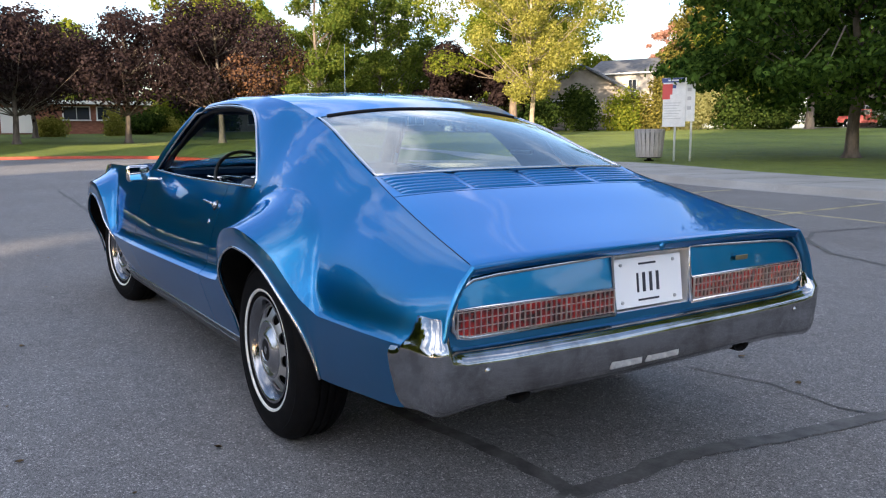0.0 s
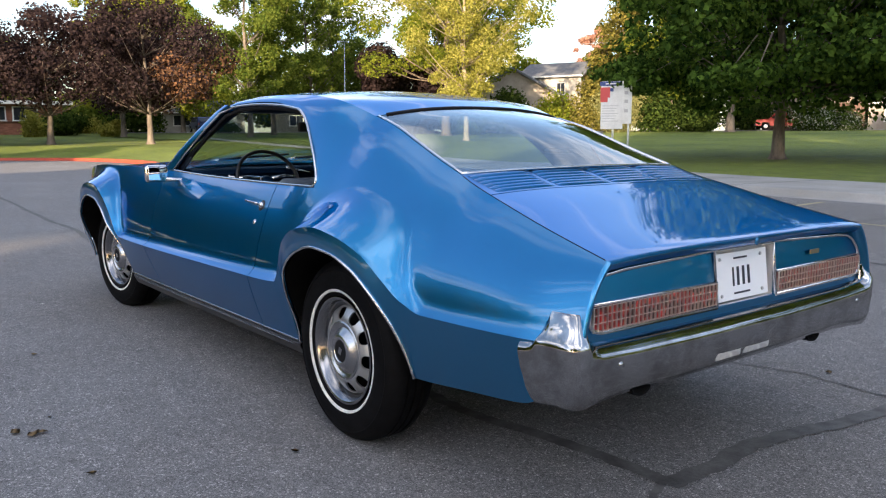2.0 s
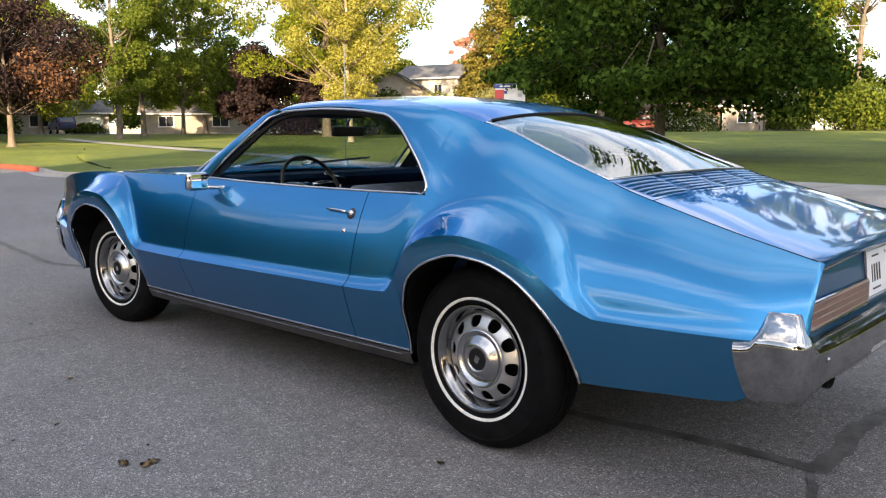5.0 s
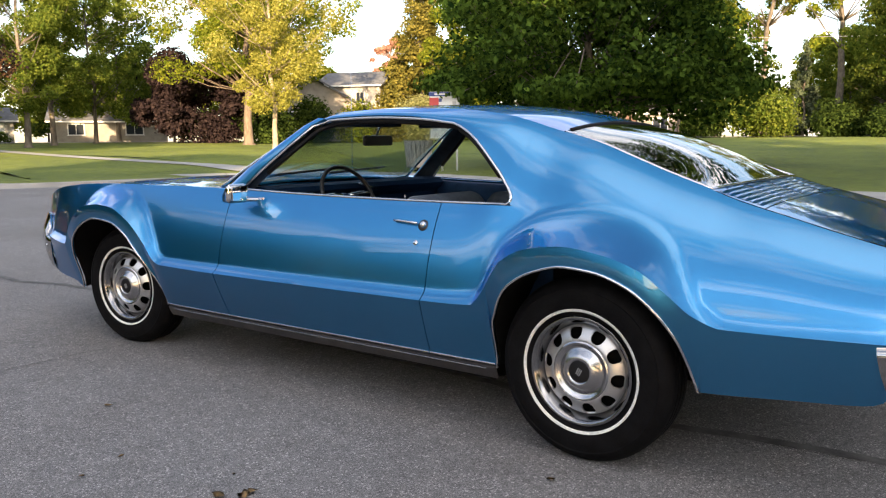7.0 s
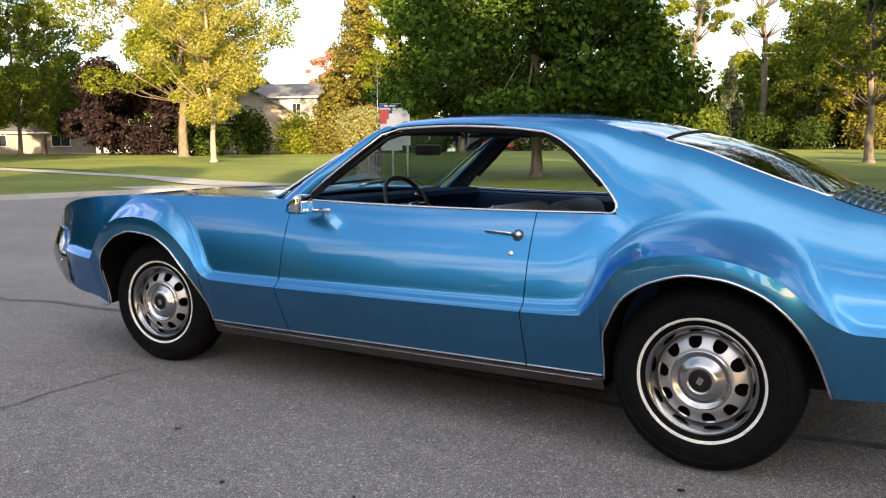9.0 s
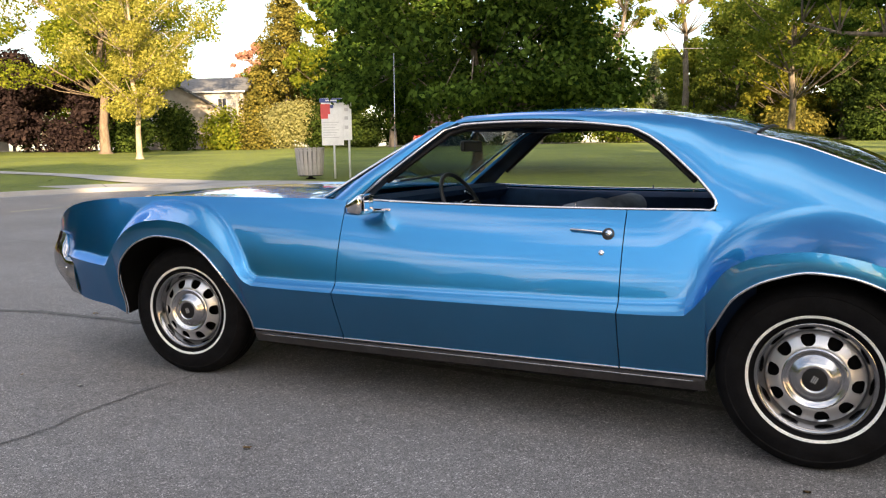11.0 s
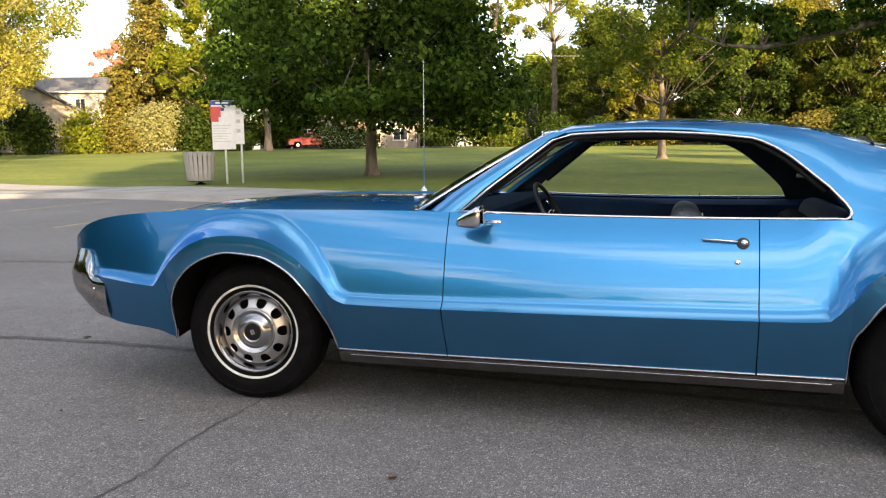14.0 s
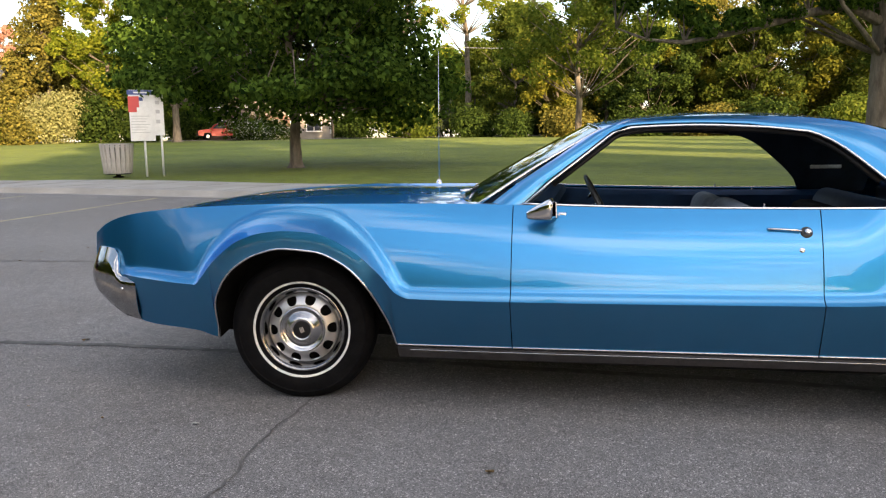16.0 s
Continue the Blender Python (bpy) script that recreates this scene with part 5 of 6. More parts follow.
ribbon("crack", [(-0.97, 6.5), (-0.9, 7.0), (-0.79, 7.69), (-0.7, 9.5)], 0.05, TAR, "dark sealed crack across the lot", 0.0046, jag=0.006, seed=6)
ribbon("crack", [(-9, 3.2), (-7, 3.0), (-4, 3.3), (-1, 6.4)], 0.03, TAR, "dark sealed crack in asphalt", 0.0047, jag=0.01, seed=7)
ribbon("crack", [(-6.3, 0.0), (-6.6, -1.2), (-6.4, -3.0)], 0.022, TAR, "dark sealed crack in asphalt", 0.0048, jag=0.01, seed=8)
for x in (5.6, 1.6, -2.42, -5.75, -9.85, -13.9):
    ribbon("parking_line", [(x + 0.07, 6.6), (x - 0.12, 11.0 - 0.19 * (x + 1) - 0.5)], 0.10, YELLOW, "worn yellow parking line", 0.0035)
ribbon("parking_line", [(-3.9, 8.6), (-1.2, 8.1), (3.0, 7.3)], 0.09, YELLOW, "worn yellow parking line", 0.0030)

# fallen leaves and litter on the asphalt
DRYLEAF = surface("dry_leaf", (0.13, 0.075, 0.03), (0.26, 0.17, 0.07), 30.0, 0.8, 0.3)
PALE = surface("pale_litter", (0.42, 0.41, 0.38), (0.55, 0.54, 0.50), 30.0, 0.7, 0.2)


def leaf_mesh(seed, r=0.03):
    rnd = random.Random(seed)
    bm = bmesh.new()
    n = 9
    mid = bm.verts.new((0, 0, r * 0.35))
    ring = []
    for k in range(n):
        a = 2 * math.pi * k / n
        q = r * rnd.uniform(0.45, 1.1)
        ring.append(bm.verts.new((q * math.cos(a), 0.7 * q * math.sin(a), rnd.uniform(0.001, r * 0.25))))
    for k in range(n):
        bm.faces.new((mid, ring[k], ring[(k + 1) % n]))
    bmesh.ops.solidify(bm, geom=bm.faces[:], thickness=0.0012)
    return bm


rnd = random.Random(5)
kinds = []
for k in range(5):
    ob = tagged(part("fallen_leaf", leaf_mesh(k, 0.032 if k < 4 else 0.022), DRYLEAF if k < 4 else PALE, None, "", 60), "dry brown leaf lying on the asphalt" if k < 4 else "pale scrap of litter on the asphalt", "leaf" if k < 4 else "litter", "litter on the lot")
    kinds.append(ob)
SPOTS = [(0.68, -1.83), (-1.845, -1.24), (0.75, -1.78), (-3.3, 0.05), (2.35, -1.35)]
for k, ob in enumerate(kinds):
    x, y = SPOTS[k]
    ob.matrix_basis = pose(x, y, 0.005, 0, 0, 70 * k)
kinds[1].matrix_basis = pose(0.75, -1.75, 0.005, 0, 0, 30)
kinds[4].matrix_basis = pose(-1.845, -1.24, 0.005, 0, 0, 30)
for k in range(60):
    x, y = rnd.uniform(-6, 4.5), rnd.uniform(-3.6, -0.95)
    if math.hypot(x - 3, y + 3) < 0.2:
        continue
    c = copy_thing(kinds[rnd.choice((0, 1, 2, 3, 4))], pose(x, y, 0.005, 0, 0, rnd.uniform(0, 360)))
    s = rnd.uniform(0.25, 0.75)
    c.scale = (s, s, s)
for k in range(26):
    x, y = rnd.uniform(-8, 6), rnd.uniform(1.2, 8)
    c = copy_thing(kinds[rnd.choice((0, 1, 2, 3))], pose(x, y, 0.005, 0, 0, rnd.uniform(0, 360)))
    c.scale = (0.7, 0.7, 0.7)


# ---- trees and shrubs ----
BARK = surface("bark", (0.080, 0.064, 0.050), (0.205, 0.168, 0.132), 5.0, 0.95, 0.9, 0.02, 30.0, stretch=(1, 1, 0.25))
PALEBARK = surface("pale_bark", (0.09, 0.073, 0.056), (0.18, 0.148, 0.112), 6.0, 0.9, 0.6, 0.015, 30.0, stretch=(1, 1, 0.4))
WARMBARK = surface("warm_pale_bark", (0.24, 0.19, 0.13), (0.40, 0.33, 0.24), 6.0, 0.9, 0.6, 0.015, 30.0, stretch=(1, 1, 0.4))
ELMBARK = surface("brown_elm_bark", (0.11, 0.080, 0.056), (0.22, 0.165, 0.12), 5.0, 0.95, 0.8, 0.02, 30.0, stretch=(1, 1, 0.3))
MAPLE = leaf_stuff("maple_leaves", (0.012, 0.031, 0.008), (0.125, 0.205, 0.034))
GREEN = leaf_stuff("green_leaves", (0.058, 0.096, 0.016), (0.200, 0.235, 0.040), 0.5)
LIME = leaf_stuff("yellow_green_leaves", (0.085, 0.125, 0.014), (0.30, 0.315, 0.038), 0.5)
BIRCH = leaf_stuff("pale_yellow_leaves", (0.20, 0.20, 0.035), (0.44, 0.41, 0.10), 0.5)
PLUM = leaf_stuff("dark_purple_leaves", (0.019, 0.013, 0.016), (0.070, 0.048, 0.046), 0.4)
# plum leaves with low sunlight put into the colour
PLUM_LIT = leaf_stuff("sunlit_plum_leaves", (0.10, 0.052, 0.032), (0.27, 0.145, 0.08))
OLIVE = leaf_stuff("olive_needles", (0.07, 0.072, 0.018), (0.24, 0.20, 0.045), 0.3)
GOLD = leaf_stuff("yellowing_leaves", (0.065, 0.078, 0.012), (0.27, 0.25, 0.036), 0.5)
# a darker copy of the green leaves, with the woods' shade in its colour
WOOD = leaf_stuff("shaded_wood_leaves", (0.030, 0.052, 0.010), (0.135, 0.160, 0.028), 0.5)
SPRUCE = leaf_stuff("grey_green_needles", (0.055, 0.075, 0.040), (0.14, 0.17, 0.10), 0.3)
PINK = leaf_stuff("pink_leaves", (0.36, 0.19, 0.14), (0.58, 0.33, 0.25))
SAGE = leaf_stuff("sage_leaves", (0.20, 0.21, 0.08), (0.38, 0.36, 0.16))
DARKGREEN = leaf_stuff("hedge_leaves", (0.015, 0.030, 0.008), (0.085, 0.125, 0.026))
WHITEFLOWER = leaf_stuff("white_blossom", (0.09, 0.12, 0.08), (0.60, 0.60, 0.55))


def leaf_cloud(name, blobs, count, size, mat, parent, seed, lean=0.6):
    """Leaves scattered over and inside a number of clumps (centre, radii)."""
    r = np.random.default_rng(seed)
    vol = np.array([b[1][0] * b[1][1] for b in blobs])
    pick = r.choice(len(blobs), count, p=vol / vol.sum())
    d = r.normal(size=(count, 3))
    d /= np.linalg.norm(d, axis=1)[:, None]
    rad = r.uniform(0.25, 1.0, count) ** 0.45 * (1 + 0.18 * r.normal(size=count) * (r.uniform(size=count) > 0.7))
    c = np.array([b[0] for b in blobs])[pick]
    s = np.array([b[1] for b in blobs])[pick]
    at = c + d * s * rad[:, None]
    n = d + lean * r.normal(size=(count, 3)) + np.array([0, 0, 0.35])
    n /= np.linalg.norm(n, axis=1)[:, None]
    u = np.cross(n, r.normal(size=(count, 3)))
    u /= np.linalg.norm(u, axis=1)[:, None]
    v = np.cross(n, u)
    k = size * r.uniform(0.55, 1.25, count)[:, None]
    quad = np.stack([at - u * k * 0.6, at - v * k * 0.42 + n * k * 0.12, at + u * k * 0.6, at + v * k * 0.42 + n * k * 0.12], 1).reshape(-1, 3)
    me = bpy.data.meshes.new(name)
    me.from_pydata(quad.tolist(), [], np.arange(count * 4).reshape(-1, 4).tolist())
    me.materials.append(mat)
    ob = new(name, me)
    ob.parent = parent
    return ob


def make_tree(label, x, y, height, spread, clear, trunk, leaf, count, size, seed, bark=BARK, blobs=22, shape="round", z=None, group="park trees", second=None, squash=0.8, clump=1.0):
    """A tree with a tapered trunk, limbs that reach its clumps, and a crown of single leaves."""
    rnd = random.Random(seed)
    z = gz(x, y) if z is None else z
    t = thing("tree", label, "tree", pose(x, y, z - 0.02), group)
    bm = bmesh.new()
    top = clear + (height - clear) * 0.75
    bend = [Vector((0, 0, 0))]
    n = 8
    for i in range(1, n + 1):
        bend.append(Vector((rnd.uniform(-1, 1) * 0.05 * i * height / 12, rnd.uniform(-1, 1) * 0.05 * i * height / 12, top * i / n)))
    tube([Vector((0, 0, -0.05)), Vector((0, 0, 0.06)), Vector((0, 0, 0.25))] + bend[1:], [trunk * 1.95, trunk * 1.35, trunk * 1.02] + [trunk * (0.9 - 0.72 * i / n) for i in range(1, n + 1)], 12, bm)
    cl = []
    for k in range(blobs):
        a, f = rnd.uniform(0, 2 * math.pi), (k + 0.5) / blobs
        if shape == "cone":
            hz = lerp(clear, height * 0.97, f)
            rr = spread * (1.03 - f) * rnd.uniform(0.55, 1.0)
            br = lerp(spread * 0.42, spread * 0.14, f)
        elif shape == "tall":
            hz = lerp(clear + 0.5, height * 0.94, f)
            rr = spread * math.sin(math.pi * (0.15 + 0.8 * f)) * rnd.uniform(0.15, 0.95)
            br = spread * rnd.uniform(0.16, 0.42)
        else:
            hz = lerp(clear + 0.12 * (height - clear), height * 0.92, f)
            rr = spread * math.sqrt(max(0.05, 1 - (2 * f - 0.85) ** 2 * 0.75)) * rnd.uniform(0.15, 0.92)
            br = spread * rnd.uniform(0.13, 0.36)
        br *= clump
        c = Vector((rr * math.cos(a), rr * math.sin(a), hz))
        cl.append((tuple(c), (br, br, br * squash)))
        base = bend[min(n, max(2, int(n * (hz - rr * 0.55) / top)))] if hz > clear else bend[2]
        mid = base.lerp(c, 0.5) + Vector((0, 0, -0.06 * rr))
        r0 = trunk * rnd.uniform(0.10, 0.22)
        tube([base, mid, c], [r0, r0 * 0.6, r0 * 0.18], 6, bm)
    part("trunk", bm, bark, t, "", 60)
    leaf_cloud("crown", cl, count, size, leaf, t, seed)
    if second:
        leaf_cloud("crown", [b for b in cl if second[1](b[0])], second[2], size, second[0], t, seed + 1)
    return t


maple = make_tree("dark green maple standing on the lawn", -11.9, 25.8, 12.6, 7.2, 1.0, 0.25, MAPLE, 56000, 0.21, 11, blobs=150, clump=0.70)
# its lowest boughs droop towards the lawn
rnd = random.Random(53)
bm, tufts = bmesh.new(), []
for k in range(46):
    a, r = rnd.uniform(0, 2 * math.pi), rnd.uniform(2.6, 6.4)
    c = Vector((r * math.cos(a), r * math.sin(a), rnd.uniform(2.75, 3.9)))
    tube([(0.05 * c.x, 0.05 * c.y, 3.4), (0.5 * c.x, 0.5 * c.y, 4.3), c], [0.05, 0.035, 0.01], 5, bm)
    tufts.append((tuple(c), (rnd.uniform(0.7, 1.3), rnd.uniform(0.7, 1.3), rnd.uniform(0.35, 0.6))))
part("bough", bm, BARK, maple, "", 60)
leaf_cloud("bough_leaves", tufts, 12000, 0.19, MAPLE, maple, 54)
make_tree("dark green maple with a bare lower trunk", -39.1, 65.2, 16, 6.2, 2.6, 0.42, MAPLE, 18000, 0.38, 12, blobs=60)
make_tree("pale yellow-leaved birch lit by low sun", -39.5, 33.4, 17.0, 4.8, 2.4, 0.20, BIRCH, 31000, 0.145, 13, WARMBARK, 150, "tall", clump=0.50)
make_tree("tall yellow-green elm with a thick trunk", -52.6, 41.8, 23, 11.0, 3.6, 0.42, LIME, 56000, 0.23, 14, ELMBARK, blobs=140, clump=0.5)
make_tree("dark purple plum tree on the lawn", -64.0, 43.0, 8.4, 5.0, 0.8, 0.18, PLUM, 11000, 0.36, 15)
make_tree("dark purple plum tree on the lawn", -58.5, 46.5, 8.6, 5.0, 0.8, 0.18, PLUM, 11000, 0.36, 16)
make_tree("upright green ash tree on the lawn", -58.6, 25.8, 19, 5.4, 2.5, 0.26, GREEN, 32000, 0.19, 17, blobs=90, shape="tall", clump=0.55)
make_tree("upright green ash tree on the lawn", -63.8, 30.4, 19, 5.4, 2.5, 0.26, GREEN, 32000, 0.19, 18, blobs=90, shape="tall", clump=0.55)
make_tree("slim green tree with an airy crown", -68.0, 36.5, 18, 5.0, 2.5, 0.22, GREEN, 13000, 0.24, 19, blobs=90, shape="tall", clump=0.5)
make_tree("dark purple plum tree with drooping limbs", -48.6, 2.2, 7.9, 6.3, 2.1, 0.21, PLUM, 18000, 0.18, 20, blobs=80, clump=0.75)
make_tree("dark purple plum tree with drooping limbs", -47.9, 8.3, 8.1, 5.4, 2.1, 0.21, PLUM, 15000, 0.18, 35, blobs=70, clump=0.75)
# the rust leaves low on one side paint sunlight onto this plum
make_tree("dark purple plum tree with painted sunlit rust lower leaves", -45.8, 13.5, 8.8, 5.6, 2.1, 0.21, PLUM, 18000, 0.18, 21, blobs=80, clump=0.75, second=(PLUM_LIT, lambda c: c[1] > 0.9 and c[2] < 5.2, 4000))
make_tree("dark purple plum tree on the lawn", -63.6, 17.0, 9.3, 6.6, 2.3, 0.21, PLUM, 11000, 0.30, 22, blobs=40, clump=0.8)
make_tree("dark purple plum tree on the lawn", -62.1, 4.5, 8.1, 6.6, 2.3, 0.21, PLUM, 9000, 0.30, 23, blobs=40, clump=0.8)
make_tree("dark purple plum tree on the lawn", -52.2, -6.6, 9.0, 7.3, 2.3, 0.21, PLUM, 11000, 0.30, 24, blobs=30)
make_tree("broad olive-brown conifer lit by low sun", -57.0, 71.4, 22, 5.0, 1.2, 0.45, OLIVE, 30000, 0.32, 25, blobs=90, shape="cone")
make_tree("bright yellow-green tree beyond the lawn", -46.9, 66.8, 19, 5.2, 2.0, 0.30, LIME, 20000, 0.30, 26, blobs=70, clump=0.7)
make_tree("slender grey-green spruce beyond the street", -18.4, 89.0, 10.5, 1.9, 0.6, 0.16, SPRUCE, 6000, 0.24, 36, blobs=40, shape="cone", group="background trees")
make_tree("slender pink-leaved ornamental tree", -66.0, 76.5, 14.0, 3.2, 2.0, 0.22, PINK, 10000, 0.28, 27, blobs=60, clump=0.6)
make_tree("olive-green tree with a leaning grey trunk", -1.1, 42.0, 14, 5.6, 3.2, 0.24, GREEN, 20000, 0.20, 28, blobs=90, clump=0.65)
make_tree("tall thin-crowned cottonwood with pale bark", -15.1, 89.4, 28, 7.0, 11.0, 0.48, LIME, 9000, 0.30, 29, PALEBARK, 60, clump=0.5)
make_tree("tall thin-crowned cottonwood with pale bark", -22.2, 88.0, 28, 6.5, 10.0, 0.42, LIME, 10000, 0.30, 30, PALEBARK, 60, clump=0.5)
old_tree = make_tree("old park tree with spreading limbs", 8.2, 21.6, 16.5, 9.2, 3.9, 0.42, MAPLE, 46000, 0.17, 31, blobs=80, squash=0.5, clump=0.75)
# an upper crown out of view, added to darken the rear window's reflection
rnd = random.Random(79)
bm, tufts = bmesh.new(), []
for k in range(70):
    a, r, z = rnd.uniform(0, 2 * math.pi), rnd.uniform(1.0, 11.0), rnd.uniform(9.8, 21.0)
    r *= 1 - 0.5 * max(0, (z - 14) / 6)
    c = Vector((r * math.cos(a) - 5.0, r * math.sin(a) - 1.0, z))
    tube([(0, 0, 8.0), (0.4 * c.x, 0.4 * c.y, 0.5 * z + 4.4), c], [0.08, 0.06, 0.015], 5, bm)
    tufts.append((tuple(c), (rnd.uniform(1.3, 2.3), rnd.uniform(1.3, 2.3), rnd.uniform(0.8, 1.3))))
part("upper_limb", bm, BARK, old_tree, "", 60)
leaf_cloud("upper_crown", tufts, 30000, 0.26, MAPLE, old_tree, 80)
# its long low limb over the lawn, with leaves hanging along it
LIMB = [(-0.1, -0.1, 4.3), (-1.2, -0.7, 4.75), (-2.4, -1.15, 4.55), (-3.55, -1.4, 4.25), (-4.7, -1.7, 3.98), (-5.9, -2.05, 3.75), (-6.95, -2.45, 3.82), (-7.8, -2.6, 4.15)]
bm = tube(LIMB, [0.17, 0.14, 0.12, 0.10, 0.085, 0.065, 0.045, 0.02], 8)
rnd = random.Random(77)
tufts = []
for x, y, z in LIMB[1:]:
    for k in range(5):
        c = (x + rnd.uniform(-0.7, 0.7), y + rnd.uniform(-0.9, 0.9), z + rnd.uniform(-0.15, 1.3))
        tube([(x, y, z), ((x + c[0]) / 2, (y + c[1]) / 2, (z + c[2]) / 2 + 0.1), c], [0.03, 0.02, 0.008], 5, bm)
        tufts.append((c, (rnd.uniform(0.3, 0.65), rnd.uniform(0.3, 0.65), rnd.uniform(0.15, 0.32))))
part("limb", bm, BARK, old_tree, "", 60)
leaf_cloud("limb_leaves", tufts, 6500, 0.13, MAPLE, old_tree, 78)
for k, (x, y, h, s, m) in enumerate(((-9, 84, 14, 6.0, WOOD), (-4, 79, 11, 5.5, GOLD), (1, 84, 14, 6.5, WOOD), (5, 76, 10.5, 5.5, DARKGREEN), (9.5, 79, 13, 6.0, GOLD), (14, 74, 11.5, 5.8, WOOD), (19, 77, 13, 6.5, GOLD), (24, 71, 12, 6, WOOD),
                                     (29, 72, 13, 6.5, GOLD), (34, 66, 12.5, 6.5, WOOD), (40, 60, 13, 7, WOOD), (12, 88, 16, 7, OLIVE), (26, 84, 16, 7, OLIVE), (-30, 96, 17, 7, LIME), (-42, 94, 16, 6.5, GREEN), (-8, 98, 17, 7, GREEN), (-72, 58, 16, 7, LIME), (-80, 46, 16, 7, GREEN), (-86, 30, 15, 7, LIME),
                                     (-88, 12, 10, 6, GREEN), (-86, -4, 9.5, 6, LIME), (-66, 90, 14, 6, GREEN), (46, 52, 14, 7, GREEN), (-74, 20, 15, 6, LIME))):
    make_tree("tall leafy green tree beyond the lawn" if m in (GREEN, DARKGREEN, WOOD) else "olive-brown tree beyond the lawn" if m is OLIVE else "yellowing leafy tree beyond the lawn" if m is GOLD else "sunlit yellow-green tree beyond the lawn", x, y, h * 1.05, s, 0.5, 0.28, m, 20000, 0.28, 100 + k, blobs=90, clump=0.62, group="background trees")


def make_shrub(label, x, y, w, h, leaf, count, size, seed, d=None, extra=None):
    t = thing("shrub", label, "shrub", pose(x, y, gz(x, y)), "shrubs along the lawn")
    rnd = random.Random(seed)
    bm = bmesh.new()
    cl = []
    for k in range(11):
        a, f = rnd.uniform(0, 2 * math.pi), rnd.uniform(0.1, 0.62)
        c = (w / 2 * 0.62 * math.cos(a) * rnd.uniform(0.2, 1), (d or w) / 2 * 0.62 * math.sin(a) * rnd.uniform(0.2, 1), h * f)
        b = rnd.uniform(0.24, 0.36)
        cl.append((c, (w * b, (d or w) * b, min(h * 0.40, h * (1 - f)))))
        tube([(0, 0, -0.1), (c[0] * 0.5, c[1] * 0.5, c[2] * 0.6), c], [0.05, 0.035, 0.012], 5, bm)
    part("stem", bm, BARK, t, "", 60)
    leaf_cloud("leaves", cl, count, size, leaf, t, seed)
    if extra:
        leaf_cloud("blossom", cl, extra[1], size * 0.7, extra[0], t, seed + 1)
    return t


make_shrub("large rounded sage-green shrub in low sun", -48.5, 60.4, 6.6, 5.4, SAGE, 9000, 0.22, 41)
make_shrub("dense dark green garden shrub", -45.8, 63.4, 5.4, 5.0, DARKGREEN, 5500, 0.27, 42)
make_shrub("dense dark green garden shrub", -42.6, 66.0, 5.4, 4.2, DARKGREEN, 5500, 0.27, 43)
make_shrub("loose green shrub with reddish stems", -51.4, 54.4, 4.6, 5.0, LIME, 4200, 0.26, 44)
make_shrub("dense dark green garden shrub", -54.0, 50.8, 5.0, 4.6, DARKGREEN, 5000, 0.26, 45)
make_shrub("loose olive-brown garden shrub", -49.0, 55.6, 4.0, 3.8, OLIVE, 3600, 0.24, 46)
make_shrub("dense dark green garden shrub", -55.0, 46.0, 5.5, 3.6, DARKGREEN, 5000, 0.26, 47)
make_shrub("dense dark purple garden shrub", -61.5, 44.5, 7.0, 3.6, PLUM, 5000, 0.26, 48)
make_shrub("white-flowering shrub beside the street", -34.6, 74.4, 7.2, 3.4, DARKGREEN, 6500, 0.24, 49, extra=(WHITEFLOWER, 3600))
make_shrub("dense dark green garden shrub", -42.6, 74.2, 6.0, 3.8, DARKGREEN, 6000, 0.25, 55)
make_shrub("clipped round dark green shrub", -26.2, 79.6, 4.8, 3.6, DARKGREEN, 5500, 0.24, 50)
make_shrub("bushy bright green garden shrub", -19.6, 78.4, 8.6, 5.0, GREEN, 8500, 0.27, 51)
make_shrub("bushy dark green garden shrub", -13.6, 79.6, 5.4, 3.8, DARKGREEN, 5500, 0.26, 52)
for k, (x, y, w, h, m) in enumerate(((-8.0, 75, 5, 3.0, DARKGREEN), (-2.5, 73, 6, 3.2, OLIVE), (3.5, 72, 6, 3.4, DARKGREEN), (9.5, 70, 6, 3.2, OLIVE), (14, 68, 6, 3.6, DARKGREEN), (20, 66, 6, 3.6, GREEN), (26, 63, 6, 3.6, DARKGREEN), (33, 57, 7, 3.6, DARKGREEN))):
    make_shrub("leafy shrub at the far edge of the lawn", x, y, w, h, m, 4500, 0.27, 60 + k)
for k in range(7):
    make_shrub("tall dense hedge shrub behind the lawn", -22 + 8.0 * k, 93 - 0.9 * k * k / 3, 9.5, 4.6, DARKGREEN, 5000, 0.34, 130 + k)
# these three bushes take the paler birch leaves in place of sunlight
make_shrub("clipped yellow-green bush by the brick house, paled as if sunlit", -65.3, 5.7, 3.0, 1.9, BIRCH, 3000, 0.18, 71)
make_shrub("small clipped yellow-green bush, paled as if sunlit", -65.5, 16.6, 2.2, 1.5, BIRCH, 2200, 0.18, 72)
make_shrub("small clipped yellow-green bush, paled as if sunlit", -66, 10.8, 2.0, 2.4, BIRCH, 2200, 0.18, 73)
make_shrub("dense dark green garden shrub", -71.0, 14.0, 5.0, 2.0, DARKGREEN, 3000, 0.24, 74)
make_shrub("dense dark green garden shrub", -78.5, 31.5, 3.5, 1.2, DARKGREEN, 2500, 0.2, 75)
for k, y in enumerate((4, 9, 14, 19, 24)):
    make_shrub("tall dense hedge shrub behind the street", -92 + 0.05 * y * y / 4, y, 7.5, 5.0, (DARKGREEN, GREEN)[k % 2], 5000, 0.34, 80 + k)
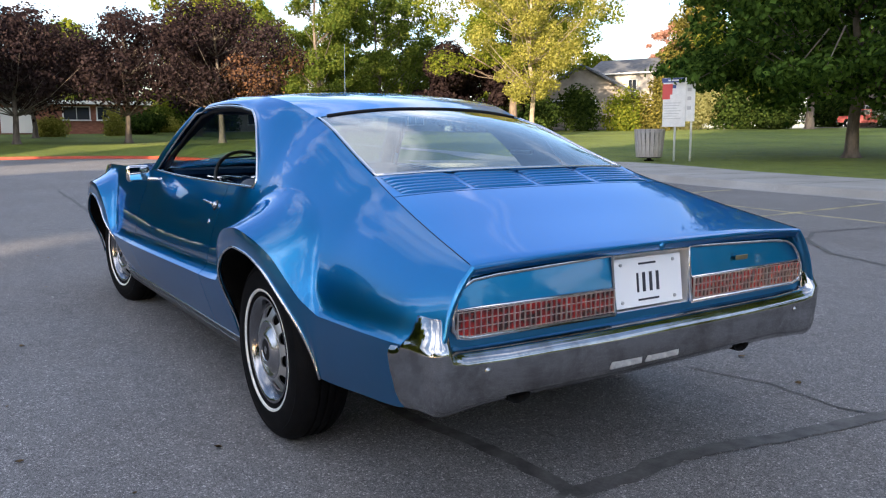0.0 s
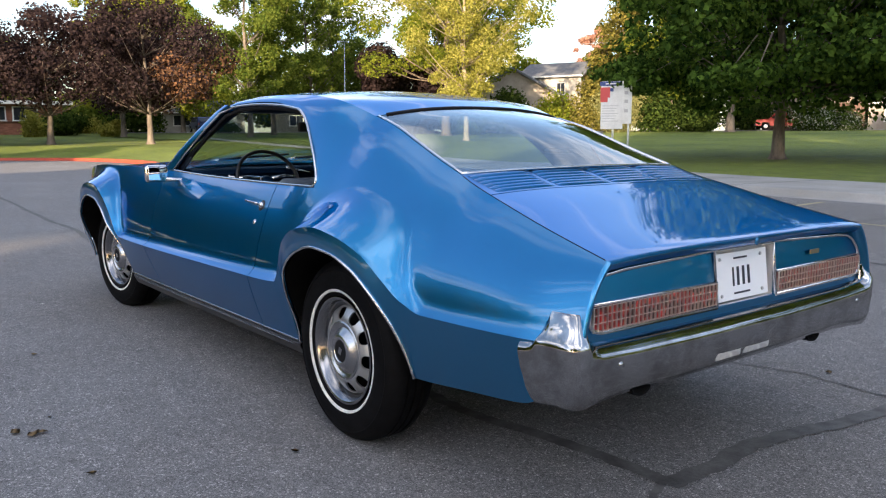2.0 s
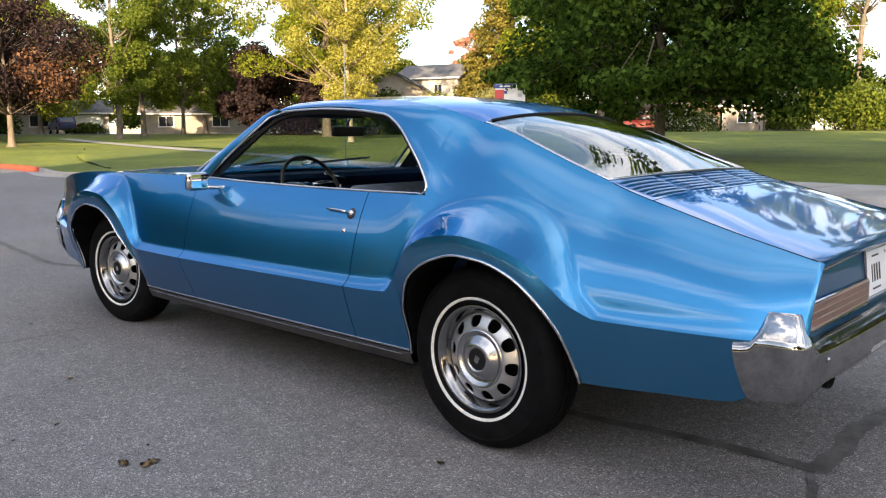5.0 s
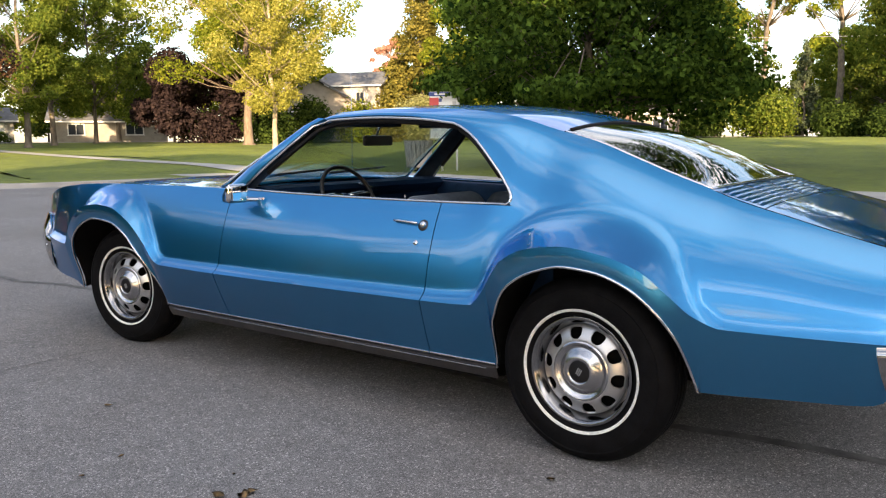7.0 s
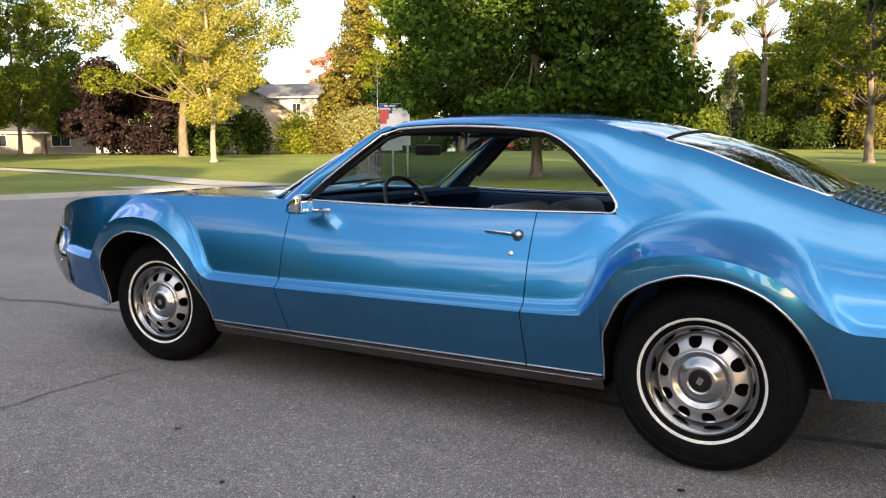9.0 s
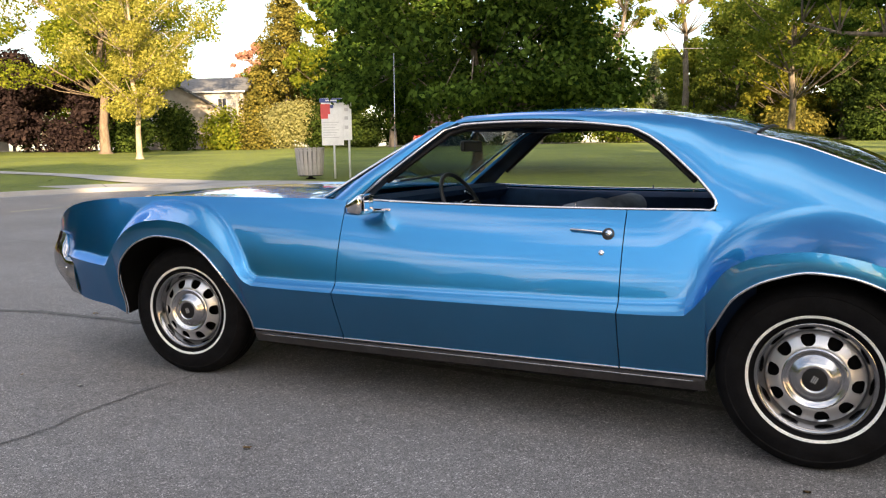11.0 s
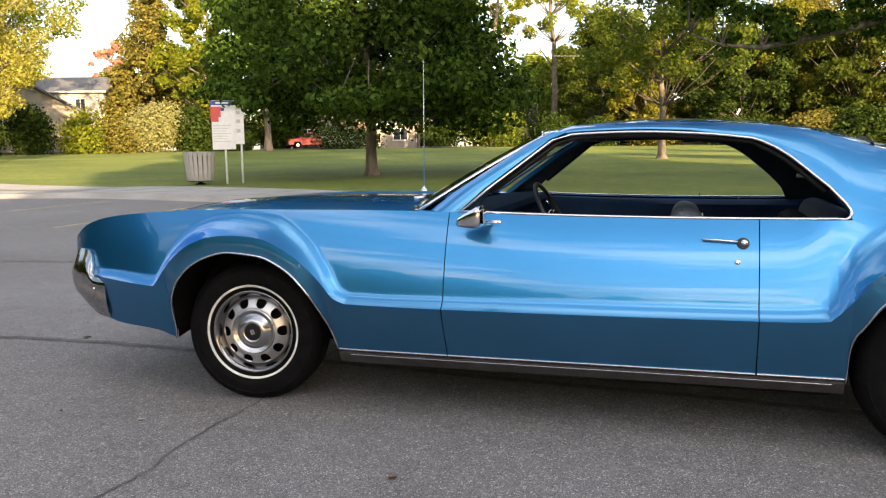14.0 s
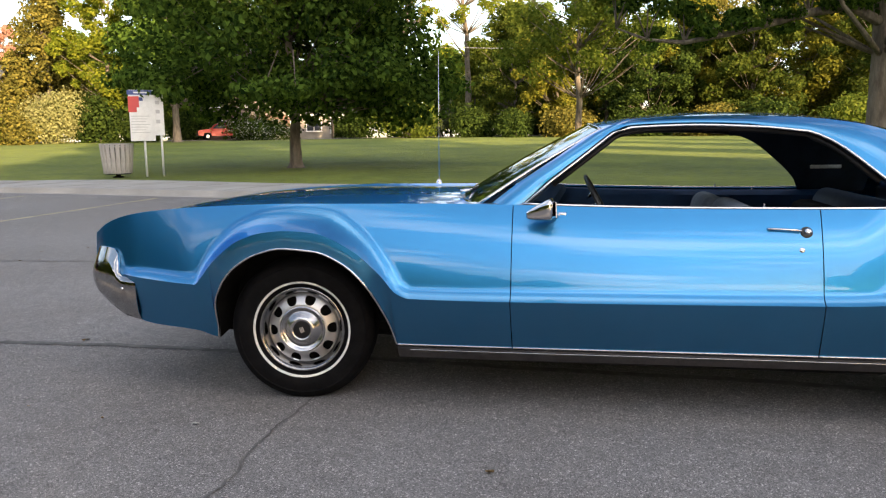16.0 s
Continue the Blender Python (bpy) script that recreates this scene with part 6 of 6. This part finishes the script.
make_shrub("long clipped yellow-green hedge in the sun", -80.5, 17.5, 8.5, 1.9, BIRCH, 6000, 0.2, 90, d=3.0)

# unseen tall trees across the lot, added to lay their shade over it
shade_kinds = [make_tree("tall dense tree added out of view to shade the lot", 0, 0, h, 7.5, 0.4, 0.5, MAPLE, 26000, 0.72, 200 + k, blobs=80, z=0.0, group="shade trees") for k, h in enumerate((22.5, 23.5))]
k = 0
for reach, first, heights in ((46, 2.5, (1.0, 1.0, 0.86, 0.92, 0.95, 1.0, 1.0)), (58, 6.6, (1.06, 1.0, 0.90)), (68, 2.7, (1.1, 1.0, 0.74))):
    for j, q in enumerate(heights):
        p = first + j * 6.6
        # from the fourth on, crowns are squeezed thin to leave sunlit streaks between
        m = pose(0.629 * reach + 0.777 * p, -0.777 * reach + 0.629 * p, 0, 0, 0, 47 * k) @ Matrix.Diagonal((1, 1, q, 1) if j < 3 else (0.30, 0.30, q, 1))
        if k < 2:
            shade_kinds[k].matrix_basis = m
        else:
            copy_thing(shade_kinds[k % 2], m)
        k += 1
# green trees out of view, there for their reflections in the paint
green_kind = make_tree("tall leafy green tree across the lot", 0, 0, 22.5, 7.5, 0.4, 0.5, GREEN, 26000, 0.72, 204, blobs=80, z=0.0, group="shade trees")
for k, (turn, reach, q) in enumerate(((-174, 46, 0.46), (-166, 42, 0.58), (-158, 43, 0.62), (-150, 42, 0.64), (-142, 44, 0.60), (-134, 36, 0.62), (-162, 55, 0.78), (-153, 57, 0.74), (-145, 55, 0.72), (-137, 58, 0.70), (-126, 38, 0.60), (-118, 42, 0.60), (-134, 27, 0.42),
                                     (-110, 62, 0.82), (-103, 72, 0.94), (-97, 75, 0.76), (-91, 80, 0.78), (-84, 80, 0.70), (-77, 80, 0.58))):
    m = pose(reach * math.cos(radians(turn)), reach * math.sin(radians(turn)), 0, 0, 0, 71 * k)
    c = copy_thing(green_kind, m) if k else green_kind
    c.matrix_basis = m
    c.scale = (q, q, q)

# one more unseen tree, added to narrow the sunlit strip
c = copy_thing(shade_kinds[0], pose(0.629 * 52 - 0.777 * 11.7, -0.777 * 52 - 0.629 * 11.7, 0, 0, 0, 20))
c.scale = (0.78, 0.78, 1.0)

# a belt of far trees that closes the view
far_kinds = [make_tree("far green tree closing the park", 0, 0, 17, 7.5, 0.3, 0.3, m, 6500, 0.65, 300 + k, blobs=40, z=0.0, group="far trees") for k, m in enumerate((GREEN, LIME, DARKGREEN))]
rnd = random.Random(9)
spots = [(a, r) for r in (100, 116) for a in range(-20, 231, 6)]
for k, (a, r) in enumerate(spots):
    r += 8 if 148 < a < 174 and r < 110 else 0
    a = radians(a + rnd.uniform(-2, 2))
    m = pose(r * math.cos(a), r * math.sin(a), 1.4, 0, 0, rnd.uniform(0, 360))
    if k < 3:
        far_kinds[k].matrix_basis = m
    else:
        c = copy_thing(far_kinds[rnd.choice((0, 0, 1, 2))], m)
        q = rnd.uniform(0.5, 0.85)
        c.scale = (q, q, q)


# ---- sign, litter bin, houses, vehicles ----
BOARD = surface("white_sign_board", (0.66, 0.67, 0.68), (0.76, 0.77, 0.78), 5.0, 0.4, 0.05, 0.001)
SIGNBLUE = shader("sign_blue", (0.03, 0.06, 0.22), 0.45)
SIGNRED = shader("sign_red", (0.55, 0.06, 0.06), 0.45)
SIGNGREY = shader("sign_print", (0.42, 0.43, 0.45), 0.5)
GALV = surface("galvanised_post", (0.36, 0.37, 0.38), (0.50, 0.51, 0.52), 8.0, 0.45, 0.1, 0.001, metal=0.4)
SLATWOOD = surface("weathered_slat", (0.28, 0.26, 0.245), (0.42, 0.40, 0.385), 7.0, 0.8, 0.4, 0.003, 60.0, stretch=(1, 1, 0.15))

SIGN_YAW = 32
sign = thing("notice_board", "white park notice board with blue heading on steel posts", "sign", pose(-14.95, 20.05, 0.12, 0, 0, SIGN_YAW))
part("post", tube([(-0.02, 0.04, -0.1), (-0.02, 0.04, 2.78)], 0.038, 10), BOARD, sign, "", 60)
part("post", tube([(0.52, 0.10, -0.1), (0.52, 0.10, 2.68)], 0.038, 10), BOARD, sign, "", 60)
panel_a = part("panel", box((0.78, 0.03, 1.68), (-0.06, -0.02, 2.05), 0.008), BOARD, sign)
part("heading", box((0.78, 0.004, 0.15), (-0.10, -0.037, 2.805)), SIGNBLUE, panel_a)
part("heading_bar", box((0.46, 0.003, 0.05), (-0.06, -0.0405, 2.805)), BOARD, panel_a)
part("map_block", box((0.34, 0.004, 0.36), (-0.30, -0.037, 2.50)), SIGNRED, panel_a)
part("map_block", box((0.26, 0.004, 0.16), (-0.34, -0.037, 2.24)), SIGNRED, panel_a)
part("map_block", box((0.12, 0.004, 0.12), (-0.07, -0.037, 2.59)), SIGNBLUE, panel_a)
for k in range(7):
    part("print_bar", box((0.58 - 0.07 * (k % 3), 0.003, 0.022), (-0.12 - 0.03 * (k % 3), -0.0365, 2.03 - 0.09 * k)), SIGNGREY, panel_a)
panel_b = part("panel", box((0.34, 0.06, 1.36), (0.46, 0.03, 2.07), 0.01), BOARD, sign)
for z in (2.48, 2.18, 1.85):
    part("print_bar", box((0.13, 0.003, 0.12), (0.44, -0.0015, z)), SIGNGREY, panel_b)

bin_at = thing("litter_bin", "round litter bin clad in weathered grey slats", "bin", pose(-15.85, 19.75, 0.13))
bin_at.scale = (1.12, 1.12, 1.1)
part("liner", lathe([(0.0, 0.10), (0.36, 0.10), (0.41, 0.98), (0.39, 0.98), (0.34, 0.14), (0.0, 0.14)], 32, "z"), BLACK, bin_at, "dark inner liner", 60)
part("foot", lathe([(0.0, 0.0), (0.16, 0.0), (0.16, 0.03), (0.07, 0.05), (0.07, 0.12), (0.0, 0.12)], 20, "z"), SHADE, bin_at, "", 60)
slat = box((0.118, 0.028, 0.90), (0, -0.43, 0.58), 0.006)
for v in slat.verts:
    v.co.y -= 0.04 * (v.co.z - 0.58) / 0.45
slat = part("slat", slat, SLATWOOD, bin_at)
for k in range(1, 20):
    o = slat.copy()
    scene.collection.objects.link(o)
    o.matrix_basis = pose(0, 0, 0, 0, 0, 360 * k / 20)
part("hoop", lathe([(0.435, 0.92), (0.455, 0.92), (0.457, 0.95), (0.437, 0.95)], 40, "z"), GALV, bin_at, "", 60)

BROWNBRICK = surface("brown_brick", (0.085, 0.050, 0.036), (0.15, 0.088, 0.062), 3.0, 0.85, 0.3, 0.004, 20.0, stretch=(1, 1, 3))
BRICK = surface("red_brick", (0.19, 0.075, 0.045), (0.30, 0.125, 0.08), 3.0, 0.85, 0.3, 0.004, 20.0, stretch=(1, 1, 3))
CREAM = surface("cream_stucco", (0.36, 0.335, 0.30), (0.46, 0.43, 0.39), 1.2, 0.85, 0.2, 0.004, 30.0)
# siding darkened to brown, so that its shade is in the colour
SIDING_SHADE = surface("shaded_siding", (0.15, 0.122, 0.10), (0.22, 0.182, 0.15), 1.2, 0.85, 0.2, 0.004, 30.0)
TAN = surface("tan_stucco", (0.25, 0.215, 0.18), (0.34, 0.30, 0.255), 1.2, 0.85, 0.2, 0.004, 30.0)
SHINGLE = surface("grey_shingles", (0.085, 0.088, 0.095), (0.15, 0.152, 0.16), 2.0, 0.9, 0.5, 0.01, 14.0, stretch=(1, 1, 4))
PALEROOF = surface("pale_roofing", (0.36, 0.34, 0.31), (0.50, 0.48, 0.45), 1.0, 0.9, 0.3, 0.005, 14.0)
TRIM = shader("white_trim", (0.72, 0.71, 0.68), 0.5)
PANE = shader("dark_window_pane", (0.03, 0.035, 0.045), 0.06, 0.0, Coat_Weight=0.6)


def add_window(h, u, z, w, hh, y, n=2):
    win = part("window", box((w + 0.16, 0.10, hh + 0.16), (u, y, z), 0.01), TRIM, h)
    for k in range(n):
        part("pane", box((w / n - 0.06, 0.04, hh), (u - w / 2 + (k + 0.5) * w / n, y - 0.045, z)), PANE, win)
    part("sill", box((w + 0.3, 0.16, 0.06), (u, y - 0.06, z - hh / 2 - 0.09)), TRIM, win)


def make_house(label, x, y, yaw, w, d, eave, ridge, wall, roofing, windows=(), base=None, flat=False, lower=None, over=0.5, end_windows=(), hip=0.0):
    h = thing("house", label, "house", pose(x, y, gz(x, y) if base is None else base, 0, 0, yaw), "houses round the park")
    t = 0.2
    z0 = 0.0 if lower is None else lower[0]
    if lower:
        part("wall", box((w + 0.1, d + 0.1, lower[0]), (0, 0, lower[0] / 2)), lower[1], h)
    bm = bmesh.new()
    prof = [(-d / 2, z0 - 0.3 * (lower is None)), (d / 2, z0 - 0.3 * (lower is None)), (d / 2, eave), (0, eave if flat else ridge - 0.12), (-d / 2, eave)]
    a = [bm.verts.new((-w / 2, yy, zz)) for yy, zz in prof]
    b = [bm.verts.new((w / 2, yy, zz)) for yy, zz in prof]
    bm.faces.new(a[::-1])
    bm.faces.new(b)
    for k in range(5):
        bm.faces.new((a[k], a[(k + 1) % 5], b[(k + 1) % 5], b[k]))
    bmesh.ops.recalc_face_normals(bm, faces=bm.faces[:])
    part("wall", bm, wall, h)
    if flat:
        part("roof", box((w + 1.4, d + 1.4, 0.34), (0, 0, eave + 0.17), 0.02), PALEROOF, h)
        part("fascia", box((w + 1.5, 0.06, 0.30), (0, -d / 2 - 0.74, eave + 0.17)), TRIM, h)
    else:
        for s in (-1, 1):
            rise = (ridge - eave) / (d / 2)
            q = [(-w / 2 - over + 0 * hip, s * (d / 2 + over), eave - over * rise), (w / 2 + over, s * (d / 2 + over), eave - over * rise), (w / 2 + over - hip, 0, ridge), (-w / 2 - over + hip, 0, ridge)]
            bm = bmesh.new()
            bm.faces.new([bm.verts.new(p) for p in q])
            part("roof", thick(bm, t), roofing, h)
            part("gutter", box((w + 2 * over, 0.10, 0.16), (0, s * (d / 2 + over + 0.02), eave - over * rise - 0.02)), TRIM, h)
    for u, z, ww, hh in windows:
        add_window(h, u, z, ww, hh, -d / 2 - 0.05)
    for k, (u, z, ww, hh, e) in enumerate(end_windows):
        win = part("window", box((0.10, ww + 0.16, hh + 0.16), (e * (w / 2 + 0.04), u, z), 0.01), TRIM, h)
        part("pane", box((0.04, ww, hh), (e * (w / 2 + 0.085), u, z)), PANE, win)
    return h


h = make_house("long low red brick house with a pale flat roof", -79.5, 2.0, 90, 26, 9, 2.55, 2.9, BRICK, PALEROOF, ((7.2, 1.75, 2.2, 1.1), (9.9, 1.75, 1.9, 1.1), (-6, 1.75, 2.4, 1.2)), flat=True)
part("garage_door", box((2.6, 0.10, 2.2), (2.4, -4.52, 1.1)), TRIM, h)
h = make_house("cream bungalow with a low grey roof", -90.5, 33.0, 67, 11.5, 8, 2.5, 3.9, CREAM, SHINGLE, ((-4.2, 1.45, 1.6, 1.1), (-1.2, 1.45, 1.8, 1.1)))
part("garage_door", box((3.4, 0.10, 2.1), (3.2, -4.04, 1.05)), TRIM, h)
make_house("tan bungalow with a grey roof", -84.0, 47.5, 58, 12, 8, 2.5, 4.0, TAN, SHINGLE, ((-3.5, 1.45, 1.6, 1.1), (2.5, 1.45, 1.8, 1.1)))
make_house("two-storey cream house with a dark grey roof", -65.6, 70.2, 22, 8.0, 9, 6.6, 8.4, CREAM, SHINGLE, ((1.6, 5.0, 1.0, 1.3),), end_windows=((-1.0, 5.0, 1.3, 1.5, 1),), over=0.4)
make_house("pale low house wing with a grey gabled roof", -62.5, 60.0, 128, 9, 9, 4.0, 6.6, TAN, SHINGLE, ((2, 2.0, 1.4, 1.2),), end_windows=((-0.6, 2.3, 1.6, 1.4, -1), (2.6, 2.3, 1.0, 1.4, -1)), over=0.5)
# the upper walls carry their shade as a darker colour
h = make_house("two-storey house with siding darkened for shade and a brick ground floor", -39.6, 82.0, 22, 9.5, 8, 5.4, 7.4, SIDING_SHADE, SHINGLE, ((-3.2, 4.2, 1.4, 1.2), (0.0, 4.2, 1.2, 1.2), (3.2, 4.2, 1.4, 1.2), (-3.0, 1.5, 1.8, 1.2), (-0.4, 1.5, 1.4, 1.2)), lower=(2.7, BROWNBRICK))
part("garage_door", box((2.6, 0.10, 2.2), (2.9, -4.12, 1.1)), BROWNBRICK, h)
# a whitish garage in shade, painted tan to look so
make_house("low whitish garage, tan for its shade, beside the brick house", -31.6, 85.2, 22, 7.0, 7, 2.9, 4.6, TAN, SHINGLE, ((-1.2, 1.5, 1.6, 1.2), (1.8, 1.5, 2.2, 1.6)))
part("chimney", box((0.9, 0.7, 3.4), (-3.6, 1.0, 7.3)), BRICK, h)

CARRED = shader("red_truck_paint", (0.36, 0.014, 0.011), 0.28, 0.1, Coat_Weight=0.8)
CARNAVY = shader("navy_car_paint", (0.02, 0.035, 0.11), 0.28, 0.2, Coat_Weight=0.8)


def make_vehicle(name, label, category, x, y, yaw, paint, outline, glass, wheels, width=1.75, r=0.34):
    """Side outline (x, z) swept across, with tapered upper body, side glass and wheels."""
    v = thing(name, label, category, pose(x, y, gz(x, y) + 0.045, 0, 0, yaw))
    rows = []
    for s in (-1, -0.92, 0.92, 1):
        rows.append([(px, s * width / 2 * (1 - 0.13 * max(0, pz - 1.0)), pz if abs(s) < 1 else lerp(0.75, pz, 0.985)) for px, pz in outline])
    bm = sheet(rows, close=True)
    for row in (0, 3):
        bm.faces.new([bm.verts[row * len(outline) + k] for k in range(len(outline))]) if not bm.verts.ensure_lookup_table() else None
    bmesh.ops.recalc_face_normals(bm, faces=bm.faces[:])
    part("body", bm, paint, v, "", 30)
    for s in (-1, 1):
        for poly in glass:
            bm = bmesh.new()
            bm.faces.new([bm.verts.new((px, s * (width / 2 * (1 - 0.13 * max(0, pz - 1.0)) + 0.008), pz)) for px, pz in poly])
            part("side_window", thick(bm, 0.004), PANE, v)
        for wx in wheels:
            w = part("wheel", lathe([(0.0, -0.10), (r * 0.55, -0.10), (r * 0.62, -0.11), (r * 0.95, -0.10), (r, -0.06), (r, 0.08), (0.0, 0.08)], 24), RUBBER, v, "", 40, Matrix.Translation((wx, s * (width / 2 - 0.06), r)) @ pose(0, 0, 0, 0, 0, 0 if s < 0 else 180))
            part("hubcap", lathe([(0.0, -0.125), (r * 0.40, -0.118), (r * 0.56, -0.104)], 20), STEEL, w, "", 40)
    part("bumper", box((0.14, width, 0.20), (outline[0][0] - 0.02, 0, 0.50), 0.03), BLACK, v)
    return v


TRUCK = [(-2.35, 0.42), (-2.38, 0.80), (-2.30, 1.00), (-1.15, 1.10), (-0.60, 1.62), (0.45, 1.66), (0.55, 1.10), (2.35, 1.08), (2.38, 0.45), (1.85, 0.40), (1.75, 0.72), (1.15, 0.72), (1.05, 0.38), (-1.02, 0.38), (-1.12, 0.72), (-1.75, 0.72), (-1.85, 0.40)]
make_vehicle("pickup_truck", "small red pickup truck parked on the street", "truck", -38.6, 73.2, 34, CARRED, TRUCK, [[(-0.95, 1.12), (-0.50, 1.55), (0.36, 1.58), (0.40, 1.12)]], (-1.43, 1.45))
WAGON = [(-2.2, 0.42), (-2.22, 0.85), (-1.25, 1.02), (-0.55, 1.60), (1.85, 1.62), (2.15, 1.05), (2.18, 0.45), (1.75, 0.40), (1.68, 0.70), (1.08, 0.70), (1.0, 0.38), (-1.0, 0.38), (-1.08, 0.70), (-1.68, 0.70), (-1.76, 0.40)]
wagon = make_vehicle("parked_car", "dark blue estate car on a driveway", "car", -80.5, 30.0, -8, CARNAVY, WAGON, [[(-1.0, 1.08), (-0.48, 1.52), (0.5, 1.55), (0.5, 1.08)], [(0.58, 1.08), (0.58, 1.55), (1.75, 1.54), (1.95, 1.08)]], (-1.38, 1.38))

part("rear_window", box((0.02, 1.25, 0.44), (0, 0, 0), 0.004), PANE, wagon, "dark rear window", None, pose(2.015, 0, 1.33, 0, -27.8, 0))
part("rear_bumper", box((0.10, 1.72, 0.18), (2.20, 0, 0.50), 0.03), BLACK, wagon)
for y in (-0.74, 0.74):
    part("tail_lamp", box((0.04, 0.16, 0.30), (2.17, y, 0.88), 0.01), REDLENS, wagon, "red tail lamp")

pole = thing("utility_pole", "pale wooden utility pole beside the street", "pole", pose(-27.8, 77.4, gz(-27.8, 77.4)))
part("shaft", tube([(0, 0, -0.2), (0, 0, 5.0), (0, 0, 10.8)], [0.14, 0.13, 0.12], 10), BARK, pole, "", 60)
part("cross_arm", box((1.6, 0.12, 0.14), (0, 0, 10.1)), BARK, pole)
cables = thing("overhead_cable", "pale overhead cable strung above the street", "cable", pose(0, 0, 0))
pts = []
for (a, b) in (((-80, 42, 12.2), (-54, 72, 11.6)), ((-54, 72, 11.6), (-27.8, 77.5, 11.6)), ((-27.8, 77.5, 11.6), (18, 84, 10.6))):
    for k in range(12):
        t = k / 12
        pts.append(Vector(a).lerp(Vector(b), t) + Vector((0, 0, -0.7 * 4 * t * (1 - t))))
part("strand", tube(pts, 0.02, 5), GALV, cables, "", 60)
